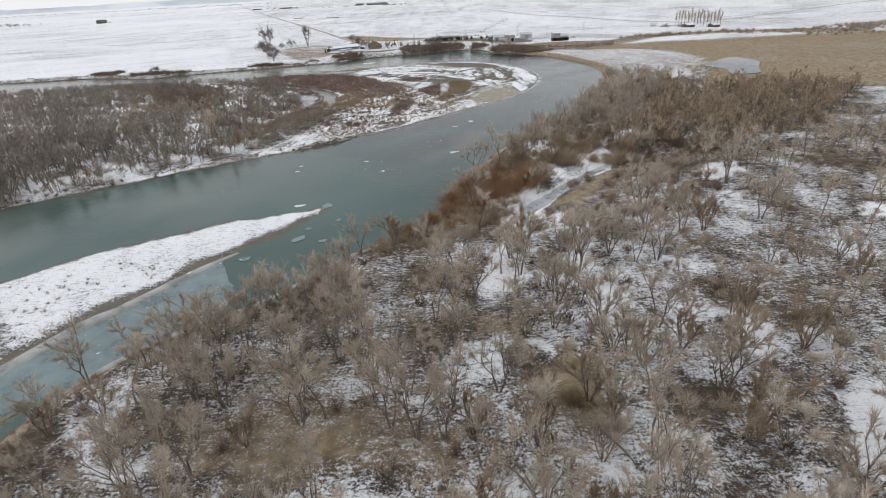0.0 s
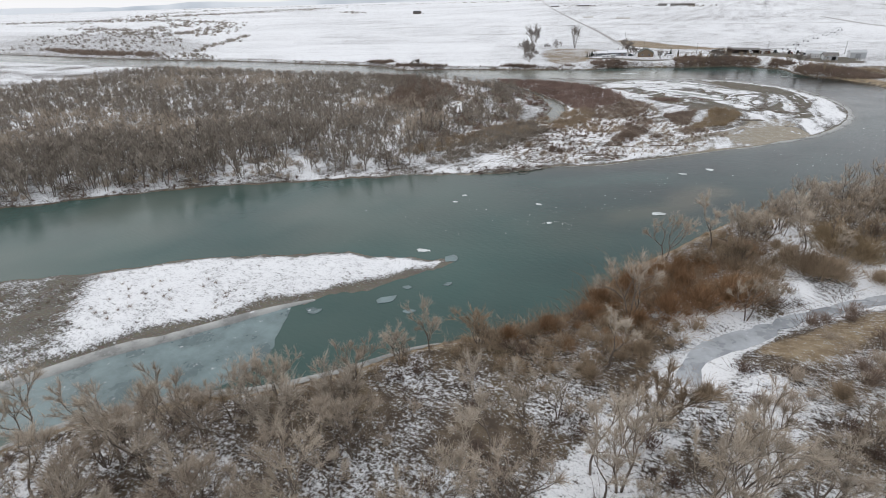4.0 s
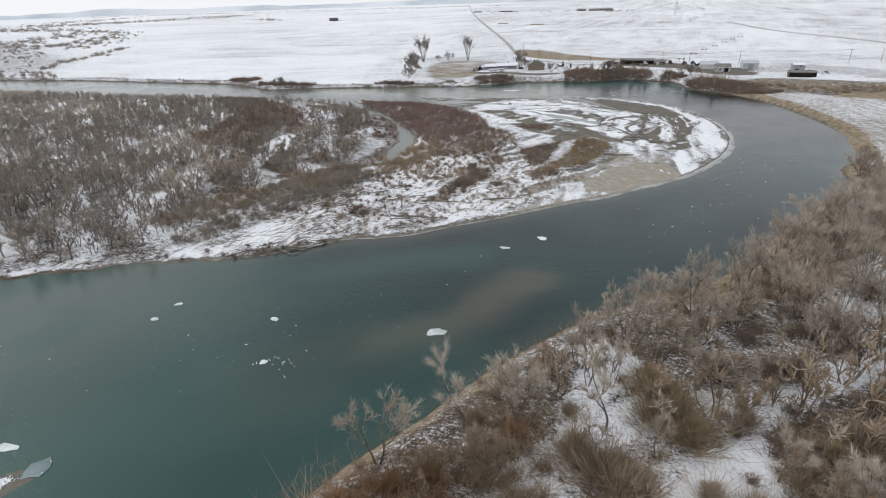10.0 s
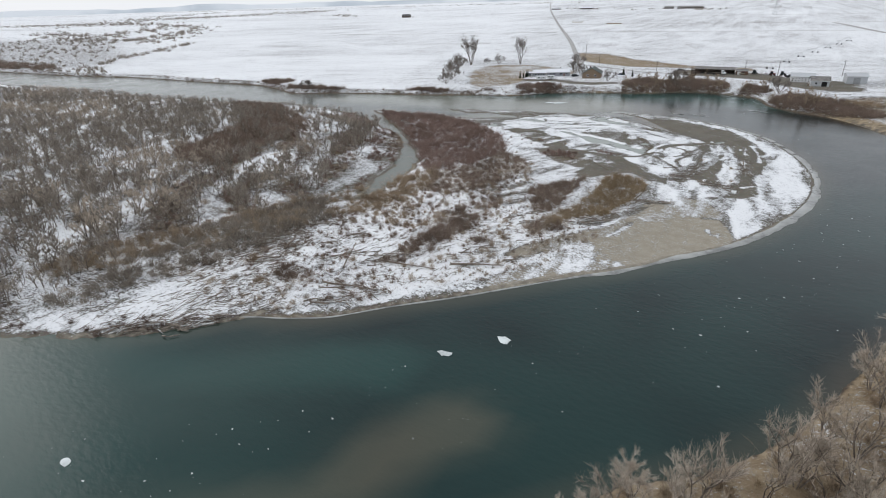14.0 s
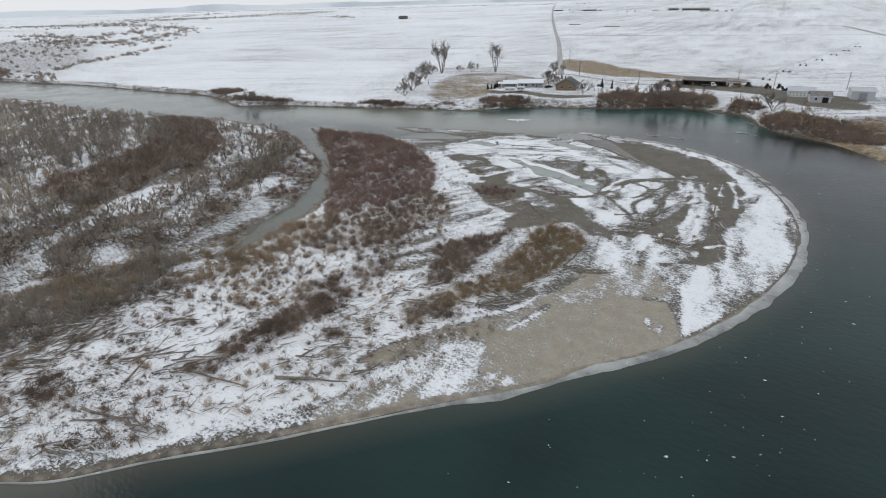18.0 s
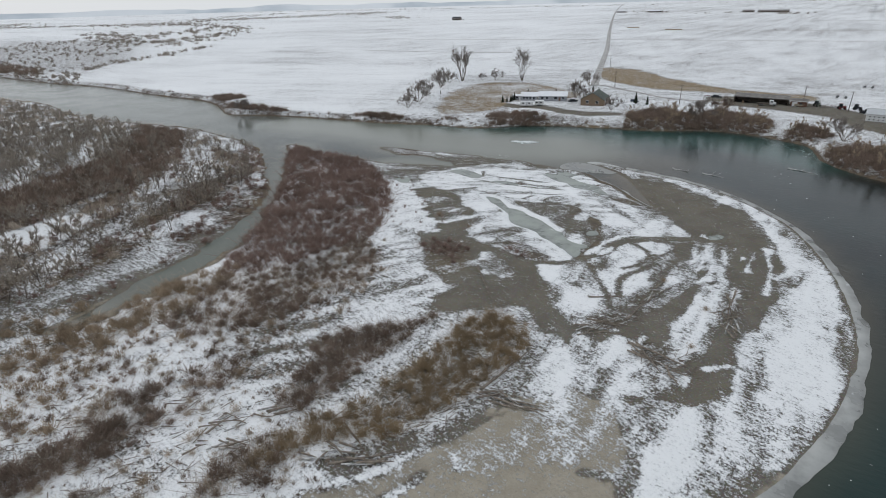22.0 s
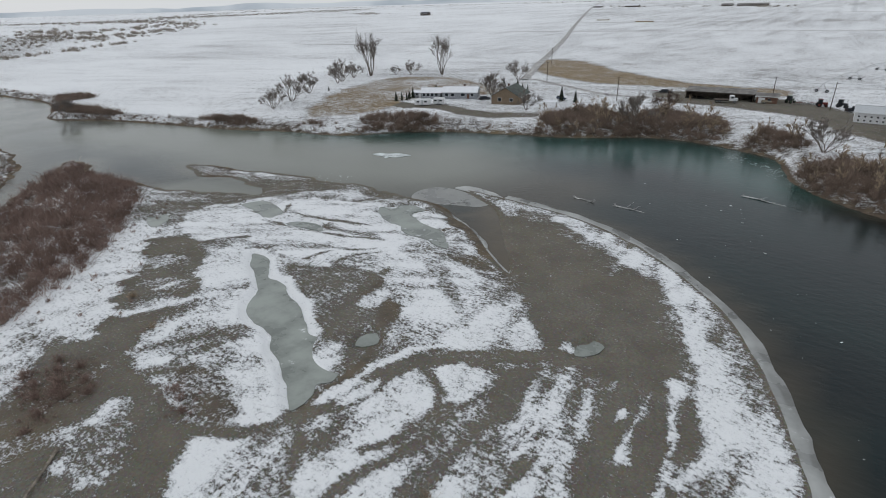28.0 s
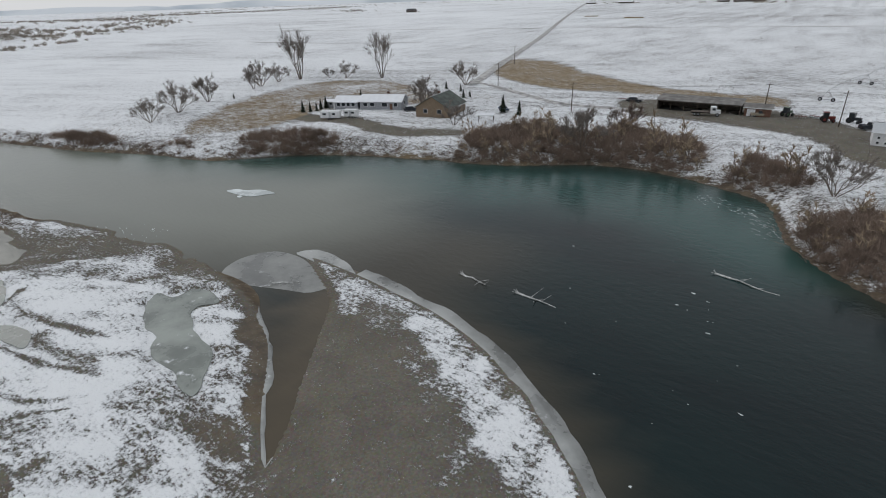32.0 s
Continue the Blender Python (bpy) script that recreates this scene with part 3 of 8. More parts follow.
veiled = blot([(-66, 222), (-40, 222), (-20, 232), (2, 256), (18, 276), (24, 304), (10, 306), (-8, 300), (-24, 304), (-34, 320), (-40, 340), (-60, 330), (-52, 300), (-50, 270)], 6, 5)
snow = lay(snow, veiled, 0.92 + 0.5 * (patchy - 0.5) + 0.9 * streaks)
gravel = lay(gravel, veiled, 0.4)
streak_d = lumps((GX * 0.85 + GY * 0.53) * 0.16, GY * 0.85 - GX * 0.53, 2.0, 38, 3)
WEST_BAND = [(-25, 362), (-47, 368.5), (-56, 380.5), (-62.5, 392.5), (-59, 396.5), (-52, 389), (-43, 383.5), (-32.5, 374), (-24.5, 368.5), (-21, 364.5)]
streaks = lay(streaks, ramp(GY, 388, 402) * ramp(GX, 22, 12), streak_d - 0.5)
feather = 3.4 * streaks + 1.6 * (lumps(GX, GY, 3, 39) - 0.5)
MASKS = (
    ([(2.5, 270.5), (6.5, 279.5), (12.5, 287.5), (16, 292.5), (19, 295.5), (22, 302), (23, 309.5), (27, 322.5), (27.5, 315), (26, 303.5), (24, 298), (21, 291.5), (18, 284.5), (13.5, 279.5), (10, 275), (5.5, 269.5)], 0.28, 0.9, 0.6),
    ([(26, 319), (28, 326), (36.5, 329), (42.5, 325.5), (44.5, 317.5), (40.5, 314), (31.5, 305.5), (26.5, 307)], 0.42, 1, 0.9),
    ([(17.5, 288.5), (21.5, 291), (24, 296), (26, 303.5), (29.5, 305), (34, 310), (40.5, 314.5), (45, 315.5), (47.5, 311.5), (49.5, 304.5), (45.5, 297), (40.5, 291.5), (35, 283.5), (29.5, 277), (24, 276.5), (19.5, 283.5)], 0.12, 1, 0.95),
    ([(4, 258), (7.5, 265.5), (12.5, 272.5), (19.5, 274.5), (24, 278.5), (28.5, 278.5), (22.5, 272), (17, 266), (12, 260.5), (7, 254.5)], 0.52, 1, 0.8),
    ([(11.5, 272), (13.5, 279.5), (17.5, 287), (20.5, 284), (21, 279.5), (20.5, 273.5), (17, 267)], 0.66, 1, 0.8),
    ([(46, 318.5), (48, 334), (55, 359.5), (64.5, 362.5), (63.5, 339.5), (58.5, 327), (54, 316), (51.5, 310), (50, 306), (47.5, 311.5)], 0.72, 1, 0.3),
    ([(47, 319), (49, 334.5), (50.5, 330.5), (50.5, 319.5), (50.5, 310), (49, 306.5), (47.5, 311.5)], 0.98, 1, 0.2),
    ([(41, 307), (42.5, 309), (45, 305.5), (44.5, 303), (42.5, 304.5)], 1.0, 1, 0),
    ([(13, 295.5), (15.5, 301.5), (22.5, 311), (29.5, 322), (27.5, 315.5), (20.5, 302.5), (15.5, 295)], 0.3, 0.8, 0),
    ([(-55.5, 390.5), (-53.5, 397.5), (-36.5, 391.5), (-24.5, 385), (-16, 371), (-13, 366), (-1.5, 364.5), (6.5, 363), (27.5, 345), (32, 346.5), (36.5, 347), (33, 346.5), (30, 337), (21.5, 339.5), (15.5, 344.5), (10, 341), (7, 337), (1, 333), (-1, 337), (0, 343.5), (-7, 345.5), (-22.5, 359.5)], 0.02, 1, 0),
    ([(-107, 439), (-70, 415), (-56, 416), (-38.5, 401), (-50.5, 388), (-69, 394)], 0.45, 1, 0),
    ([(-39.5, 379.5), (-40, 384.5), (-32, 387), (-22.5, 378), (-19, 372.5), (-24.5, 368.5), (-27, 375)], 0.32, 1, 0),
    ([(-18.5, 359), (-16.5, 364), (-8, 360), (-3, 353), (-5.5, 346.5), (-11.5, 349.5)], 0.25, 0.6, 0),
    ([(-5, 356.5), (-4.5, 361), (6.5, 354.5), (6, 352)], 0.42, 1, 0),
    ([(8, 363), (14, 363.5), (18, 362.5), (19.5, 371), (25.5, 363.5), (28, 357), (28.5, 352), (25.5, 350), (21, 354), (16, 356.5)], 0.85, 1, 0),
    ([(14, 362), (19, 367), (23, 359.5), (20, 357.5)], 0.52, 1, 0),
    ([(22.5, 366), (20, 382), (23, 388.5), (29.5, 391.5), (31, 384), (31, 375), (32, 365.5), (30, 361), (27, 358.5)], 0.93, 1, 0),
    ([(27.5, 374), (26.5, 381), (29, 384), (31.5, 381.5), (31, 375), (29.5, 372.5)], 0.45, 1, 0),
    ([(32.5, 355.5), (32.5, 362), (33.5, 369), (34.5, 374), (36, 371.5), (35, 363), (34, 356)], 0.88, 1, 0),
    ([(25.5, 350), (30, 350.5), (33, 354.5), (35, 361), (36.5, 359.5), (34, 352.5), (31.5, 348), (27.5, 346.5)], 0.4, 0.5, 0),
    ([(32.5, 348.5), (34.5, 351.5), (36.5, 359.5), (39, 370.5), (39, 386.5), (38, 397), (41, 378.5), (41, 366), (40, 355), (41, 347.5), (36.5, 347)], -0.2, 1, 0),
    ([(41, 351.5), (40.5, 355.5), (41.5, 360), (41.5, 368), (41, 374), (40, 381), (37.5, 391), (37.5, 396.5), (40.5, 387.5), (43.5, 376), (46, 366), (46, 359.5), (44.5, 360), (44, 366.5), (43, 363.5), (42, 356.5), (42, 351)], 0.9, 1, 0),
    ([(43.5, 344), (42.5, 348.5), (44, 350.5), (45, 356), (45.5, 353), (44.5, 347), (44.5, 343.5)], 0.9, 1, 0),
    ([(45, 348.5), (47.5, 352), (48.5, 349), (47, 346)], 0.95, 1, 0),
    ([(43.5, 356), (45, 359.5), (46, 358), (45, 355)], 0.88, 1, 0),
    ([(47, 382.5), (46.5, 388), (46.5, 397), (48, 395), (48, 386.5), (48, 381)], 0.88, 1, 0),
    ([(48.5, 373.5), (49, 377.5), (50, 382), (51, 380.5), (50, 376), (50, 371.5)], 0.9, 1, 0),
    ([(48.5, 359.5), (48, 364), (49, 368), (51.5, 364.5), (51, 360)], 0.85, 1, 0),
    ([(51, 360), (54, 363.5), (54.5, 379), (49, 399), (45, 415), (42.5, 410), (42, 394), (46, 373.5), (47, 357.5), (46.5, 347.5), (45.5, 343.5), (43.5, 342), (43, 333), (40.5, 331), (52, 339.5), (51.5, 347.5)], 0.05, 1, 0),
    ([(26, 329.5), (24.5, 335), (23.5, 342), (28, 338.5), (30.5, 332.5), (31.5, 327), (30.5, 324), (27, 322)], 0.88, 1, 0),
    ([(25.5, 342), (26, 344), (32.5, 338.5), (32.5, 334), (30.5, 336)], 0.5, 1, 0),
    ([(34.5, 330), (33.5, 335.5), (33.5, 341.5), (33.5, 345.5), (35.5, 344), (35.5, 339.5), (35, 334), (36, 329.5)], 0.95, 1, 0),
    ([(36, 328), (37.5, 338.5), (38, 341.5), (38.5, 336), (38.5, 332), (37.5, 329.5)], 0.55, 1, 0),
    ([(43.5, 333.5), (42, 338.5), (42.5, 341), (44.5, 342), (46.5, 341.5), (45.5, 338), (45, 334.5)], 0.7, 1, 0),
    ([(44.5, 418), (49.5, 414.5), (58, 402), (62, 388.5), (65, 372.5), (64.5, 359), (64.5, 348.5), (55.5, 342), (55.5, 350), (55, 358.5), (53.5, 366), (55, 379.5), (52.5, 390.5), (48.5, 404)], 0.95, 1, 0),
    ([(55.5, 356.5), (57, 364), (57, 373.5), (55, 381.5), (54, 371.5), (54, 359.5), (54, 350.5), (54.5, 343.5), (56, 344.5)], 0.62, 1, 0),
    ([(53.5, 382.5), (55, 392.5), (58, 397), (57.5, 387.5), (55.5, 382)], 0.55, 1, 0),
    ([(-32.5, 398.5), (-40, 393.5), (-58.5, 402.5), (-56.5, 416.5), (-34.5, 425), (-22, 428.5), (-5, 425.5), (11.5, 416), (25, 408), (32, 400), (32, 396), (25.5, 393), (19, 390), (14.5, 387), (6, 389), (-16, 398.5), (-25, 399)], 0.86, 1, 0),
    ([(-31.5, 388), (-30.5, 397), (-20, 390.5), (-11.5, 384), (-5.5, 379), (-10.5, 377), (-16, 375.5), (-17.5, 380)], 0.84, 1, 0),
    ([(-14, 370.5), (-14.5, 375), (-6, 377.5), (-2.5, 377), (-4.5, 373), (-6.5, 367.5), (-11, 368.5)], 0.5, 1, 0),
    ([(-6, 367.5), (-4.5, 373), (-4, 376.5), (-2, 380), (5.5, 375.5), (12.5, 372), (14, 370), (10.5, 365.5), (7, 365), (-1, 366)], 0.82, 1, 0),
    ([(-5, 374), (-1.5, 375), (2, 372), (-2.5, 370.5), (-2.5, 373)], 0.45, 1, 0),
    ([(-5.5, 367.5), (-4, 369.5), (10.5, 365.5), (7, 364.5), (2.5, 365)], 0.35, 0.4, 0),
    ([(-17.5, 397.5), (-10.5, 399), (-1, 402.5), (1.5, 400.5), (3, 396.5), (3, 393), (6, 393), (6.5, 397), (10.5, 391.5), (13, 386.5), (14, 381.5), (14.5, 379), (9.5, 384), (4.5, 383.5), (-1.5, 387)], 0.24, 1, 0),
    ([(3, 393.5), (2, 397), (2, 400), (5.5, 398), (6, 393.5)], 0.9, 1, 0),
    ([(12.5, 387), (9, 392.5), (6.5, 397), (9, 396), (12.5, 390), (14.5, 385.5), (15.5, 380.5), (16, 376), (15, 371.5), (14, 371.5), (14, 377), (13.5, 382.5)], -0.2, 0.35, 0),
    ([(8, 409), (14.5, 405), (22, 398), (25, 395.5), (23.5, 394.5), (19.5, 398), (12.5, 403.5)], 0.68, 1, 0),
    ([(14, 408.5), (21.5, 409.5), (28, 405), (31.5, 400), (31.5, 396.5), (27.5, 395.5), (21.5, 400.5)], 0.78, 1, 0),
    ([(16.5, 383), (16, 386.5), (16.5, 388.5), (21.5, 392), (22, 391), (18, 388), (17.5, 386), (17.5, 383)], 0, 1, 0),
    ([(17.5, 377), (17.5, 381.5), (18.5, 386), (20.5, 388.5), (25.5, 390.5), (29.5, 395), (33.5, 397.5), (34.5, 396), (30, 392.5), (27.5, 389.5), (23, 388), (20, 384), (20, 380), (19.5, 376), (16.5, 370.5), (15, 371)], -0.1, 1, 0),
    ([(17, 375), (17.5, 378), (18.5, 381), (19.5, 379.5), (19, 376)], 0.95, 1, 0),
    ([(25.5, 371.5), (24, 375), (23.5, 379.5), (24, 383.5), (23.5, 387.5), (27.5, 390.5), (29, 387), (28.5, 383), (27, 381), (25.5, 378), (26, 374.5), (27, 372)], 0.95, 1, 0),
    ([(27.5, 379.5), (29, 382), (31.5, 383), (32.5, 379.5), (29.5, 378)], 0.5, 1, 0),
    ([(21.5, 368), (17, 372), (18, 374.5), (18.5, 373), (21.5, 371), (21.5, 375), (23, 372), (23, 369.5)], 0.6, 1, 0),
    ([(30.5, 385), (30, 389.5), (30, 393), (31, 390.5), (31.5, 386.5), (31.5, 384.5)], 0.88, 1, 0),
    ([(33, 384), (32.5, 387.5), (33.5, 390.5), (33.5, 387), (34, 384)], 0.9, 1, 0),
    ([(36, 381.5), (35.5, 386), (34.5, 392), (35.5, 390), (36.5, 386), (37.5, 383.5), (37, 381.5)], 0.88, 1, 0),
    ([(38.5, 384), (37.5, 387.5), (36.5, 394), (36.5, 396), (38.5, 391.5), (39.5, 388.5), (40, 386)], 0.93, 1, 0),
    ([(33, 383), (31, 392), (34.5, 395.5), (34.5, 392), (35.5, 385.5), (35, 382)], -0.15, 1, 0),
    ([(47, 386), (46.5, 390), (47, 395), (46.5, 399.5), (48, 395), (48, 391), (48.5, 387)], 0.95, 1, 0),
    ([(41.5, 388.5), (40, 394), (41, 393.5), (42, 389.5), (43, 386.5)], 0.45, 1, 0),
    ([(3, 439.5), (14, 441), (29.5, 431.5), (39.5, 423.5), (45.5, 413.5), (50, 402.5), (53, 390), (48.5, 387), (47.5, 395), (46, 402), (42, 397), (35.5, 395), (32, 400), (25, 408), (16.5, 417)], -0.2, 1, 0),
    ([(15.5, 438.5), (32, 429.5), (41, 420.5), (47, 410.5), (51.5, 399.5), (54, 391), (53, 390), (49, 402), (44, 411), (35.5, 420.5), (23, 431.5)], 0.22, 1, 0),
    ([(36, 396), (36.5, 397), (39.5, 399), (40, 396), (38, 394.5)], 0.45, 1, 0),
    ([(34.5, 399.5), (35.5, 402), (36, 401.5), (35.5, 399)], 0.9, 1, 0),
    ([(-5.5, 424), (-5, 427.5), (-4.5, 429.5), (4, 424), (11.5, 418.5), (10, 416), (4, 418.5)], 0.74, 0.5, 0),
    ([(-6.5, 431.5), (-4.5, 433), (5.5, 426), (14, 420), (17, 417.5), (13.5, 418.5), (12, 418.5), (3.5, 424.5)], -0.1, 0.3, 0),
    ([(-14, 428.5), (-11.5, 431.5), (-5.5, 427.5), (-6, 424.5), (-10.5, 426)], 0.85, 1, 0),
    ([(2.5, 416), (3.5, 418), (13, 417.5), (20.5, 412.5), (16.5, 412), (10.5, 413.5)], 0.3, 0.6, 0),
    ([(-4, 413), (-1.5, 419), (4, 417), (6, 413.5), (3.5, 410.5)], 0.55, 1, 0),
    ([(20, 406), (14.5, 412), (18, 412), (23.5, 408.5)], 0.62, 1, 0),
    ([(3, 411.5), (5, 412), (11.5, 406.5), (15.5, 403), (14.5, 402.5), (9.5, 407)], 0.4, 1, 0),
    ([(-4, 396), (-7, 398.5), (-5.5, 400.5), (-1.5, 401.5), (1.5, 398), (1.5, 395)], 0.42, 1, 0),
    ([(1.5, 398), (0.5, 401), (-0.5, 403), (1, 402), (3, 399), (2.5, 395), (1, 395)], 0.05, 0.4, 0),
    ([(-13, 401), (-6, 402), (-4.5, 403), (-5, 401), (-7, 399)], 0.35, 1, 0),
    ([(-27, 411.5), (-25, 413.5), (-20.5, 412.5), (-13.5, 415), (-11, 414), (-15, 413), (-21, 412)], 0.25, 1, 0),
    ([(-75, 417.5), (-75, 428.5), (-61.5, 427.5), (-45.5, 436), (-28, 438), (-18, 434), (-23, 433), (-40, 433), (-45, 427), (-48.5, 422), (-49.5, 419), (-53.5, 413.5), (-53.5, 411)], 0.22, 1, 0),
    ([(3.5, 443), (9, 444.5), (18, 439), (23, 436.5), (32.5, 430), (38, 426.5), (42.5, 421.5), (38, 418.5), (33.5, 423.5), (24, 431.5), (14.5, 437)], 0.26, 1, 0),
    ([(13, 443), (14, 446), (22.5, 442), (30.5, 437.5), (37, 434.5), (41.5, 432), (44, 430), (46.5, 425), (42.5, 422), (38, 427), (32, 430.5), (23, 437), (17.5, 440)], 0.86, 1, 0),
)
for pts, s, g, b in MASKS:
    mask = ramp(signed(spline(pts, 3.0), GX, GY, 8) + feather, -0.8, 0.8)
    mixed = 0.4 + 0.6 * (0.15 < s < 0.9)
    snow, gravel, sand = lay(snow, mask, s + mixed * (0.4 * (patchy - 0.5) + 1.0 * streaks)), lay(gravel, mask, g), lay(sand, mask, b)
for pts, width in (([(-11.5, 364), (-0.5, 363), (8, 363), (14.5, 369), (15.5, 376), (18.5, 385), (23.5, 391), (32.5, 396.5), (40, 403)], 2.4),
                   ([(28.5, 359.5), (26.5, 368.5), (28.5, 373), (30, 383), (33, 394)], 1.8),
                   ([(19, 387.5), (26.5, 383.5), (27.5, 376), (25, 372)], 1.6),
                   ([(18, 369.5), (21.5, 365), (26, 359.5), (29, 354.5)], 1.4),
                   ([(28.5, 390.5), (33, 391), (33.5, 383), (33, 376), (33.5, 366.5), (32.5, 355)], 2.2),
                   ([(0, 404), (-0.5, 399.5), (1.5, 395.5), (3, 391.5)], 2),
                   ([(-2.5, 412), (2.5, 414.5), (8, 416), (12.5, 418)], 0.9),
                   ([(-15.5, 399.5), (-15, 402.5), (-14, 404.5)], 1),
                   ([(-9.5, 400.5), (-9.5, 404.5), (-6, 408.5)], 1),
                   ([(-37.5, 413.5), (-26.5, 415), (-16.5, 418)], 1),
                   ([(-39, 407.5), (-29, 408.5), (-18, 410.5), (-9, 413.5)], 0.9),
                   ([(-46.5, 410), (-38.5, 411.5), (-41.5, 416.5)], 1),
                   ([(-18, 405), (-11, 406.5), (-6.5, 411)], 0.9),
                   ([(-39, 390), (-37.5, 395.5), (-33, 399.5)], 1.4)):
    snow = lay(snow, stroke(pts, 0.62 * width, 0.6, 0.5), 0.1)
for pts, width in (([(15.5, 374.5), (16.5, 381), (18, 388.5), (22.5, 393.5)], 1.2),
                   ([(38, 379.5), (39.5, 383)], 0.9),
                   ([(39.5, 374), (41.5, 378)], 0.9),
                   ([(41, 372), (43.5, 375.5)], 0.8),
                   ([(43, 383), (41, 393.5)], 1),
                   ([(47, 376), (47.5, 370.5), (47.5, 365.5)], 1),
                   ([(43, 393.5), (42.5, 397.5)], 0.9),
                   ([(45, 391), (45, 393)], 0.8),
                   ([(-13, 370.5), (-14.5, 374.5), (-13.5, 377)], 1.6),
                   ([(-24, 370.5), (-21.5, 374.5), (-19.5, 378.5)], 1.4),
                   ([(-27.5, 377.5), (-27, 380.5)], 1.2),
                   ([(-2.5, 357.5), (-3.5, 359.5)], 1.4),
                   ([(-8, 366.5), (-7.5, 368)], 1.4),
                   ([(52, 377.5), (51, 390), (48.5, 401.5)], 1.2),
                   ([(52.5, 386), (54, 389.5)], 1.2),
                   ([(39, 338.5), (39.5, 342.5)], 1.2),
                   ([(48.5, 345.5), (51, 348.5)], 1.2),
                   ([(37, 344.5), (37.5, 348)], 1)):
    snow = lay(snow, stroke(pts, width, 0.6, 0.8), 1.0)
snow = lay(snow, ramp(signed(spline(WEST_BAND, 3.0), GX, GY, 8) + feather, -0.8, 0.8), 0.88 + 0.5 * streaks)
for pts, width in (([(-86, 398), (-62, 380), (-38, 366), (-30, 350)], 6.0), ([(-40, 280), (-20, 284), (4, 292)], 7.0)):
    snow = lay(snow, stroke(pts, width * 0.9, 1.0, 1.6), 0.9 + 0.4 * streaks)
north = ramp(to_line(np.array([(-105, 425), (-70, 424), (-40, 438), (-24, 438)], float), GX, GY) + 3 * (patchy - 0.5), 6.5, 3.5) * on_bar
snow = lay(snow, north, 0.30 + 0.7 * (patchy - 0.5) + 0.4 * streaks)
wet = ramp(d_bar, 2.4, 0.8) * on_bar * (GX > -60)
snow = lay(snow, wet * (GY < 330), 0.15 + 0.5 * (patchy - 0.5))
sand = lay(sand, wet * (GY < 330), 0.5)
snow = np.where(on_isle, 0.88 + 0.25 * (patchy - 0.5), snow)
stony = ramp((GX + 74) * -27 - (GY - 76) * 29, -150, 250) * on_isle
snow = lay(snow, stony, 0.34 + 1.1 * (patchy - 0.5) + 0.5 * streaks)
gravel = np.where(on_isle, 1.0, gravel)
isle_south = to_line(spline(ISLAND[14:], 2.0, False), GX, GY)
snow = lay(snow, np.maximum(ramp(d_isle + 3 * (patchy - 0.5), 2.2, 0.8), ramp(isle_south + 5 * (patchy - 0.5), 5.0, 2.0)) * on_isle, 0.05 + 0.6 * (patchy - 0.5))
snow = lay(snow, np.where(on_bar, ramp(shore, 1.6, 0.6), ramp(shore, 1.0, 0.3)), -0.4)
snow = np.maximum(snow, 0.84 * ramp(d_pool + 4 * (patchy - 0.5), -2.6, -0.8))
snow = lay(snow, ramp(signed(spline(POND_A, 1.0), GX, GY, 8) + 1.2 * (patchy - 0.5), -1.6, -1.0) * (GX < 11) * ramp(np.hypot(GX - 8, GY - 383.2), 2.6, 4.6), 1.15)
ground = tagged(new("ground", sheet("ground", np.stack([GX, GY, GZ], -1).reshape(-1, 3), grid_faces(len(xs), len(ys)), GROUND,
                [("snow", snow), ("gravel", gravel), ("sand", sand), ("straw", straw)])),
                "river plain under thin patchy snow, with gravel, sand and dry grass", "ground", kind="structure")

# ---------------------------------------------------------------- river, ponds and ice
wx, wy = axis(-330, 130, 0, 1, 4.2, 4.2, -3000, 400), axis(-60, 560, 0, 1, 4.2, 4.2, -500, 900)
WX, WY = np.meshgrid(wx, wy)
w_bar = signed(BAR, WX, WY, 40)
w_shore = np.maximum(np.maximum(signed(OUTER, WX, WY, 40), w_bar), signed(ISLE, WX, WY, 40))
shoal = 0.55 * ramp(w_shore, -6, 0)


def shallow(pts, width, amount):
    d = to_line(spline(pts, 4.0, False), WX, WY) + (lumps(WX, WY, 9, 41) - 0.5) * 6
    return amount * (1 - ramp(d, width * 0.15, width))


for pts, width, amount in (([(-30, 448), (-8, 456), (6, 462)], 20, 0.5), ([(-2, 186), (7, 194), (13, 206), (19, 217)], 9, 0.85), ([(-56, 140), (-36, 148), (-22, 156), (-6, 168)], 11, 0.45),
                           ([(-20, 168), (-4, 182), (8, 190)], 14, 0.35), ([(-46, 440), (-30, 446), (-10, 452)], 16, 0.5), ([(0, 441), (8, 430), (17, 417)], 11, 1.0)):
    shoal = np.maximum(shoal, shallow(pts, width, amount))
# paler water: silt, with grazing sky sheen put into the colour as well
silt_sheen = np.maximum(0.55 * ramp(WX, -70, -230) * ramp(WY, 360, 400), shallow([(-130, 408), (-92, 372), (-66, 344), (-54, 300)], 16, 0.55))
silt_sheen = np.maximum(silt_sheen, shallow([(-170, 436), (-120, 446), (-90, 446), (-62, 452), (-36, 464)], 40, 0.9))
silt_sheen = np.maximum(silt_sheen, shallow([(-82, 404), (-78, 413), (-66, 416), (-54, 416)], 12, 0.75))
# upstream, the sky's reflection is painted in as broad pale patches
silt_sheen = np.maximum(silt_sheen, 0.42 * ramp(WX, 30, -110) * ramp(WY, 250, 170) * ramp(lumps(WX, WY, 30, 44), 0.15, 0.75))
teal = ramp(WY + 0.3 * WX, 255, 125) * (0.55 + 0.6 * lumps(WX, WY, 22, 43))
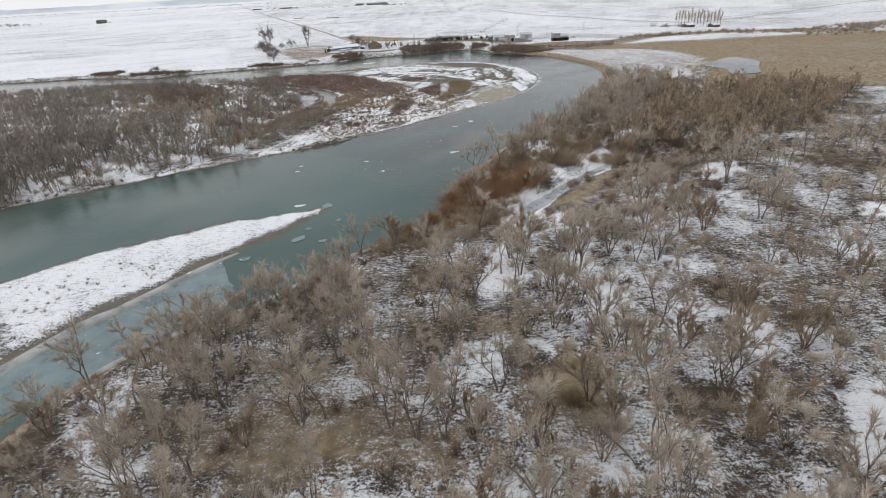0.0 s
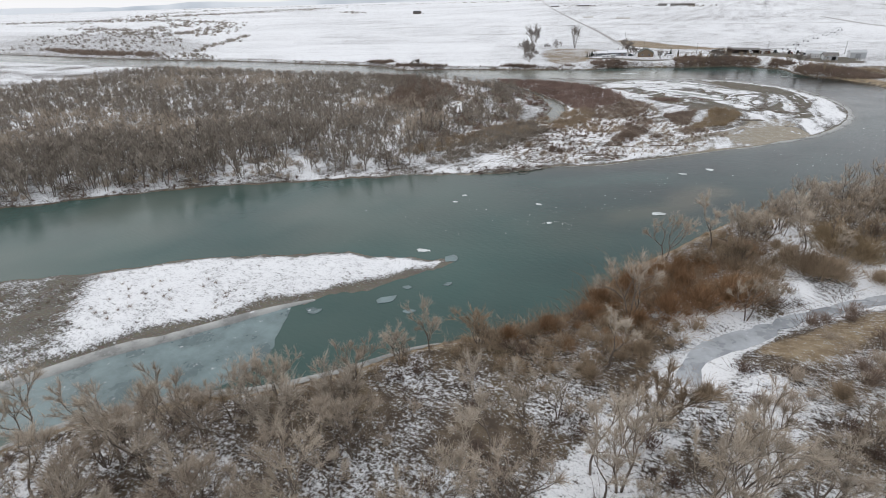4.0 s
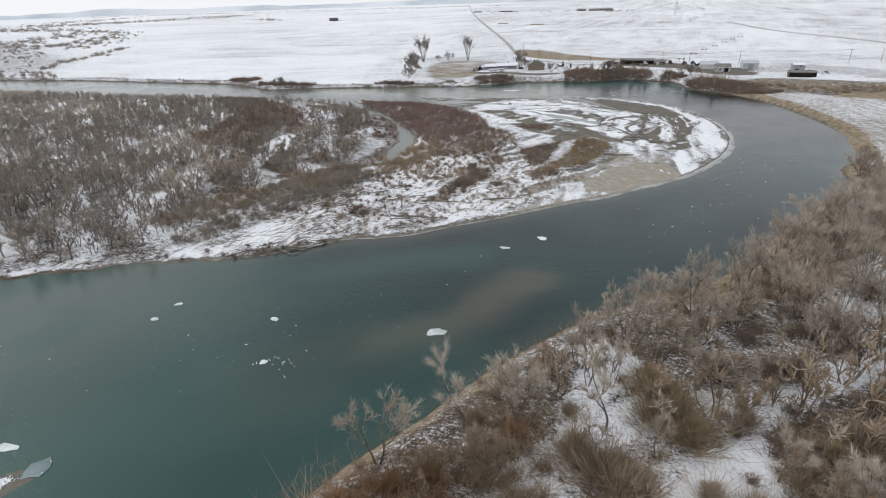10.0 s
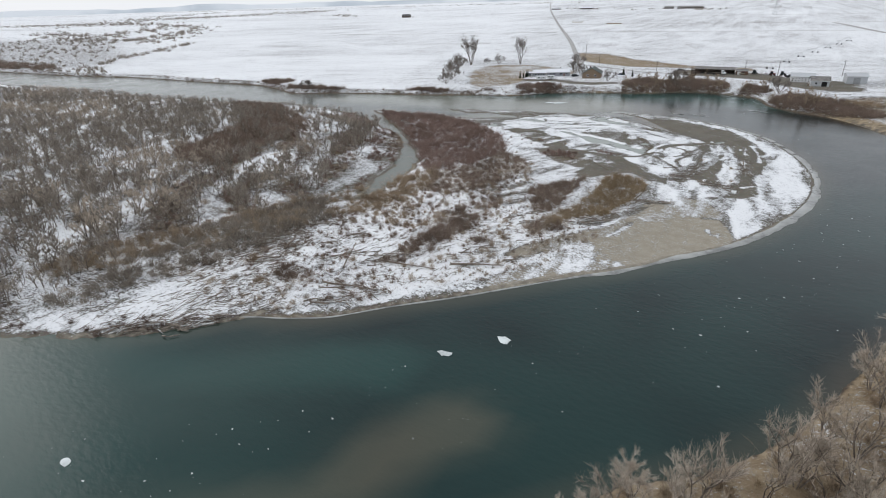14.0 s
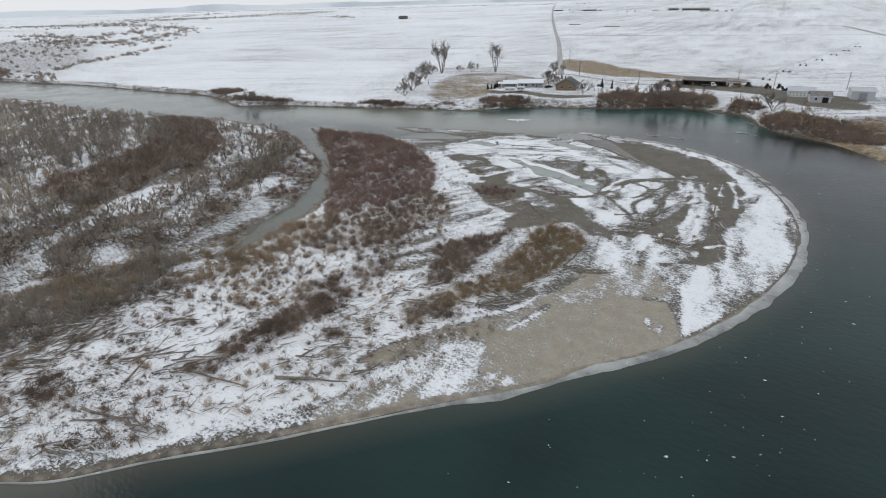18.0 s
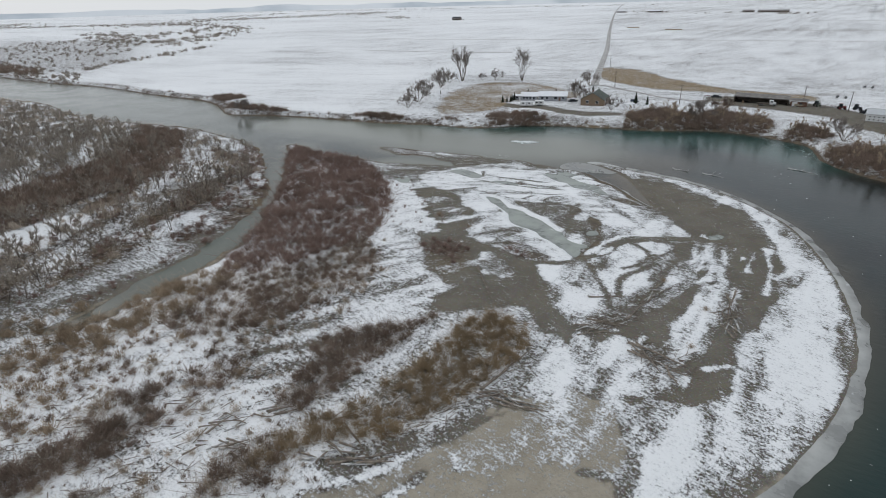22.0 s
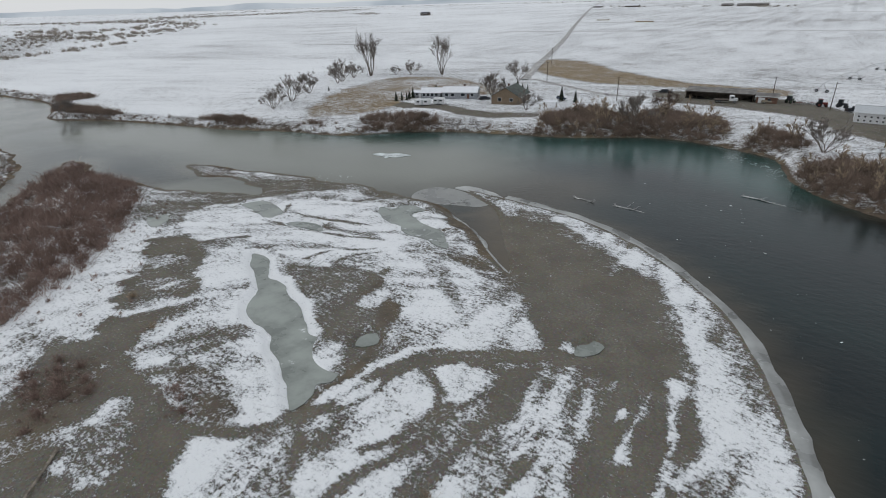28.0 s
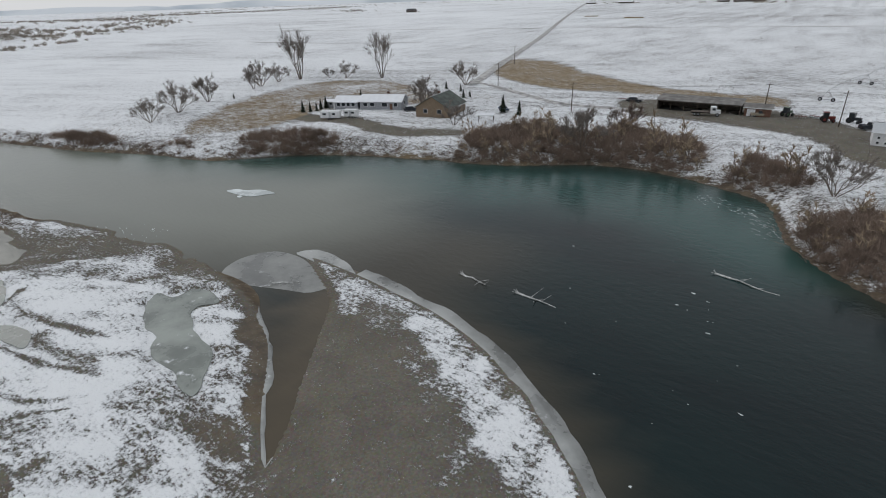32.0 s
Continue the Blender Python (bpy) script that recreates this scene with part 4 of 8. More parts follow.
teal = np.maximum(teal, 0.30 * ramp(WY, 400, 320) * ramp(lumps(WX, WY, 40, 45), 0.2, 0.7))
teal = np.maximum(teal, shallow([(-120, 462), (-80, 474), (-40, 488), (-10, 500), (30, 508), (50, 496)], 26, 0.75))
teal = np.maximum(teal, shallow([(-60, 196), (-30, 204), (0, 224)], 14, 0.55))
water = tagged(new("water", sheet("water", np.stack([WX, WY, np.zeros_like(WX)], -1).reshape(-1, 3), grid_faces(len(wx), len(wy)), WATER,
               [("shoal", shoal), ("silt_sheen", silt_sheen), ("teal", teal)])), "slow dark teal river with faint ripples", "river", kind="structure")


def slab(name, pts, z, thick, material, label, category, kind="", step=1.0, ragged=0.0, seed=1, angular=False):
    """A flat sheet of ice or water with a rounded outline and a real edge."""
    p = np.array(pts, float) if angular else spline(pts, step)
    if ragged and not angular:
        p = p + np.stack([lumps(p[:, 0], p[:, 1], 2.6, seed) - 0.5, lumps(p[:, 1], p[:, 0], 2.6, seed + 1) - 0.5], 1) * 2 * ragged
    bm = bmesh.new()
    face = bm.faces.new([bm.verts.new((x, y, z)) for x, y in p])
    if face.normal.z < 0 or sum(a[0] * b[1] - b[0] * a[1] for a, b in zip(p, np.roll(p, -1, 0))) < 0:
        face.normal_flip()
    made = bmesh.ops.extrude_face_region(bm, geom=[face])
    bmesh.ops.translate(bm, vec=(0, 0, -thick), verts=[v for v in made["geom"] if isinstance(v, bmesh.types.BMVert)])
    bmesh.ops.recalc_face_normals(bm, faces=bm.faces)
    bmesh.ops.triangulate(bm, faces=[f for f in bm.faces if len(f.verts) > 4])
    me = bpy.data.meshes.new(name)
    bm.to_mesh(me)
    bm.free()
    me.materials.append(material)
    return tagged(new(name, me), label, category, kind=kind)


slab("pond_ice", SLOUGH, 0.52, 0.2, SLOUGH_ICE, "frozen grey slough with snow along its edges", "pond", "structure", 1.0, 1.3)
slab("pond_ice", [(63, 185), (66, 192), (73, 197), (81, 203), (84, 200), (78, 194), (71, 188), (66, 183)], 0.62, 0.2, POND_ICE, "frozen pool among brown willows", "pond", "structure")
slab("meadow_pond", [(171, 347), (188, 366), (204, 378), (210, 362), (196, 330), (184, 311), (172, 312), (176, 330)], 2.95, 0.3, WATER, "open pond in the straw-coloured meadow", "pond", "structure")
for pts, level in PONDS:
    slab("pond_ice", pts, level, 0.4, POND_ICE, "frozen grey-green puddle on the snowy gravel bar", "pond", "structure", 0.5, 0.4)
slab("thin_ice", [(-22, 437.6), (-24, 442.7), (-21.6, 447.5), (-16.4, 448.6), (-10, 447), (-3.7, 445.4), (-4.7, 441.5), (-9.3, 439.6), (-14, 437.8), (-17.7, 436.8)], 0.03, 0.1, MOUTH_ICE, "thin grey ice over the mouth of an inlet", "ice", "structure", 1)
slab("thin_ice", [(-64, 126), (-47, 103), (-43, 94), (-45, 86), (-55, 73), (-70, 60), (-90, 45), (-96, 50), (-86, 57), (-76, 68), (-72, 78), (-66, 90), (-60, 97)], 0.03, 0.1, THIN_ICE, "thin sheet of grey ice beside the snowy island", "ice", "structure", 2, 0.8)


def rim(name, poly, lo, hi, width, label, material=RIM_ICE, seed=3):
    """A ragged shelf of ice that lies on the water along a stretch of shore."""
    p = poly[lo:hi]
    t = np.gradient(p, axis=0)
    n = np.stack([t[:, 1], -t[:, 0]], 1) / (np.linalg.norm(t, axis=1, keepdims=True) + 1e-9)
    mid = p + n * 0.5
    if inside(poly, mid[:, 0], mid[:, 1]).mean() > 0.5:
        n = -n
    w = width * (0.45 + 0.9 * lumps(p[:, 0], p[:, 1], 7, seed)) * np.sin(np.linspace(0.08, np.pi - 0.08, len(p))) ** 0.35 + 1.5 * (lumps(p[:, 0], p[:, 1], 2.4, seed + 1) - 0.5)
    taper = np.sin(np.linspace(0.02, np.pi - 0.02, len(p)))[:, None] ** 0.35
    outer, inner = p + n * w[:, None] * taper, p - n * (1.6 if width > 1 else 0.4) * taper
    if width < 0:       # the plan's line is the ice's outer edge; the shelf widens down the bend
        broad_by = np.interp(p[:, 1], (236, 262, 278, 330), (0.14, 0.22, 0.62, 1.0))
        outer, inner = p + n * (((w + 4.2) * 0.36 + 1.3 * (lumps(p[:, 0], p[:, 1], 4, seed + 9) - 0.5)) * broad_by)[:, None], p - n * ((0.3 + 2.6 * lumps(p[:, 0], p[:, 1], 9, seed + 5)) * broad_by)[:, None]
    z = np.ones((len(p), 1))
    v = np.concatenate([np.hstack([inner, z * 0.10]), np.hstack([outer, z * 0.06]), np.hstack([outer, z * -0.15])])
    i, m = np.arange(len(p) - 1), len(p)
    f = np.concatenate([np.stack([i, i + m, i + m + 1, i + 1], 1), np.stack([i + m, i + 2 * m, i + 2 * m + 1, i + m + 1], 1)])
    return tagged(new(name, sheet(name, v, f, material)), label, "ice", kind="structure")


slab("shore_ice", [(-17.5, 449.4), (-16, 451.8), (-12, 452.3), (-6, 450.8), (-3, 449), (-7, 447.8), (-13, 448.6)], 0.09, 0.16, RIM_ICE, "white tip of the ice shelf at the inlet", "ice", "structure", 1, 0.3)


def stretch(poly, a, b):
    """Index range of a closed plan between the points nearest to a and b."""
    i, j = (int(np.argmin(((poly - np.array(q)) ** 2).sum(1))) for q in (a, b))
    return (i, j) if i < j else (j, i)


rim("shore_ice", BAR, *stretch(BAR, (-32, 222), (66, 355)), -2.2, "grey-white ice shelf along the curved gravel bar")
rim("shore_ice", BAR, *stretch(BAR, (64, 340), (-5, 450.5)), -3.4, "grey-white ice shelf along the curved gravel bar", seed=8)
rim("shore_ice", BAR, *stretch(BAR, (-25, 439), (17, 418)), 0.45, "thin white ice line along the inlet", seed=12)
rim("shore_ice", ISLE, *stretch(ISLE, (-50, 118), (-92, 55)), 1.8, "grey ice shelf along the snowy island", seed=14)
o_line = OUTER[:-5]
rim("shore_ice", o_line, *stretch(o_line, (-62, 60), (-16, 112)), 1.6, "grey ice shelf along the wooded bank", seed=16)

# ice afloat
rng = np.random.RandomState(5)


def floe(x, y, size, turn, stretch_by=0.6, seed=0, label="pale ice floe drifting on the dark river", ice=None):
    r = np.random.RandomState(seed)
    k = np.linspace(0, 2 * np.pi, 9, endpoint=False) + r.uniform(-0.25, 0.25, 9)
    d = size * r.uniform(0.62, 1.12, 9)
    px, py = np.cos(k) * d, np.sin(k) * d * stretch_by
    pts = [(x + a * math.cos(turn) - b * math.sin(turn), y + a * math.sin(turn) + b * math.cos(turn)) for a, b in zip(px, py)]
    return slab("ice_floe", pts, 0.10, 0.25, ice or FLOE_ICE, label, "ice floe", "", 0.5, 0.3 if size > 2.2 else 0.1, seed, angular=size < 3.5)


for i, (x, y, s, a, q) in enumerate(((7, 191.5, 2.4, 0.5, 0.6), (9, 231, 1.5, 0.2, 0.6), (16.5, 239.5, 1.7, -0.6, 0.7), (-48, 177, 1.0, 0, 0.6), (-48, 183, 1.1, 0.4, 0.6), (-25, 185, 1.0, 0, 0.7),
                                     (-18, 173, 0.9, 1, 0.7), (-52, 465, 6.5, 0.25, 0.33), (-40, 144, 1.8, 0.3, 0.6), (-34, 127, 1.2, 0.8, 0.7), (-27, 132, 1.2, 1.1, 0.7),
                                     (-32, 143, 2.4, 1.0, 0.75), (-35, 121, 2.4, 0.9, 0.65), (-29, 119, 1.5, 0.5, 0.6), (-46, 111, 1.8, 0.3, 0.7), (-52, 462, 1.0, 0, 0.5))):
    thin_one = x < -25 and 100 < y < 145 and i > 8
    tagged(floe(x, y, s, a, q, i + 3, "thin grey ice pan near the island" if thin_one else "pale ice floe drifting on the dark river", THIN_ICE if thin_one else None), group="ice floes on the river")
bits = []
for _ in range(320):
    t, s = rng.rand(), rng.normal()
    line = np.array([(-60, 150), (-25, 172), (0, 205), (30, 235), (62, 285), (72, 330), (66, 380), (55, 430), (35, 480)], float)
    q = line[int(t * 7.99)] + (line[int(t * 7.99) + 1] - line[int(t * 7.99)]) * (t * 7.99 % 1) + np.array([s * 6 - 2, rng.normal() * 8])
    if at(shore, q[:1], q[1:])[0] < -3:
        r0 = 0.10 + 0.26 * rng.rand() ** 4
        k = np.sort(rng.uniform(0, 2 * np.pi, 5))
        ring = np.stack([q[0] + np.cos(k) * r0, q[1] + np.sin(k) * r0 * 0.7, np.full(5, 0.05)], 1)
        bits += [np.stack([ring[0], ring[i], ring[i + 1]]) for i in (1, 2, 3)]
tagged(new("brash_ice", sheet("brash_ice", np.array(bits).reshape(-1, 3), np.arange(len(bits) * 3).reshape(-1, 3), FLOE_ICE, smooth=False)), "small bits of pale ice scattered on the river", "ice", kind="stuff")
foam = []
for pts, n, spread in (([(33, 513), (40, 511), (47, 504), (52, 497)], 110, 1.6), ([(-19, 175), (-16, 175), (-12, 172)], 14, 0.8), ([(-46, 440), (-60, 436)], 25, 2.0)):
    line = spline(pts, 0.5, False)
    for _ in range(n):
        c = line[rng.randint(len(line))] + rng.normal(size=2) * spread
        a, l = rng.normal() * 0.5 - 0.5, rng.uniform(0.2, 0.9)
        d, w = np.array([math.cos(a), math.sin(a)]) * l, np.array([-math.sin(a), math.cos(a)]) * 0.05
        foam += [np.array([[*(c - d), 0.03], [*(c + w), 0.04], [*(c + d), 0.03]]), np.array([[*(c - d), 0.03], [*(c + d), 0.03], [*(c - w), 0.04]])]
tagged(new("foam", sheet("foam", np.array(foam).reshape(-1, 3), np.arange(len(foam) * 3).reshape(-1, 3), FLOE_ICE, smooth=False)), "white streaks of foam on a riffle by the bank", "foam", kind="stuff")

# ---------------------------------------------------------------- trees
def limb(a, b, ra, rb, sides=4):
    """A tapered branch from a to b as triangles."""
    a, b = np.array(a, float), np.array(b, float)
    w = b - a
    w = w / (np.linalg.norm(w) + 1e-9)
    u = np.cross(w, (0.31, 0.95, 0.11))
    u /= np.linalg.norm(u) + 1e-9
    v = np.cross(w, u)
    k = np.arange(sides) * 2 * np.pi / sides
    ring = np.cos(k)[:, None] * u + np.sin(k)[:, None] * v
    p, q = a + ring * ra, b + ring * rb
    n = np.roll(np.arange(sides), -1)
    return np.concatenate([np.stack([p, p[n], q[n]], 1), np.stack([p, q[n], q], 1)])


def sprays(rng, bases, ways, length, width):
    """Thin tapering twigs, one triangle each."""
    ways = ways / (np.linalg.norm(ways, axis=1, keepdims=True) + 1e-9)
    side = np.cross(ways, rng.normal(size=ways.shape))
    side /= np.linalg.norm(side, axis=1, keepdims=True) + 1e-9
    tip = bases + ways * length[:, None]
    return np.stack([bases - side * width[:, None], bases + side * width[:, None], tip], 1)


def bare_tree(rng, h, spread, limbs, twigs, width, sides=4, stems=1, lean=0.1, low=0.3, airy=False):
    """Triangles of the wood and of the twigs of a leafless tree that stands at the origin."""
    wood, base, way = [], [], []
    for s in range(stems):
        foot = np.array([rng.normal() * 0.25 * (stems > 1), rng.normal() * 0.25 * (stems > 1), -0.3])
        top = foot + np.array([rng.normal() * lean * h, rng.normal() * lean * h, h * rng.uniform(0.62, 0.8)])
        if stems > 1:
            top[:2] += rng.normal(size=2) * spread * 0.35
        mid = (foot + top) / 2 + rng.normal(size=3) * 0.03 * h
        r = 0.009 * h + 0.05
        wood += [limb(foot, mid, r, r * 0.65, sides), limb(mid, top, r * 0.65, r * 0.2, sides)]
        for i in range(max(2, limbs // stems)):
            t = low + (1 - low) * (i + rng.rand()) / max(2, limbs // stems)
            p = foot + (mid - foot) * 2 * t if t < 0.5 else mid + (top - mid) * (2 * t - 1)
            a = rng.uniform(0, 2 * np.pi)
            reach = spread * (rng.uniform(0.75, 1.25) if airy else rng.uniform(0.55, 1.0)) * (1.15 - 0.75 * t)
            e = p + np.array([np.cos(a) * reach, np.sin(a) * reach, h * rng.uniform(0.14, 0.3) * (1.25 - t * 0.6)])
            c = p + (e - p) * 0.5 + np.array([0, 0, 0.04 * h])
            rr = r * (0.52 if airy else 0.40) * (1.1 - t * 0.6)
            wood += [limb(p, c, rr, rr * 0.6, 3), limb(c, e, rr * 0.6, rr * 0.2, 3)]
            n = max(3, int(twigs / max(limbs, 1)))
            u = rng.uniform(0.45 if airy else 0.15, 1.0, n)[:, None]
            b = np.where(u < 0.5, p + (c - p) * 2 * u, c + (e - c) * (2 * u - 1))
            base.append(b)
            way.append((e - p) / (np.linalg.norm(e - p) + 1e-9) * 0.55 + rng.normal(size=(n, 3)) * 0.55 + np.array([0, 0, 0.5]))
    base, way = np.vstack(base), np.vstack(way)
    n = len(base)
    tw = sprays(rng, base, way, h * (rng.uniform(0.06, 0.19, n) if airy else rng.uniform(0.10, 0.22, n)), width * rng.uniform(0.6, 1.3, n))
    return np.concatenate(wood), tw


def fan_tree(rng, h, stems, tilt, forks, twigs, width, sides=4, rise=0.12, first=0.36, fuzz=0.13, bend=0.13, fork=(0.25, 0.7)):
    """A leafless tree whose stems fork again and again; triangles of its wood and of its twigs."""
    wood, base, way = [], [], []
    up = np.array([0, 0, 1.0])

    def grow(p, d, length, r, level):
        q = p + d * length * 0.5
        d2 = d + up * rise + rng.normal(size=3) * bend
        d2 /= np.linalg.norm(d2)
        e = q + d2 * length * 0.5
        n = sides if level == 0 else 3
        wood.extend([limb(p, q, r, r * 0.82, n), limb(q, e, r * 0.82, r * 0.62, n)])
        if level:
            n = max(2, twigs * (3 if level == forks else 2) // 3)
            u = rng.rand(n, 1)
            base.append(p + (e - p) * u)
            way.append(d2 + rng.normal(size=(n, 3)) * 0.55 + up * 0.3)
        if level == forks:
            return
        for k in range(2 + (rng.rand() < 0.45)):
            side = np.cross(d2, rng.normal(size=3))
            side /= np.linalg.norm(side) + 1e-9
            a = rng.uniform(*fork)
            grow(q + (e - q) * rng.uniform(0.35, 1.0) if k else e, d2 * math.cos(a) + side * math.sin(a), length * rng.uniform(0.5, 0.86), r * 0.6, level + 1)

    for i in range(stems):
        a, t = 2 * np.pi * (i + rng.rand() * 0.6) / stems, tilt * rng.uniform(0.35, 1.0)
        d = np.array([math.sin(t) * math.cos(a), math.sin(t) * math.sin(a), math.cos(t)])
        grow(np.array([math.cos(a) * 0.02 * h * (stems > 1), math.sin(a) * 0.02 * h * (stems > 1), -0.3]), d, h * first * rng.uniform(0.8, 1.1), (0.010 * h + 0.05) * (1.0 if stems < 3 else 0.8), 0)
    base, way = np.vstack(base), np.vstack(way)
    n = len(base)
    return np.concatenate(wood), sprays(rng, base, way, h * rng.uniform(0.4 * fuzz, fuzz, n), width * rng.uniform(0.6, 1.3, n))


def thicket(rng, h, spread, stems, width):
    """Twigs of a leafless shrub that fans out from the ground."""
    a = rng.uniform(0, 2 * np.pi, stems)
    r = np.sqrt(rng.rand(stems)) * spread * 0.45
    base = np.stack([np.cos(a) * r, np.sin(a) * r, np.full(stems, -0.1)], 1)
    way = np.stack([np.cos(a) * r * 1.4, np.sin(a) * r * 1.4, np.full(stems, h)], 1) + rng.normal(size=(stems, 3)) * 0.22 * h
    way[:, 2] = np.abs(way[:, 2])
    main = sprays(rng, base, way, np.linalg.norm(way, axis=1) * rng.uniform(0.7, 1.05, stems), width * rng.uniform(0.8, 1.4, stems))
    b2 = base + way * rng.uniform(0.25, 0.8, stems)[:, None]
    w2 = way * 0.5 + rng.normal(size=(stems, 3)) * 0.45 * h
    w2[:, 2] = np.abs(w2[:, 2]) * 0.8
    return np.concatenate([main, sprays(rng, b2, w2, np.linalg.norm(w2, axis=1) * 0.7, width * rng.uniform(0.6, 1.1, stems))])


def bush(rng, h, spread, n, width):
    """Short twigs that fill a rounded, ragged dome."""
    d = rng.normal(size=(n, 3))
    d[:, 2] = np.abs(d[:, 2]) * 1.1 + 0.15
    d /= np.linalg.norm(d, axis=1, keepdims=True)
    lobe = 0.75 + 0.35 * np.sin(np.arctan2(d[:, 1], d[:, 0]) * rng.randint(2, 5) + rng.uniform(0, 6)) * (1 - d[:, 2])
    start = d * (rng.uniform(0.1, 0.8, n) * lobe)[:, None] * np.array([spread / 2, spread / 2, h])
    way = d * np.array([0.55, 0.55, 0.9]) + rng.normal(size=(n, 3)) * 0.42 + np.array([0, 0, 0.45])
    return sprays(rng, start, way, h * rng.uniform(0.14, 0.34, n), width * rng.uniform(0.6, 1.3, n))


def tri_mesh(name, sets, materials):
    """One mesh from sets of triangles, one material each."""
    tris = np.concatenate(sets)
    me = sheet(name, tris.reshape(-1, 3), np.arange(len(tris) * 3).reshape(-1, 3), materials, smooth=False)
    me.polygons.foreach_set("material_index", np.concatenate([np.full(len(s), i, np.int32) for i, s in enumerate(sets)]))
    return me


def planted(rng, kinds, spots, lo=0.75, hi=1.25, grow=None):
    """Copies of triangle sets at spots (x, y), turned and scaled at random, joined set by set."""
    z = at(GZ, spots[:, 0], spots[:, 1])
    pick, turn, size = rng.randint(len(kinds), size=len(spots)), rng.uniform(0, 2 * np.pi, len(spots)), rng.uniform(lo, hi, len(spots))
    if grow is not None:
        size = size * grow
    tall = size * rng.uniform(0.85, 1.15, len(spots))
    out = [[] for _ in kinds[0]]
    for k in range(len(kinds)):
        s = pick == k
        c, n, sz, tz = np.cos(turn[s]), np.sin(turn[s]), size[s], tall[s]
        for o, tri in zip(out, kinds[k]):
            v = tri.reshape(-1, 3)
            x = (v[:, 0][None] * c[:, None] - v[:, 1][None] * n[:, None]) * sz[:, None] + spots[s, 0][:, None]
            y = (v[:, 0][None] * n[:, None] + v[:, 1][None] * c[:, None]) * sz[:, None] + spots[s, 1][:, None]
            w = v[:, 2][None] * tz[:, None] + z[s][:, None]
            o.append(np.stack([x, y, w], -1).reshape(-1, 3, 3))
    return [np.concatenate(o) for o in out]


def scatter(rng, poly, spacing, keep=1.0, dry=1.0, clump=0.0, seed=5):
    """Jittered spots inside a plan, on land only, thinned in clumps."""
    poly = np.array(poly, float)
    lo, hi = poly.min(0), poly.max(0)
    gx, gy = np.meshgrid(np.arange(lo[0], hi[0], spacing), np.arange(lo[1], hi[1], spacing))
    x = (gx + rng.uniform(-0.55, 0.55, gx.shape) * spacing).ravel()
    y = (gy + rng.uniform(-0.55, 0.55, gy.shape) * spacing).ravel()
    k = inside(poly, x, y) & (rng.rand(len(x)) < keep)
    k &= rng.rand(len(x)) < 1 - clump + 2 * clump * ramp(lumps(x, y, 16, seed), 0.35, 0.65)
    x, y = x[k], y[k]
    k = (at(shore, x, y) > dry) & (at(d_pool, x, y) < -0.5)
    return np.stack([x[k], y[k]], 1)


# ---------------------------------------------------------------- woods
rng = np.random.RandomState(11)
TALL = [fan_tree(rng, rng.uniform(10.5, 12.5), k, t, 4, n, 0.021, 5, 0.12, 0.36, 0.13) for k, t, n in ((1, 0.12, 34), (2, 0.3, 20), (3, 0.36, 15), (2, 0.4, 20))] + \
       [fan_tree(rng, rng.uniform(7.5, 9.5), k, 0.5, 3, 32, 0.021, 4, 0.14, 0.36, 0.15) for k in (5, 6, 5)]
TALL_FAR = [bare_tree(rng, rng.uniform(9, 12.5), rng.uniform(1.9, 2.8), 6, 96, 0.09, 3, lean=0.05, low=0.52) for _ in range(4)] + \
           [bare_tree(rng, rng.uniform(8, 10.5), rng.uniform(2.4, 3.4), 6, 100, 0.09, 3, stems=2, lean=0.07, low=0.4) for _ in range(3)]
FULL_FAR = [bare_tree(rng, rng.uniform(7.5, 10.5), rng.uniform(2.4, 3.4), 9, 130, 0.115, 3, stems=2, lean=0.05, low=0.2) for _ in range(6)]
BUSHY_FAR = [bare_tree(rng, rng.uniform(6, 8.5), rng.uniform(2.2, 3.2), 9, 125, 0.105, 3, stems=3, lean=0.07, low=0.12) for _ in range(5)]
SHRUB = [(np.concatenate([thicket(rng, h * 0.72, w * 0.9, 200, 0.02), bush(rng, h * 1.05, w * 1.05, 1500, 0.026)]),) for h, w in zip(rng.uniform(2.8, 3.8, 5), rng.uniform(3.2, 4.6, 5))]
SHRUB_FAR = [(np.concatenate([thicket(rng, h * 0.8, w, 10, 0.04), bush(rng, h, w, 150, 0.064)]),) for h, w in zip(rng.uniform(2.2, 3.4, 6), rng.uniform(3.9, 5.4, 6))]
SHRUB_MID = [(np.concatenate([thicket(rng, h * 0.8, w, 24, 0.026), bush(rng, h, w, 390, 0.039)]),) for h, w in zip(rng.uniform(2.4, 3.6, 5), rng.uniform(4.0, 5.6, 5))]
TUFT = [(np.concatenate([thicket(rng, h, w * 0.7, 12, 0.024), bush(rng, h * 0.85, w, 44, 0.034)]),) for h, w in zip(rng.uniform(0.8, 1.4, 5), rng.uniform(0.9, 1.5, 5))]


def stuff(name, label, category, kinds, materials, spots, lo=0.75, hi=1.25, grow=None):
    sets = planted(rng, kinds, spots, lo, hi, grow)
    return tagged(new(name, tri_mesh(name, sets, materials)), label, category, kind="stuff")


def tree_model(kind, twig, name, label, category, crown_label=""):
    """One leafless tree to copy: an Empty at its foot with trunk and crown."""
    root = tagged(new(name), label, category)
    for key, tri, mat in (("trunk", kind[0], BARK), ("crown", kind[1], twig)):
        ob = new(key, tri_mesh(key, [tri], [mat]))
        ob.parent = root
        if key == "crown" and crown_label:
            ob["label"] = crown_label
    return root


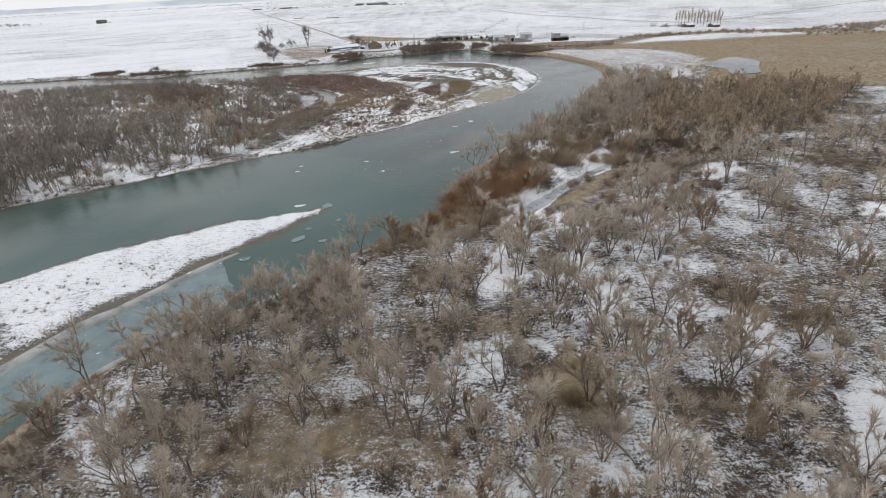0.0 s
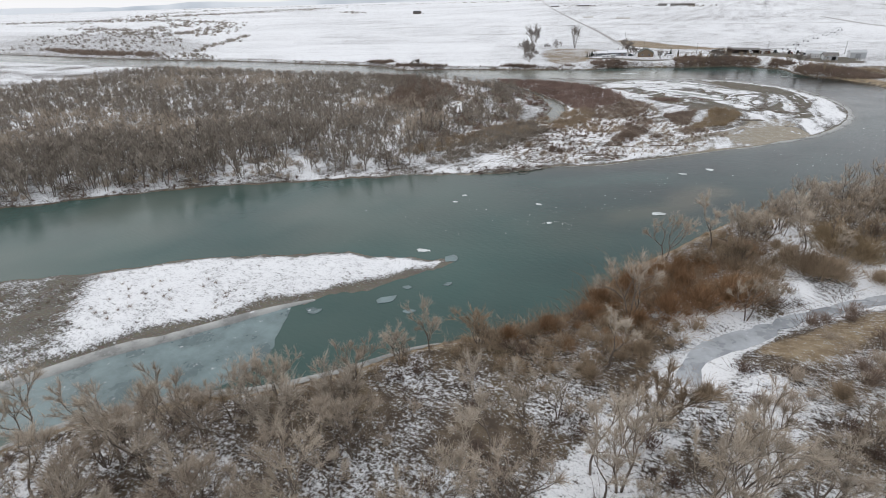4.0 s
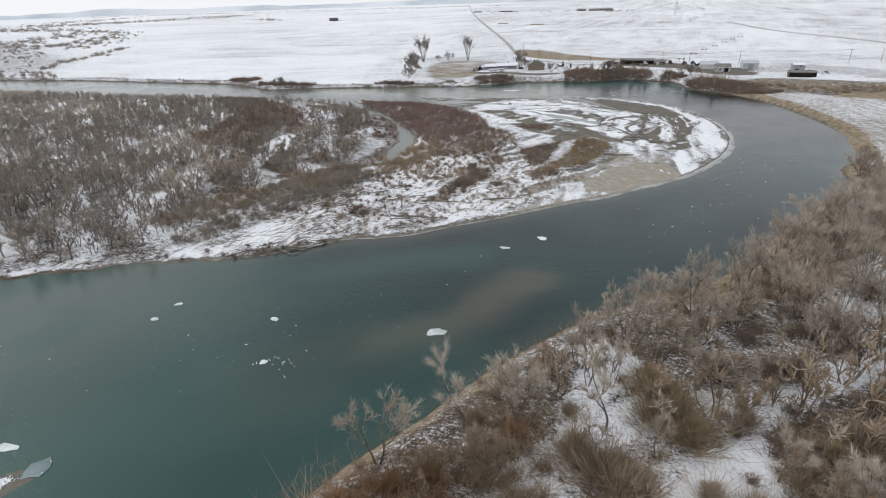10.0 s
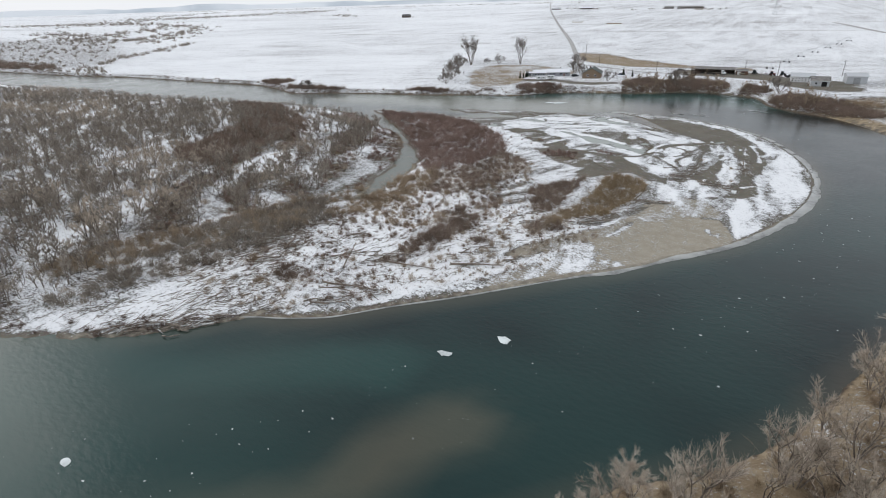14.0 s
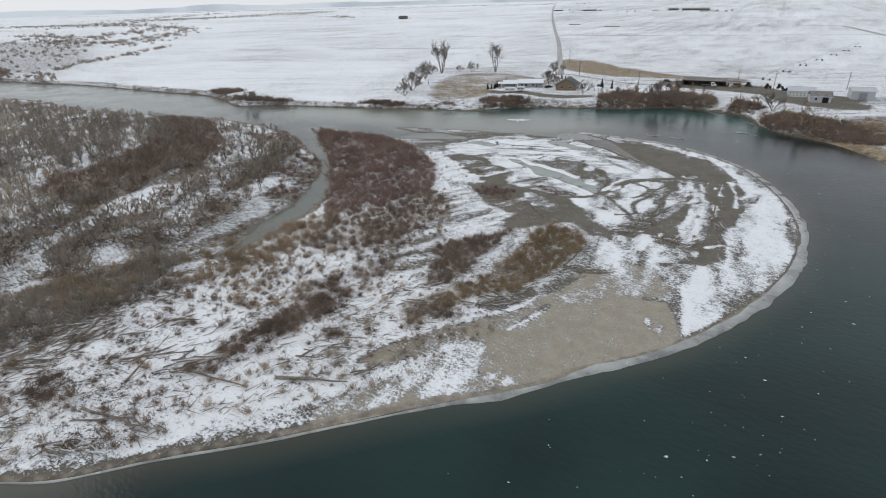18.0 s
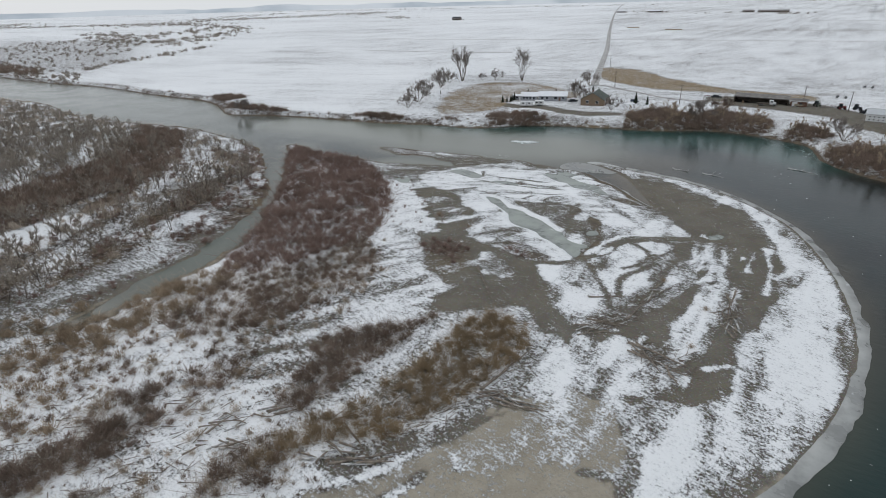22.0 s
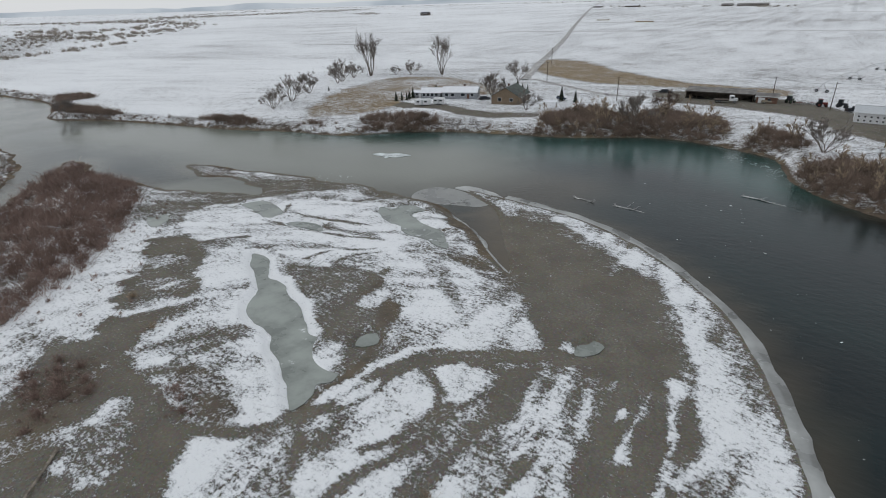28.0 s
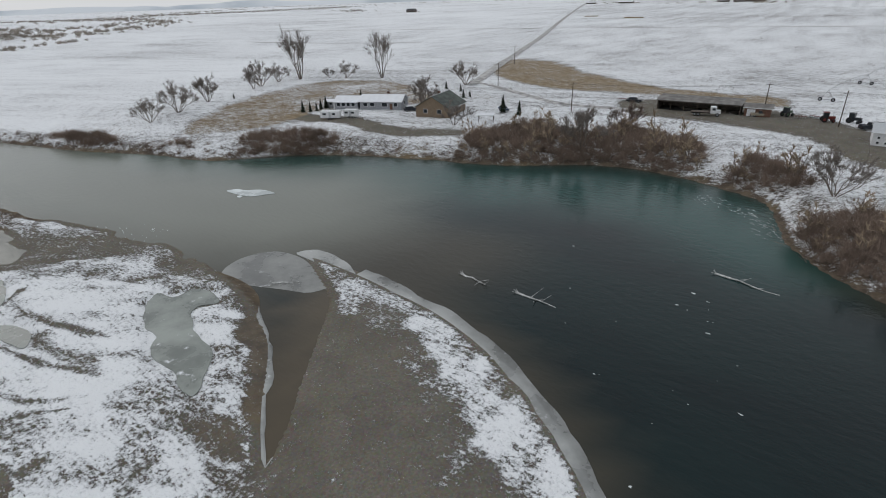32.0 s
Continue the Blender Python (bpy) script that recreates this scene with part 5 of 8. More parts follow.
def shrub_model(kind, twig, name, label):
    root = tagged(new(name), label, "shrub")
    half = len(kind[0]) // 4
    for key, tri in (("stem_fan", kind[0][:half]), ("crown", kind[0][half:])):
        ob = new(key, tri_mesh(key, [tri], [twig]))
        ob.parent = root
    return root


MODELS = {}


def stand(key, make, x, y, scale, turn, group, z=None):
    """Put up a copy of a model; the first one is the model itself."""
    m = pose(x, y, height(x, y) if z is None else z, 0, 0, math.degrees(turn)) @ Matrix.Diagonal((scale, scale, scale, 1))
    if key not in MODELS:
        MODELS[key] = make()
        MODELS[key].matrix_basis = m
        ob = MODELS[key]
    else:
        ob = copy_thing(MODELS[key], Matrix())
        ob.matrix_basis = m
    if group:
        ob["group"] = group
    return ob


RIGHT_WOOD = [(-70, -60), (-60, 60), (-20, 110), (5, 140), (24, 175), (60, 180), (100, 170), (160, 190), (230, 240), (300, 150), (260, -60)]
RED_BANK = [(28, 178), (60, 182), (100, 172), (150, 200), (205, 255), (160, 275), (132, 262), (122, 285), (136, 308), (112, 312), (104, 346), (108, 352), (98, 300), (75, 255), (40, 205)]
RANDOM_NEAR = [(-60, 28), (-64, 62), (-22, 112), (2, 142), (22, 176), (60, 176), (84, 140), (84, 60), (60, 30), (0, 20)]
CLEARINGS = [[(50, 144), (62, 150), (74, 150), (65, 128), (34, 122), (38, 130), (45, 138)],
             [(58, 140), (110, 148), (160, 120), (120, 70), (70, 62), (48, 84), (52, 110)]]


def thin(spots, chance):
    """Leave out some of the spots that lie in the clearings or on the frozen slough's arms."""
    k = np.ones(len(spots), bool)
    for c in CLEARINGS:
        k &= ~(inside(np.array(c, float), spots[:, 0], spots[:, 1]) & (rng.rand(len(spots)) < chance))
    arms = to_line(spline([(20, 40), (15, 52), (11, 64), (10, 92), (20, 126)], 4, False), spots[:, 0], spots[:, 1])
    return spots[k & (arms > 1.2)]


def off_ice(spots):
    return spots[(at(d_pool, spots[:, 0], spots[:, 1]) < -9) | (rng.rand(len(spots)) < 0.25)]


near = thin(scatter(rng, RANDOM_NEAR, 5.9, 0.9, 2, 0.45, 5), 0.5)
near = near[~inside(np.array([(-62, 38), (-50, 74), (-15, 98), (-2, 90), (2, 56), (-20, 40)], float), near[:, 0], near[:, 1]) | (rng.rand(len(near)) < 0.7)][:300]
near = near[(at(d_pool, near[:, 0], near[:, 1]) < -10) | (rng.rand(len(near)) < 0.2)]
near = near[~inside(np.array([(-12, 112), (2, 106), (34, 150), (34, 176), (12, 160), (0, 142)], float), near[:, 0], near[:, 1]) | (rng.rand(len(near)) < 0.25)]
near = near[~inside(np.array([(22, 108), (34, 134), (64, 160), (70, 150), (46, 120), (34, 100)], float), near[:, 0], near[:, 1]) | (rng.rand(len(near)) < 0.35)]
for i, (x, y) in enumerate(near):
    k = rng.randint(len(TALL))
    stand(("tall", k), lambda: tree_model(TALL[k], (TWIG_PALE, TWIG_GREY, TWIG_FAWN, TWIG_GREY, TWIG_PALE, TWIG_BROWN, TWIG_FAWN)[k], "cottonwood_tree", "leafless grey-brown cottonwood tree standing in thin snow", "tree"),
          x, y, 0.75 + 0.65 * rng.rand() ** 1.3, rng.uniform(0, 6.28), "cottonwoods on the wooded bank")
rest = thin(scatter(rng, RIGHT_WOOD, 6.2, 0.85, 2, 0.5, 5), 0.6)
rest = rest[~inside(np.array(RANDOM_NEAR, float), rest[:, 0], rest[:, 1])]
rest_far = rest[rest[:, 1] > -40]
stuff("bare_woodland", "grey-brown leafless cottonwood trees crowding the snowy bank", "woodland", TALL_FAR, [BARK, TWIG_GREY], rest_far)
stuff("undergrowth", "tangled brown leafless brush between the trees", "shrubs", SHRUB_FAR, [TWIG_FAWN], off_ice(thin(scatter(rng, RIGHT_WOOD, 4.6, 0.62, 1, 0.55, 6), 0.35)), 0.35, 1.1)
stuff("dark_brush", "dark leafless bushes among the trees", "shrubs", SHRUB_FAR, [TWIG_DARK], off_ice(thin(scatter(rng, RIGHT_WOOD, 6.8, 0.6, 1, 0.4, 53), 0.3)), 0.5, 1.2)
BUSHY_MID = [fan_tree(rng, rng.uniform(7.5, 9.5), k, 0.42, 3, 12, 0.024, 3, 0.13, 0.36, 0.17) for k in (3, 4, 3, 4)]
wood, brush = scatter(rng, RED_BANK, 4.3, 0.9, 1.5, 0.35, 9), scatter(rng, RED_BANK, 3.8, 0.6, 1, 0.4, 10)
by_river, brush_river = to_line(spline(OUTER_UP[-12:] + OUTER_DOWN[:2], 5.0, False), wood[:, 0], wood[:, 1]) < 32, to_line(spline(OUTER_UP[-12:] + OUTER_DOWN[:2], 5.0, False), brush[:, 0], brush[:, 1]) < 30
stuff("red_brown_wood", "dense reddish-brown leafless willow wood on the bank", "woodland", BUSHY_FAR, [BARK, TWIG_BROWN], wood[~by_river], 1.0, 1.55)
stuff("bank_willow_wood", "fine-twigged fawn leafless willows along the river bank", "woodland", BUSHY_MID, [BARK, TWIG_FAWN], wood[by_river], 0.7, 1.2)
stuff("red_brown_brush", "reddish-brown leafless brush under the willow wood", "shrubs", SHRUB_FAR, [TWIG_BROWN], brush[~brush_river])
stuff("bank_willow_brush", "brown leafless brush along the river bank", "shrubs", SHRUB_MID, [TWIG_BROWN], brush[brush_river], 0.6, 1.15)
stuff("dry_tufts", "dry ochre grass tufts along the wooded bank", "grass", TUFT, [TWIG_GOLD], scatter(rng, [(-70, 20), (-58, 80), (-15, 112), (12, 160), (42, 210), (95, 300), (112, 350), (116, 340), (104, 296), (60, 215), (30, 165), (0, 122), (-40, 78), (-55, 40)], 1.7, 0.5, 0.8, 0.4, 12))

edge_near = spline([p for p in OUTER_UP if p[1] > 30] + OUTER_DOWN[:2], 1.6, False)
edge_near = edge_near[rng.rand(len(edge_near)) < 0.6] + np.array([3.2, -2.0])
edge_near = edge_near + rng.normal(size=edge_near.shape) * 1.9
stuff("bank_brush", "brown and tan leafless brush along the near river bank", "shrubs", SHRUB_MID, [TWIG_BROWN], edge_near[at(shore, edge_near[:, 0], edge_near[:, 1]) > 0.8], 0.3, 0.95)

stuff("slough_brush", "brown leafless willows crowding the frozen slough", "shrubs", SHRUB_MID, [TWIG_BROWN], scatter(rng, [(-14, 106), (4, 106), (20, 122), (24, 142), (36, 160), (34, 176), (14, 158), (0, 142)], 3.0, 0.8, 1, 0.35, 71), 0.6, 1.45)
stuff("umber_brush", "dark brown leafless willow brush beside the frozen pools", "shrubs", SHRUB_MID, [TWIG_UMBER], off_ice(scatter(rng, [(26, 150), (44, 168), (60, 188), (84, 196), (96, 176), (84, 140), (56, 120), (40, 124)], 4.4, 0.8, 1, 0.45, 74)), 0.6, 1.5)
stuff("rust_brush", "rusty orange leafless willow sprouts by the slough", "shrubs", SHRUB_MID, [TWIG_RUST], scatter(rng, [(-8, 112), (4, 112), (18, 132), (28, 150), (26, 160), (8, 146)], 4.2, 0.75, 1, 0.4, 72), 0.5, 1.2)
stuff("pale_brush", "fawn leafless brush beyond the frozen slough", "shrubs", SHRUB_MID, [TWIG_FAWN], off_ice(scatter(rng, [(26, 106), (36, 134), (60, 162), (84, 160), (80, 120), (50, 96)], 4.6, 0.75, 1, 0.5, 73)), 0.4, 1.1)

# single shrubs and trees that stand out on the bank
for mat, name, label, spots in (
        (TWIG_RUST, "willow_shrub", "rust-coloured leafless willow shrub on the river bank", ((8, 143, 1.7), (16, 137, 1.9), (26, 146, 2.1), (4, 136, 1.6), (3, 129, 1.4), (-2, 122, 1.2), (17, 148, 1.7), (12, 131, 1.5), (21, 141, 1.8), (12, 150, 1.6), (30, 152, 1.5), (-7, 116, 1.1), (20, 158, 1.4), (16, 155, 1.5), (28, 168, 1.4))),
        (TWIG_GOLD, "golden_willow", "golden-brown leafless willow on the snowy bank", ((46, 182, 1.9), (50, 176, 1.9), (48, 179, 1.8), (81, 191, 1.7), (85, 191, 1.6), (44, 186, 1.4), (78, 196, 1.3), (45, 178, 1.7), (48, 182, 1.5), (50, 176, 1.4), (70, 182, 1.5), (66, 178, 1.2), (18, 55, 1.1))),
        (TWIG_UMBER, "willow_shrub", "tall umber-brown leafless willow shrub on the bank", ((71, 209, 2), (73, 207, 1.9), (64, 195, 1.5), (62, 195, 1.5), (82, 227, 1.8), (89, 225, 1.8), (54, 193, 1.2), (59, 203, 1.2), (95, 218, 1.8), (92, 200, 1.8), (84, 177, 1.5))),
        (TWIG_BROWN, "willow_shrub", "dark brown leafless willow shrub in the snow", ((42, 164, 1.9), (39, 165, 1.6), (44, 165, 1.5), (29, 149, 1.7), (59, 164, 1.6), (60, 163, 1.5), (81, 184, 1.8), (83, 184, 1.7), (57, 168, 1.2), (26, 160, 1.5), (40, 166, 2.0), (36, 168, 1.7), (14, 122, 1.2), (42, 168, 1.3), (28, 184, 1.2), (57, 182, 1.1), (34, 176, 1.0), (31, 158, 1.1), (22, 170, 1.0), (52, 168, 1.2), (62, 172, 1.3), (41, 123, 1.1), (24, 116, 1.2), (8, 112, 1.0)))):
    for i, (x, y, s) in enumerate(spots):
        k = i % 3
        stand((mat.name, label, k), lambda: shrub_model(SHRUB[k], mat, name, label), x, y, s, i * 1.7, "willows on the bank")
for i, (x, y, s) in enumerate(((68, 169, 1.15), (66, 170, 0.9), (89, 189, 1), (72, 172, 0.9), (37, 204, 0.75), (41, 208, 0.8), (44, 215, 0.85), (49, 217, 0.75), (55, 207, 0.9), (67, 223, 0.95), (78, 264, 1.15), (71, 252, 1.0), (88, 270, 1.3), (76, 246, 1.15), (93, 281, 1.2), (85, 256, 1.3), (34, 198, 0.65), (60, 226, 0.9), (90, 262, 1.3), (84, 246, 1.2), (97, 272, 1.3), (99, 290, 1.0))):
    k = 4 + i % 3
    stand(("pale", k), lambda: tree_model(TALL[k], TWIG_PALE, "frosted_willow", "pale frosted leafless willow tree at the water's edge", "tree"), x, y, s, i * 2.3, "frosted willows at the water")
for i, (x, y, s) in enumerate(((27, 161, 0.95), (24, 162, 0.8), (34, 152, 0.5), (36, 169, 0.5), (62, 173, 0.75), (58, 207, 0.85), (53, 202, 0.7), (68, 214, 0.9), (27, 163, 0.75), (57, 183, 0.7), (19, 158, 0.75), (52, 190, 0.8), (64, 168, 0.9), (70, 172, 0.85))):
    stand(("dark", i % 3), lambda: tree_model(TALL[4 + i % 3], TWIG_BROWN, "bare_tree", "dark leafless many-stemmed tree on the bank", "tree"), x, y, s, i * 1.3, "dark trees on the bank")

for i, (x, y, s) in enumerate(((-49, 70, 1.0), (-42, 69, 1.15), (-35, 68, 1.2), (-35, 76, 1.1), (-37, 75, 1.0), (-24, 67, 1.2), (-19, 80, 1.2), (-36, 59, 1.15), (-19, 73, 1.25), (-55, 45, 1.1), (-37, 61, 1.0), (-16, 67, 1.2), (-10, 59, 1.25), (-5, 59, 1.1), (-15, 83, 1.1))):
    stand(("bank", i % 3), lambda: tree_model(TALL[i % 3], TWIG_FAWN, "cottonwood_tree", "tall fawn-brown leafless cottonwood leaning over the river bank", "tree"), x, y, 0.95 * s, i * 2.4, "cottonwoods at the river's edge")

# woods on the inner side of the bend, in curved rows
LEFT_WOOD = [(-420, 20), (-190, 100), (-150, 145), (-112, 172), (-92, 188), (-78, 200), (-68, 222), (-66, 258), (-72, 296), (-80, 322), (-100, 362), (-122, 384), (-150, 396), (-250, 384), (-380, 380), (-700, 368), (-900, 200), (-700, -40)]
NEAR_ROWS = [(-66, 262), (-72, 296), (-80, 322), (-100, 362), (-126, 386), (-150, 392), (-160, 350), (-140, 300), (-110, 250), (-84, 224)]
left = scatter(rng, LEFT_WOOD, 3.7, 0.95, 2, 0.25, 7)
row = at(scroll, left[:, 0], left[:, 1])
gaps = inside(np.array(NEAR_ROWS, float), left[:, 0], left[:, 1])
left = left[(rng.rand(len(left)) < np.where(gaps, 1.0 - 0.55 * row, 1.15 - 0.4 * row)) & (left[:, 0] > -430)]
CRESCENT = [(-144, 288), (-161, 301), (-158, 313), (-169, 332), (-174, 348), (-229, 388), (-199, 394), (-149, 364), (-135, 349), (-129, 332), (-128, 319), (-124, 302), (-124, 288)]
for pts in ([(-174, 380), (-167, 385), (-135, 358), (-106, 315), (-106, 300), (-110, 292), (-114, 310), (-123, 333)], [(-89, 340), (-82, 320), (-86, 311), (-92, 330)]):
    left = left[~inside(np.array(pts, float), left[:, 0], left[:, 1]) | (rng.rand(len(left)) < 0.15)]
for pts in ([(-110, 223), (-108, 235), (-115, 254), (-107, 255), (-102, 232), (-102, 222)],
            [(-85, 219), (-80, 240), (-77, 259), (-72, 254), (-76, 232), (-80, 219)],
            [(-108, 287), (-116, 316), (-108, 315), (-100, 292)],
            [(-58, 211), (-57, 224), (-50, 239), (-46, 261), (-34, 248), (-40, 232), (-36, 226), (-42, 218), (-48, 212)],
            [(-66, 199), (-60, 208), (-53, 206), (-52, 202), (-59, 198)],
            [(-92, 183), (-90, 190), (-83, 188), (-87, 182)],
            [(-137, 174), (-126, 184), (-122, 194), (-114, 190), (-120, 176), (-123, 170)],
            [(-76, 206), (-71, 214), (-76, 228), (-74, 248), (-68, 269), (-63, 284), (-50, 270), (-52, 245), (-57, 228), (-64, 215), (-66, 204)]):
    left = left[~inside(np.array(pts, float), left[:, 0], left[:, 1])]
left = left[~inside(np.array(CRESCENT, float), left[:, 0], left[:, 1]) | (rng.rand(len(left)) < 0.35)]
left = left[(left[:, 0] > -230) | (rng.rand(len(left)) < 0.8)]
south = to_line(spline(BAR_SOUTH[1:14], 6.0, False), left[:, 0], left[:, 1])
north_edge = to_line(spline(CHANNEL[19:], 8.0, False), left[:, 0], left[:, 1])
grown = (0.72 + 0.5 * ramp(south, 95, 40)) * (0.6 + 0.4 * ramp(north_edge, 4, 45))
browner = lumps(left[:, 0], left[:, 1], 45, 51) > 0.55
stuff("far_bare_woodland", "dense grey-brown leafless woodland across the river", "woodland", FULL_FAR, [BARK, TWIG_WOOD], left[~browner & (left[:, 0] < -120)], 0.8, 1.25, grown[~browner & (left[:, 0] < -120)])
stuff("row_woodland", "rows of slim grey-brown leafless trees beside the side channel", "woodland", FULL_FAR, [BARK, TWIG_WOOD], left[~browner & (left[:, 0] >= -120)], 0.6, 0.95)
stuff("far_brown_woodland", "dense reddish-brown leafless woodland across the river", "woodland", BUSHY_FAR, [BARK, TWIG_FAWN], left[browner], 0.85, 1.3, grown[browner])
under = scatter(rng, LEFT_WOOD, 4.2, 0.5, 1, 0.5, 8)
under = under[(rng.rand(len(under)) < 1.05 - np.where(inside(np.array(NEAR_ROWS, float), under[:, 0], under[:, 1]), 0.75, 0.4) * at(scroll, under[:, 0], under[:, 1])) & (under[:, 0] > -420)]
stuff("far_undergrowth", "brown leafless brush under the trees across the river", "shrubs", SHRUB_FAR, [TWIG_FAWN], under, 0.7, 1.35)

shore_spots = BAR[(BAR[:, 0] > -230) & (BAR[:, 0] < -44) & (BAR[:, 1] < 226)]
shore_spots = shore_spots[rng.rand(len(shore_spots)) < 0.55] + rng.normal(size=(1, 2)) * 0.1
shore_spots = shore_spots + np.array([-1.5, 2.0]) + rng.normal(size=shore_spots.shape) * 1.8
shore_spots = shore_spots[at(shore, shore_spots[:, 0], shore_spots[:, 1]) > 0.3]
stuff("shore_brush", "dark tangled brush and roots along the cut bank", "shrubs", SHRUB_FAR, [TWIG_DARK], shore_spots, 0.25, 0.75)

stuff("cut_bank_brush", "dark leafless brush and roots hanging over the cut corner of the bank", "shrubs", SHRUB_MID, [TWIG_DARK], scatter(rng, [(-54, 208), (-53, 213), (-43, 215), (-36, 222), (-30, 221), (-36, 213), (-45, 207)], 1.9, 0.8, 0.8, 0.3, 96), 0.3, 0.75)
rows_brush = scatter(rng, [(-66, 262), (-60, 296), (-70, 330), (-92, 366), (-128, 390), (-150, 394), (-160, 350), (-140, 300), (-110, 250), (-84, 224)], 3.0, 0.85, 0.8, 0.3, 52)
rows_brush = rows_brush[(at(scroll, rows_brush[:, 0], rows_brush[:, 1]) < 0.45) | (to_line(spline(CHANNEL[10:22], 4.0, False), rows_brush[:, 0], rows_brush[:, 1]) < 5)]
stuff("channel_brush", "rows of red-brown leafless brush beside the side channel", "shrubs", SHRUB_FAR, [TWIG_RED], rows_brush, 0.4, 0.85)

stuff("brown_willow_crescent", "dense dark brown leafless willow band inside the wood", "shrubs", SHRUB_FAR, [TWIG_UMBER], scatter(rng, CRESCENT, 2.6, 0.9, 1, 0.2, 61), 1.0, 1.7)
stuff("channel_willows", "low red-brown leafless willows on the tip of the wood", "shrubs", SHRUB_FAR, [TWIG_RED], scatter(rng, [(-147, 389), (-118, 380), (-98, 364), (-83, 339), (-72, 322), (-76, 320), (-97, 350), (-117, 369)], 2.2, 0.85, 0.6, 0.4, 62), 0.4, 0.95)

stuff("tan_willow_band", "long band of olive-brown leafless willows between the snow and the trees", "shrubs", SHRUB_FAR, [TWIG_WOOD], scatter(rng, [(-76, 206), (-71, 214), (-76, 228), (-74, 248), (-68, 269), (-63, 284), (-50, 270), (-52, 245), (-57, 228), (-64, 215), (-66, 204)], 2.2, 0.9, 1, 0.25, 91), 0.75, 1.3)

# willows on the bar
RED_WILLOW = [(-130, 405), (-118, 411), (-106, 410), (-82, 402), (-60, 387), (-44, 372), (-34, 354), (-38, 328), (-46, 318), (-56, 326), (-70, 346), (-84, 358), (-100, 374), (-124, 396)]
STRIP = [(-48, 324), (-40, 312), (-37, 298), (-44, 280), (-52, 262), (-64, 240), (-82, 212), (-92, 210), (-84, 236), (-70, 268), (-62, 292), (-56, 306), (-52, 316)]
LOW_BROWN = ([(-21, 252.5), (-20, 259.5), (-15.5, 258), (-17.5, 253.5)], [(-10, 269), (-7.5, 274.5), (-5, 277.5), (-3.5, 274.5), (-8, 268.5)], [(4, 280), (0, 287.5), (4.5, 295), (10.5, 290.5), (10, 284)], [(-22.5, 279), (-24.5, 286.5), (-19, 290.5), (-13.5, 286), (-14.5, 278)], [(-32, 235.5), (-41, 238), (-37.5, 242.5), (-30.5, 242.5), (-27.5, 238.5)])
MID_WILLOW = [(-17, 278), (-20.5, 291), (-25.5, 300.5), (-34, 322.5), (-21, 320.5), (-12.5, 304.5), (-11, 291), (-9, 276.5)]
CHANNEL_WILLOW = [(-52, 278), (-57, 290.5), (-44.5, 299.5), (-29, 297), (-20, 288.5), (-20.5, 279), (-25, 270.5)]
LOW_WILLOW = [(-19, 258.5), (-20.5, 266), (-18.5, 275), (-17.5, 286), (-12, 288), (-11.5, 278), (-12.5, 267), (-14.5, 258.5)]
TAN_A = [(12, 340), (19, 340), (23, 333), (22, 326), (21, 319), (19, 311), (18, 304), (14, 301), (10, 298), (9, 292), (5, 288), (3, 294), (8, 304), (9, 312), (10, 322), (9, 331)]
TAN_B = [(4, 334), (0, 326), (-7, 319), (-9, 314), (-7, 310), (-3, 311), (-5, 306), (-1, 299), (4, 300), (4, 308), (3, 315), (4, 324)]
RED_S = [(-20.5, 260.5), (-22, 266.5), (-19.5, 274), (-15.5, 281.5), (-10.5, 281), (-14.5, 270), (-17, 260)]
RED_C = [(-46, 318), (-36, 330), (-34, 352), (-22, 344), (-16, 330), (-22, 312), (-30, 300), (-38, 300)]
stuff("red_willow_thicket", "dense red-brown leafless willow thicket on the bar", "shrubs", SHRUB_FAR, [TWIG_RED], scatter(rng, RED_WILLOW, 1.9, 0.85, 0.8, 0.35, 13), 0.5, 1.25)
stuff("channel_bar_willows", "brown leafless willows with snow between them beside the side channel", "shrubs", SHRUB_FAR, [TWIG_BROWN], scatter(rng, CHANNEL_WILLOW, 2.2, 0.75, 0.6, 0.55, 99), 0.4, 0.9)
stuff("willow_strip", "brown and tan leafless willows along the side channel", "shrubs", SHRUB_MID, [TWIG_BROWN], scatter(rng, STRIP, 2.4, 0.85, 0.8, 0.45, 14), 0.6, 1.25)
stuff("tan_willow_thicket", "ochre-brown leafless willow thicket on the gravel bar", "shrubs", SHRUB_MID, [TWIG_GOLD], scatter(rng, TAN_A, 1.3, 0.8, 0.8, 0.5, 15), 0.3, 0.95)
stuff("brown_willow_thicket", "red-brown leafless willows edging the ochre thicket", "shrubs", SHRUB_MID, [TWIG_UMBER], np.concatenate([scatter(rng, TAN_B, 1.35, 0.88, 0.8, 0.25, 16), scatter(rng, RED_S, 1.5, 0.95, 0.3, 0.2, 17), scatter(rng, LOW_WILLOW, 1.9, 0.85, 0.3, 0.4, 97), scatter(rng, MID_WILLOW, 2.1, 0.7, 0.3, 0.5, 98), scatter(rng, RED_C, 1.9, 0.6, 0.8, 0.5, 29)] + [scatter(rng, p, 1.8, 0.75, 0.8, 0.5, 31) for p in LOW_BROWN]), 0.4, 0.9)
SPROUT = [(thicket(rng, rng.uniform(1.0, 1.9), rng.uniform(1.2, 2.0), 22, 0.022),) for _ in range(4)]
stuff("willow_sprouts", "thin grey-brown willow sprouts filling the thickets on the bar", "shrubs", SPROUT, [TWIG_FAWN], np.concatenate([scatter(rng, p, 1.5, 0.8, 0.8, 0.3, 92) for p in [TAN_A, TAN_B, RED_S, RED_C] + list(LOW_BROWN)]), 0.6, 1.2)
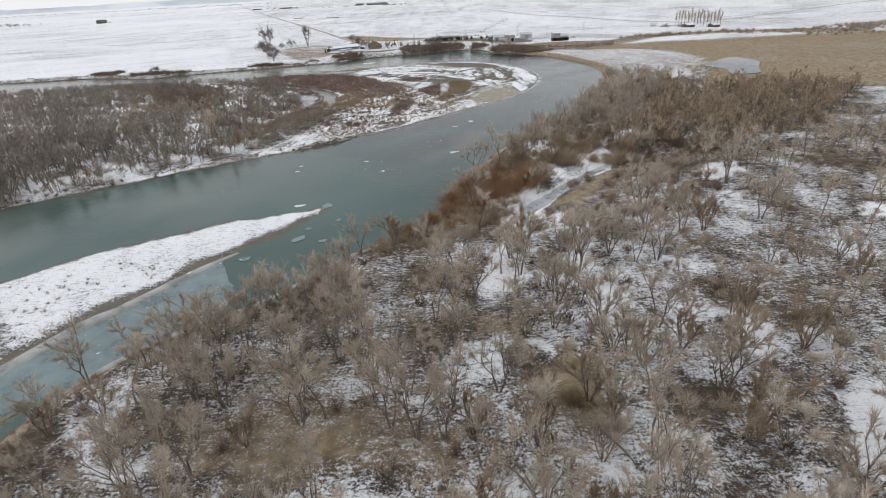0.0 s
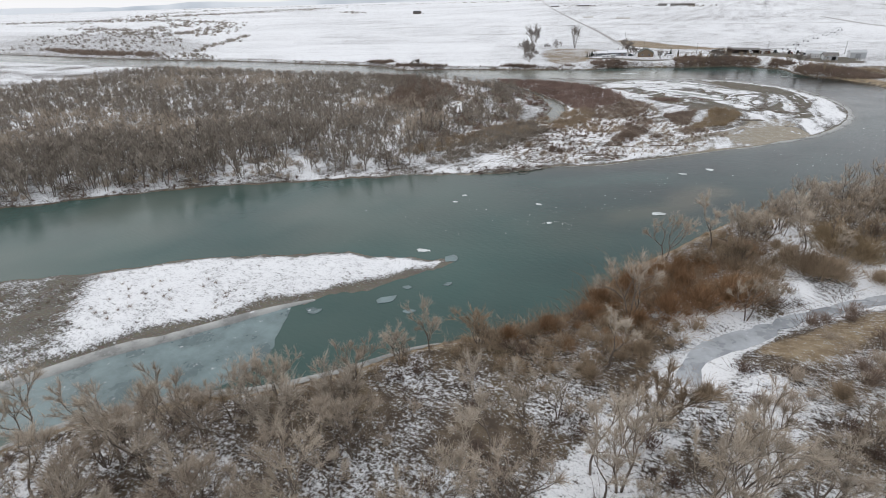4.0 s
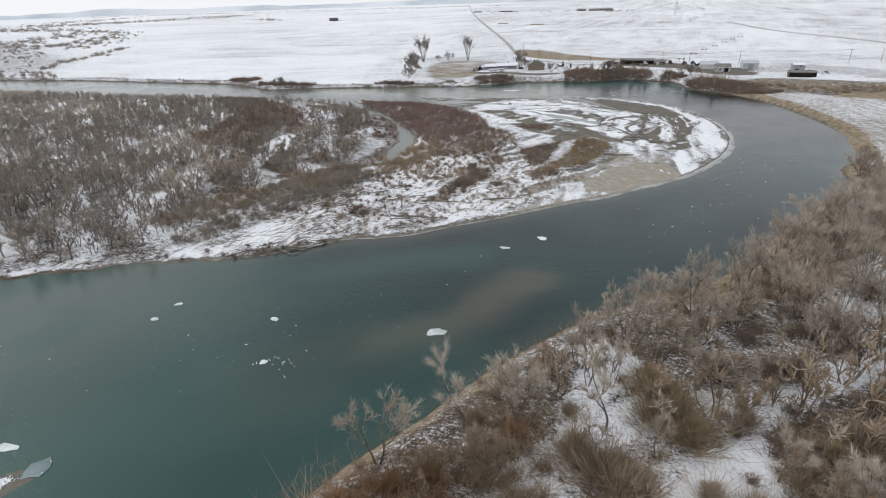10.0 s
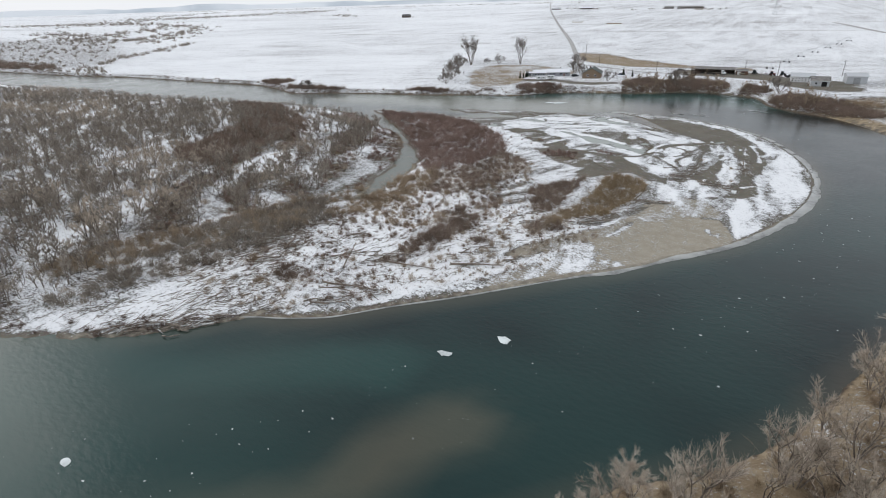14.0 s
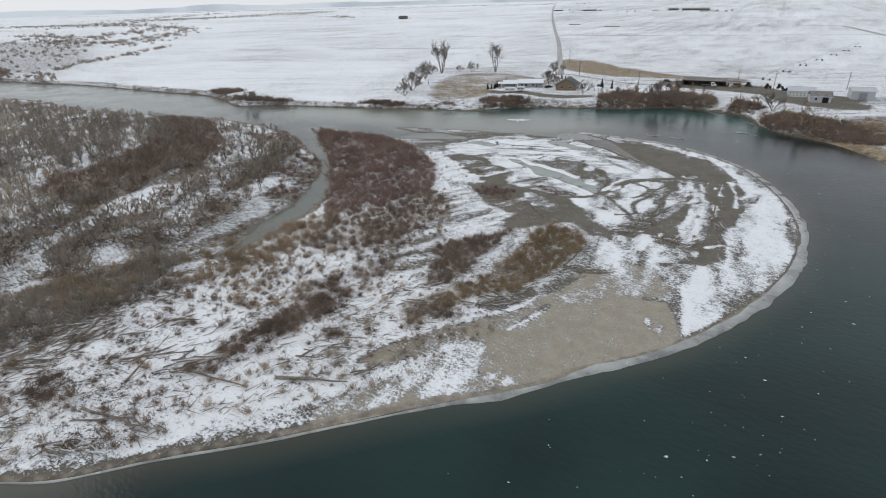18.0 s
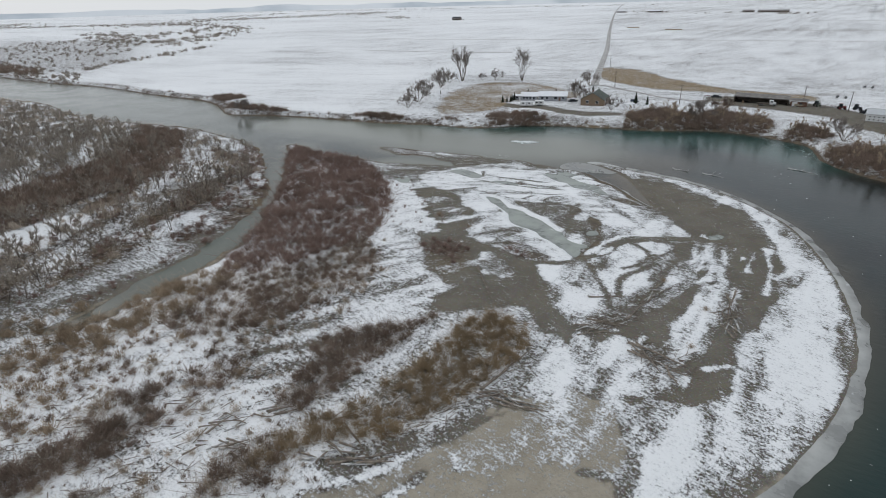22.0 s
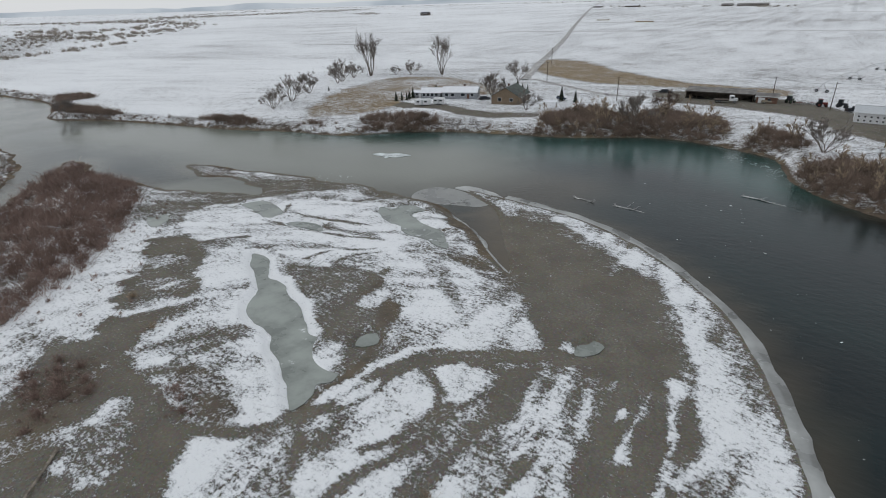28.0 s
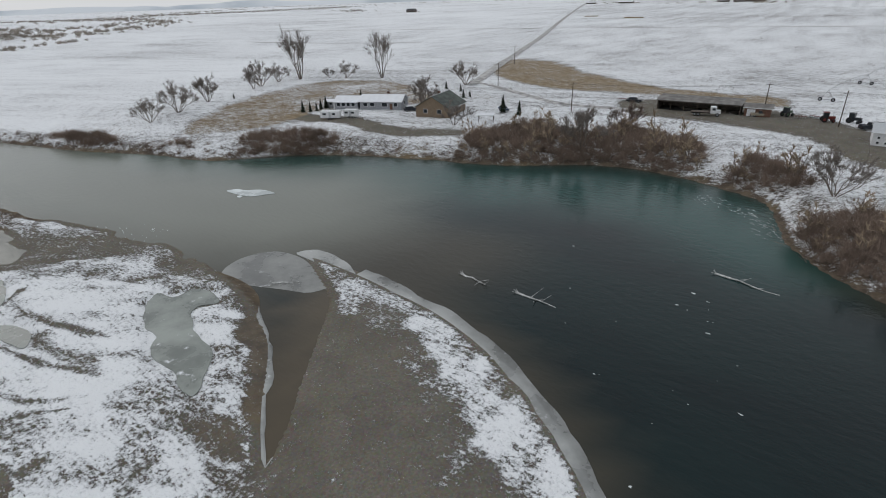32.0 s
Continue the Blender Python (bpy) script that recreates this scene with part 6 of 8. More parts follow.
stuff("red_willow_sprouts", "thin red-brown willow sprouts filling the thicket", "shrubs", SPROUT, [TWIG_RED], scatter(rng, RED_WILLOW, 1.9, 0.8, 0.8, 0.2, 93), 0.9, 1.6)
OPEN_BAR = [(-66, 226), (-40, 224), (-26, 228), (-6, 246), (12, 268), (20, 290), (10, 300), (-2, 306), (-14, 330), (-28, 356), (-34, 350), (-34, 330), (-40, 306), (-44, 284), (-56, 258)]
bar_spots = scatter(rng, OPEN_BAR, 2.7, 0.62, 1.2, 0.6, 18)
stuff("bar_willows", "low grey-brown leafless willows scattered over the snow of the bar", "shrubs", SHRUB_FAR, [TWIG_FAWN], bar_spots[lumps(bar_spots[:, 0], bar_spots[:, 1], 30, 94) < 0.55], 0.34, 0.75)
stuff("brown_bar_willows", "low red-brown leafless willows scattered over the snow of the bar", "shrubs", SHRUB_FAR, [TWIG_UMBER], bar_spots[lumps(bar_spots[:, 0], bar_spots[:, 1], 30, 94) >= 0.55], 0.34, 0.8)
stuff("willow_tufts", "small brown willow tufts dotted over the snow of the bar", "shrubs", TUFT, [TWIG_UMBER], scatter(rng, OPEN_BAR, 1.7, 0.66, 1.2, 0.5, 95), 0.5, 1.3)
stuff("red_tufts", "scattered red willow sprouts on the snow beside the thicket", "shrubs", TUFT, [TWIG_RED], scatter(rng, [(-90, 396), (-58, 378), (-34, 358), (-22, 372), (-36, 380), (-60, 398), (-78, 408)], 2.4, 0.4, 1, 0.6, 19), 0.6, 1.3)
for i, (x, y, s) in enumerate(((-42, 269.5, 0.9), (-27, 250.5, 0.7), (-15, 254, 0.5), (-12, 300, 0.8), (-20, 312, 0.8), (-30, 300, 0.9), (-3, 280, 0.85), (-1, 278, 0.7), (-24, 241.5, 0.45), (-18, 246.5, 0.55), (-34, 248, 0.5), (-48, 240, 1.0), (-40, 234, 0.9), (-24, 326, 0.8), (-18, 340, 0.7), (-28, 374, 0.6), (-16, 371, 0.5), (44, 364, 0.45), (34, 371, 0.45), (45, 350, 0.4))):
    k = 3 + i % 2
    stand(("barshrub", k), lambda: shrub_model(SHRUB_MID[k], TWIG_BROWN, "willow_shrub", "grey-brown leafless willow shrub on the snowy bar"), x, y, s, i * 2.1, "willow shrubs on the bar")

for i, (x, y, s) in enumerate(((2, 365, 0.5), (0, 365.5, 0.6), (4, 364, 0.45), (-14, 358, 0.7), (-17, 359, 0.6), (-19, 356, 0.7), (-15, 361, 0.6), (-10, 357, 0.7), (-13, 355, 0.6), (-8, 359, 0.55), (-11, 360, 0.6), (-9, 354, 0.6), (-19, 360, 0.6), (-7, 352, 0.5), (-16, 356, 0.6), (-12, 357, 0.7))):
    k = i % 3
    stand(("redshrub", k), lambda: shrub_model(SHRUB_MID[k], TWIG_RED, "red_willow", "small red-brown leafless willow on the gravel bar"), x, y, s, i * 1.3, "red willows on the bar")

stuff("red_sprouts", "patches of short red-brown willow sprouts on the gravel", "shrubs", TUFT, [TWIG_RED], np.concatenate([scatter(rng, p, 0.9, 0.7, 1, 0.4, 81) for p in ([(-21, 356), (-16, 362), (-8, 360), (-6, 352), (-14, 353)], [(-3, 366), (3, 367), (7, 363), (2, 362)])]), 0.5, 1.1)

# island brush
stuff("island_brush", "low brown brush on the snowy island", "shrubs", TUFT, [TWIG_UMBER], np.concatenate([scatter(rng, [(-104, 98), (-70, 112), (-60, 106), (-84, 82), (-100, 84)], 2.6, 0.5, 1, 0.5, 20), scatter(rng, [(-165, 60), (-104, 98), (-84, 82), (-110, 44), (-150, 36)], 4, 0.3, 1, 0.6, 22)]))

# far bank: brush, hedges, far plain
BANK_BRUSH = ([(-24, 503), (-30, 526), (-22, 546), (-1, 538), (2, 552), (26, 544), (31, 528), (14, 522)], [(36, 520), (39, 536), (50, 532), (53, 520)], [(51, 494), (54, 506), (64, 508), (86, 496), (70, 484)],
              [(-279, 456), (-276, 468), (-255, 466), (-258, 450)], [(-245, 446), (-222, 450), (-191, 452), (-200, 446), (-226, 438)], [(-152, 462), (-141, 472), (-124, 470), (-130, 463)], [(-106, 475), (-104, 480), (-98, 480), (-96, 476)], [(51, 500), (53, 492), (60, 487), (74, 479), (92, 466), (102, 476), (82, 492), (60, 504)])
stuff("bank_thicket", "dense dark grey-brown thicket on the far bank below the house", "shrubs", SHRUB_MID, [TWIG_UMBER], scatter(rng, [(-81, 482), (-88, 489), (-77, 500), (-65, 505), (-60, 500), (-67, 491)], 2.0, 0.95, 0.3, 0.05, 23), 0.8, 1.35)
for pts in BANK_BRUSH:
    stuff("bank_brush", "dark red-brown leafless brush on the far bank", "shrubs", SHRUB_MID, [TWIG_UMBER], scatter(rng, pts, 1.75, 0.92, 0.5, 0.2, 23), 0.55, 1.25)
stuff("bank_saplings", "thin leafless saplings along the far bank", "trees", BUSHY_FAR, [BARK, TWIG_BROWN], np.concatenate([scatter(rng, p, 5, 0.7, 1, 0.2, 24) for p in BANK_BRUSH[:3]]), 0.55, 1.15)
EDGE = np.array([(x, y + 2.2) for x, y in OUTER_DOWN[13:36]], float)
edge_line = spline(EDGE, 2.0, False)
pick = np.repeat(edge_line, 2, 0)
pick = pick[rng.rand(len(pick)) < 0.62]
pick = pick + rng.normal(size=pick.shape) * np.array([1.5, 2.0])
stuff("bank_tufts", "low dry brush along the top of the far bank", "shrubs", SHRUB_FAR, [TWIG_UMBER], pick[at(shore, pick[:, 0], pick[:, 1]) > 0.4], 0.22, 0.7)
stuff("far_hedge", "dark leafless hedge on the far river bank", "shrubs", SHRUB_FAR, [TWIG_UMBER], scatter(rng, [(-813, 458), (-692, 452), (-605, 460), (-530, 440), (-599, 430), (-686, 426)], 5, 0.85, 1, 0.2, 63), 1.2, 2.2)
stuff("willow_hedge", "long brown leafless willow hedge beside the field", "shrubs", SHRUB_FAR, [TWIG_BROWN], scatter(rng, [(80, 490), (106, 484), (128, 476), (154, 481), (160, 500), (150, 492), (128, 488), (106, 494), (84, 500)], 2.6, 0.85, 1, 0.2, 25), 0.7, 1.1)
stuff("meadow_brush", "brown leafless brush along the far side of the meadow", "shrubs", SHRUB_FAR, [TWIG_BROWN], scatter(rng, [(160, 505), (235, 524), (285, 506), (330, 480), (400, 470), (480, 520), (440, 560), (330, 520), (280, 545), (200, 545)], 5, 0.7, 1, 0.5, 26), 0.8, 1.5)
stuff("pond_brush", "grey leafless brush round the meadow pond", "shrubs", SHRUB_FAR, [TWIG_GREY], scatter(rng, [(166, 312), (150, 316), (156, 346), (172, 352), (170, 330)], 4, 0.6, 1, 0.3, 27), 0.8, 1.2)
MARSH = [(-1113, 622), (-1017, 732), (-733, 617), (-540, 470), (-553, 440), (-872, 430)]
brush_far = [(bush(rng, 4.5, 8, 50, 0.3),) for _ in range(4)]
stuff("marsh_brush", "grey-brown brush scattered over the snowy marsh", "shrubs", brush_far, [TWIG_WOOD], np.concatenate([scatter(rng, MARSH, 9, 0.55, 1, 0.9, 28), scatter(rng, [(-700, 432), (-420, 428), (-500, 462), (-720, 470)], 6, 0.7, 1, 0.5, 30)]), 0.45, 1.1)


def belt(pts, count, spread):
    line = spline(pts, 10.0, False)
    return line[rng.randint(len(line), size=count)] + rng.normal(size=(count, 2)) * spread


clump_far = [(bush(rng, 6.5, 17, 44, 0.5),) for _ in range(4)]
stuff("far_tree_belts", "dark bare tree belts on the distant snowy plain", "trees", clump_far, [TWIG_WOOD], np.concatenate([
    belt([(-2760, 1085), (-2172, 900), (-1900, 1100), (-1480, 1165)], 420, 45), belt([(-2600, 2280), (-1934, 1500), (-1780, 1782)], 280, 60), belt([(-900, 825), (-840, 712), (-812, 773)], 60, 14), belt([(-1903, 2356), (-1880, 2000), (-1880, 1700), (-1860, 1366), (-1755, 1184), (-1585, 1066)], 420, 70), belt([(-1850, 2316), (-1672, 1917)], 60, 30), belt([(-1255, 1091), (-1187, 979), (-1113, 888), (-1003, 776)], 110, 26), belt([(-1141, 724), (-968, 693), (-737, 691)], 70, 16),
    belt([(-1352, 817), (-944, 734)], 90, 18), belt([(-1483, 1165), (-1060, 1000), (-880, 800)], 120, 18), belt([(-1331, 1758), (-1256, 1721), (-1122, 1597)], 40, 22), belt([(-3300, 2600), (-2000, 3000), (-900, 3300)], 260, 70),
    belt([(-512, 452), (-582, 563), (-663, 683)], 40, 5), belt([(-800, 3400), (600, 3600), (1800, 3000)], 90, 60), belt([(-851, 1513), (-846, 1518)], 4, 5)]), 0.5, 1.15)
GROVES = ((-527, 2031, 8), (-454, 2016, 6), (-321, 1889, 3), (-273, 1981, 5), (-133, 1861, 9), (-110, 1880, 6), (250, 610, 5), (420, 520, 14), (380, 500, 8))
stuff("far_groves", "small groves of bare trees round distant farms", "trees", clump_far, [TWIG_WOOD], np.concatenate([np.array([[x, y]]) + rng.normal(size=(n, 2)) * (9 if y < 1000 else 22) for x, y, n in GROVES]), 0.7, 1.2)

# trees by the farm
BIG = [fan_tree(rng, 21, 8, 0.40, 5, 6, 0.026, 6, 0.06, 0.31, 0.10, 0.06, (0.15, 0.45)), fan_tree(rng, 21, 6, 0.34, 5, 6, 0.026, 6, 0.06, 0.32, 0.10, 0.06, (0.15, 0.42))]
ROUND = [fan_tree(rng, 12.5, 7, 0.9, 5, 8, 0.022, 4, 0.12, 0.30, 0.10, 0.08, (0.2, 0.6)) for _ in range(3)]
for k, (x, y, s, label) in enumerate(((-165, 577, 1.05, "huge bare cottonwood with many upright stems beside the snowfield"), (-130, 598, 1.0, "tall bare cottonwood with forked stems behind the house"))):
    ob = tree_model(BIG[k], TWIG_ASH, "cottonwood_tree", label, "tree")
    ob.matrix_basis = pose(x, y, height(x, y), 0, 0, 40 * k) @ Matrix.Diagonal((s, s, s, 1))
for i, (x, y, s) in enumerate(((-137, 487, 0.8), (-140, 499, 1.05), (-148, 516, 1.0), (-164, 553, 1.1), (-168, 566, 0.8), (-160, 546, 0.8), (-154, 586, 0.5), (-146, 590, 0.75), (-70, 553, 1.0), (-80, 596, 0.95), (-41, 531, 0.7), (1, 528, 1.15), (56, 516, 0.9), (-64, 548, 0.7), (-216, 437, 0.85))):
    k = i % 3
    stand(("round", k), lambda: tree_model(ROUND[k], TWIG_ASH, "bare_tree", "round-crowned leafless tree on the farm's river bank", "tree"), x, y, s, i * 1.9, "bare trees round the farm")
stand(("round", "dark"), lambda: tree_model(ROUND[0], TWIG_DARK, "bare_tree", "dense dark leafless tree beside the farmyard", "tree"), 6, 546, 0.8, 1.0, "")
for i in range(15):
    u = i / 14
    stand(("poplar", i % 2), lambda: tree_model(bare_tree(rng, 18, 2.0, 14, 320, 0.06, 4, lean=0.02, low=0.25), TWIG_GREY, "poplar_tree", "slender leafless poplar in a row", "tree"), 266 + 26 * u, 622 - 46 * u, 0.9 + 0.2 * (i * 0.37 % 1), i, "row of poplars")


def conifer():
    r = np.random.RandomState(4)
    root = tagged(new("conifer_tree"), "small dark green pointed conifer by the farm", "tree")
    trunk = new("trunk", tri_mesh("trunk", [limb((0, 0, -0.2), (0, 0, 4.4), 0.12, 0.03, 6)], [BARK]))
    n = 420
    z = r.uniform(0.25, 4.5, n)
    a, rad = r.uniform(0, 6.28, n), (4.7 - z) * 0.24
    base = np.stack([np.cos(a) * rad * 0.15, np.sin(a) * rad * 0.15, z], 1)
    way = np.stack([np.cos(a), np.sin(a), r.uniform(-0.35, 0.2, n)], 1)
    crown = new("crown", tri_mesh("crown", [sprays(r, base, way, rad * r.uniform(0.7, 1.1, n), np.full(n, 0.12))], [NEEDLES]))
    trunk.parent = crown.parent = root
    return root


for i, (x, y, s) in enumerate(((-98, 521, 0.95), (-96.5, 523, 0.8), (-95.5, 525, 0.75), (-96, 527.5, 0.9), (-96, 530, 1.05), (-36, 552, 1.35), (-30, 552, 1.1), (-81, 583, 0.8), (-71, 579, 0.7), (-63, 569, 0.8), (-62, 572, 0.6), (-99, 551, 0.7), (-144, 525, 0.5))):
    stand("conifer", conifer, x, y, s, i * 1.1, "conifers round the farm")


# ---------------------------------------------------------------- helpers for built things
def part(name, bm, material, parent, label=""):
    me = bpy.data.meshes.new(name)
    bm.to_mesh(me)
    bm.free()
    me.materials.append(material)
    ob = new(name, me)
    ob.parent = parent
    if label:
        ob["label"] = label
    return ob


def box(x, y, z, sx, sy, sz, bevel=0.0, bm=None, turn=None):
    """A block whose base's middle is at (x, y, z)."""
    bm = bm or bmesh.new()
    m = Matrix.Translation((x, y, z + sz / 2)) @ (turn or Matrix()) @ Matrix.Diagonal((sx, sy, sz, 1))
    v = bmesh.ops.create_cube(bm, size=1, matrix=m)["verts"]
    if bevel:
        bmesh.ops.bevel(bm, geom=list({e for w in v for e in w.link_edges}), offset=bevel, segments=2, affect="EDGES", profile=0.6)
    return bm


def rod(a, b, r, r2=None, sides=10, bm=None):
    bm = bm or bmesh.new()
    a, b = Vector(a), Vector(b)
    q = (b - a).to_track_quat("Z", "Y").to_matrix().to_4x4()
    bmesh.ops.create_cone(bm, cap_ends=True, segments=sides, radius1=r, radius2=r if r2 is None else r2, depth=(b - a).length, matrix=Matrix.Translation((a + b) / 2) @ q)
    return bm


def prism(profile, x0, x1, bm=None):
    """A (y, z) profile drawn out along x."""
    bm = bm or bmesh.new()
    a, b = ([bm.verts.new((x, y, z)) for y, z in profile] for x in (x0, x1))
    n = len(profile)
    for i in range(n):
        bm.faces.new((a[i], a[(i + 1) % n], b[(i + 1) % n], b[i]))
    bm.faces.new(a[::-1])
    bm.faces.new(b)
    bmesh.ops.recalc_face_normals(bm, faces=bm.faces)
    return bm


def roof_slope(w, h0, h1, over, thick):
    """Profile of a gable roof's shell over walls w wide."""
    s = (h1 - h0) / (w / 2)
    y = w / 2 + over
    return [(-y, h0 - s * over), (0, h1), (y, h0 - s * over), (y, h0 - s * over + thick), (0, h1 + thick), (-y, h0 - s * over + thick)]


def set_down(ob, x, y, turn, z=None):
    ob.matrix_basis = pose(x, y, height(x, y) if z is None else z, 0, 0, turn)
    return ob


SIDING_GREY = plain("grey_siding", (0.30, 0.31, 0.33), 0.7)
SIDING_TAN = plain("tan_siding", (0.22, 0.165, 0.115), 0.8)
ROOF_SNOW = plain("snow_on_roof", SNOW, 0.9, 0, 0.05, 0.8)
ROOF_DARK = plain("dark_shingles", (0.07, 0.07, 0.075), 0.85)
ROOF_GREEN = plain("worn_green_roof", (0.085, 0.098, 0.088), 0.7, 0, 0.35, 0.6)
ROOF_GREY = plain("weathered_roof", (0.20, 0.19, 0.18), 0.8, 0, 0.3, 0.5)
WOOD_OLD = plain("weathered_boards", (0.12, 0.10, 0.085), 0.9, 0, 0.3)
WOOD_RED = plain("brown_boards", (0.16, 0.09, 0.065), 0.85, 0, 0.3)
# near-black colour that stands for the shade inside sheds and doorways
SHADE_IN = plain("interior_shade", (0.02, 0.02, 0.02), 0.9)
WHITE_PAINT = plain("white_paint", (0.72, 0.73, 0.74), 0.5, 0, 0.08)
METAL_PALE = plain("pale_metal_siding", (0.50, 0.52, 0.54), 0.45, 0.2, 0.1)
GLASS = plain("window_glass", (0.03, 0.035, 0.04), 0.08, 0, 0.1)
RUBBER = plain("tyre_rubber", (0.02, 0.02, 0.02), 0.9)
STEEL = plain("galvanised_steel", (0.35, 0.36, 0.37), 0.4, 0.7)
PAINT = {k: plain(k + "_paint", c, 0.3, 0, 0.08) for k, c in dict(dark=(0.025, 0.028, 0.035), white=(0.65, 0.66, 0.67), red=(0.16, 0.03, 0.025), blue=(0.05, 0.08, 0.14), tan=(0.30, 0.26, 0.20), green=(0.05, 0.09, 0.05), yellow=(0.42, 0.30, 0.05)).items()}
LAMP = plain("lamp_glass", (0.6, 0.6, 0.58), 0.15)
POLE_WOOD = plain("pole_wood", (0.09, 0.07, 0.055), 0.9)
LOG_WOOD = plain("driftwood", (0.24, 0.205, 0.17), 0.9, 0, 0.35, 2.0)
LOG_SNOW = plain("snow_dusted_wood", (0.52, 0.52, 0.51), 0.9, 0, 0.4, 1.5)
HAY = plain("hay", (0.33, 0.26, 0.14), 0.95, 0, 0.3, 2.0)


def window(parent, x, y, z, w, h, face):
    """A framed window on a wall; face is 'x' or 'y', the axis its outside looks along, with sign."""
    s = -1 if face[0] == "-" else 1
    f = (w + 0.16, 0.10, h + 0.16) if face[-1] == "y" else (0.10, w + 0.16, h + 0.16)
    g = (w, 0.08, h) if face[-1] == "y" else (0.08, w, h)
    frame_ob = part("window", box(x, y, z, *f), WHITE_PAINT, parent, "white-framed window")
    off = (0, s * 0.03, 0) if face[-1] == "y" else (s * 0.03, 0, 0)
    part("pane", box(x + off[0], y + off[1], z + 0.08, *g), GLASS, frame_ob)


def gable_house(name, label, length, width, eave, ridge, walls, roof, windows=(), doors=(), over=0.45, chimney=None, category="house"):
    root = tagged(new(name), label, category)
    part("wall", prism([(-width / 2, -0.6), (width / 2, -0.6), (width / 2, eave), (0, ridge - 0.05), (-width / 2, eave)], -length / 2, length / 2), walls, root)
    shell = part("roof", prism(roof_slope(width, eave, ridge, over, 0.16), -length / 2 - over, length / 2 + over), roof, root)
    part("ridge_cap", box(0, 0, ridge + 0.12, length + 2 * over, 0.3, 0.09, 0.02), STEEL, shell)
    for sgn in (-1, 1):
        part("fascia", box(0, sgn * (width / 2 + over + 0.03), eave - (ridge - eave) / (width / 2) * over - 0.06, length + 2 * over, 0.05, 0.2), WHITE_PAINT, shell)
    for x, y, z, w, h, face in windows:
        window(root, x, y, z, w, h, face)
    for x, y, w, h, face, mat in doors:
        d = (w, 0.1, h) if face[-1] == "y" else (0.1, w, h)
        ob = part("door", box(x, y, -0.1, *d), mat, root)
        part("door_handle", box(x + (0.35 * w if face[-1] == "y" else 0.07), y + (-0.07 if face[-1] == "y" else 0.35 * w), 0.95, 0.06, 0.06, 0.12), STEEL, ob)
    if chimney:
        x, y, z = chimney
        ob = part("chimney", box(x, y, z, 0.7, 0.7, 1.5, 0.03), WOOD_RED, root)
        part("cap", box(x, y, z + 1.5, 0.85, 0.85, 0.12), STEEL, ob)
    return root


# ---------------------------------------------------------------- the farm across the river
house = gable_house("farmhouse", "long low grey farmhouse with a snow-covered roof", 15, 8.5, 2.7, 4.4, SIDING_GREY, ROOF_SNOW,
                    [(-5.5, -4.25, 0.9, 1.4, 1.2, "-y"), (-3, -4.25, 0.9, 1.4, 1.2, "-y"), (1.5, -4.25, 0.9, 1.8, 1.2, "-y"), (5.5, -4.25, 0.9, 1.2, 1.2, "-y"), (7.5, 0, 1.0, 1.3, 1.2, "x"), (-7.5, 0, 1.0, 1.3, 1.2, "-x")],
                    [(3.8, -4.25, 1.0, 2.05, "-y", WOOD_RED)], chimney=(1.5, 1.2, 3.8))
set_down(house, -78, 541, 24)
wing = gable_house("house_wing", "low grey wing of the farmhouse with windows and a snowy roof", 8.5, 7.5, 2.5, 4.0, SIDING_GREY, ROOF_SNOW,
                   [(-2.8, -3.75, 0.9, 1.2, 1.2, "-y"), (-1.0, -3.75, 0.9, 1.2, 1.2, "-y"), (0.8, -3.75, 0.9, 1.2, 1.2, "-y"), (2.6, -3.75, 0.9, 1.2, 1.2, "-y")], [])
set_down(wing, -89.5, 535.5, 24)
lean = gable_house("garden_shed", "small grey shed with a flat snowy roof beside the house", 4.5, 4.5, 2.2, 2.7, SIDING_GREY, ROOF_SNOW, [(0, -2.25, 0.9, 1.0, 0.9, "-y")], [(1.4, -2.25, 0.9, 1.9, "-y", WHITE_PAINT)])
set_down(lean, -96, 533.5, 24)
cabin = gable_house("cabin", "tan cabin with a worn dark green roof near the river", 13, 12, 3.0, 6.4, SIDING_TAN, ROOF_GREEN,
                    [(-2.5, -6, 1.0, 1.1, 1.2, "-y"), (1.6, -6, 1.0, 1.1, 1.2, "-y"), (-6.5, -2.5, 1.1, 1.4, 1.2, "-x"), (-6.5, 2.5, 1.1, 1.4, 1.2, "-x"), (6.5, -1.5, 1.1, 1.2, 1.2, "x")], [(-0.4, -6, 1.0, 2.05, "-y", WOOD_OLD)], chimney=(3, 2.0, 5.2))
set_down(cabin, -54.5, 543, 100)
porch = tagged(new("porch_roof"), "low snowy lean-to roof on posts beside the cabin", "shelter")
part("roof", box(0, 0, 2.2, 5, 4, 0.15, 0.02), ROOF_SNOW, porch)
for sx in (-2.3, 2.3):
    for sy in (-1.8, 1.8):
        part("post", box(sx, sy, -0.2, 0.14, 0.14, 2.42), WOOD_OLD, porch)
set_down(porch, -35, 540, 28)


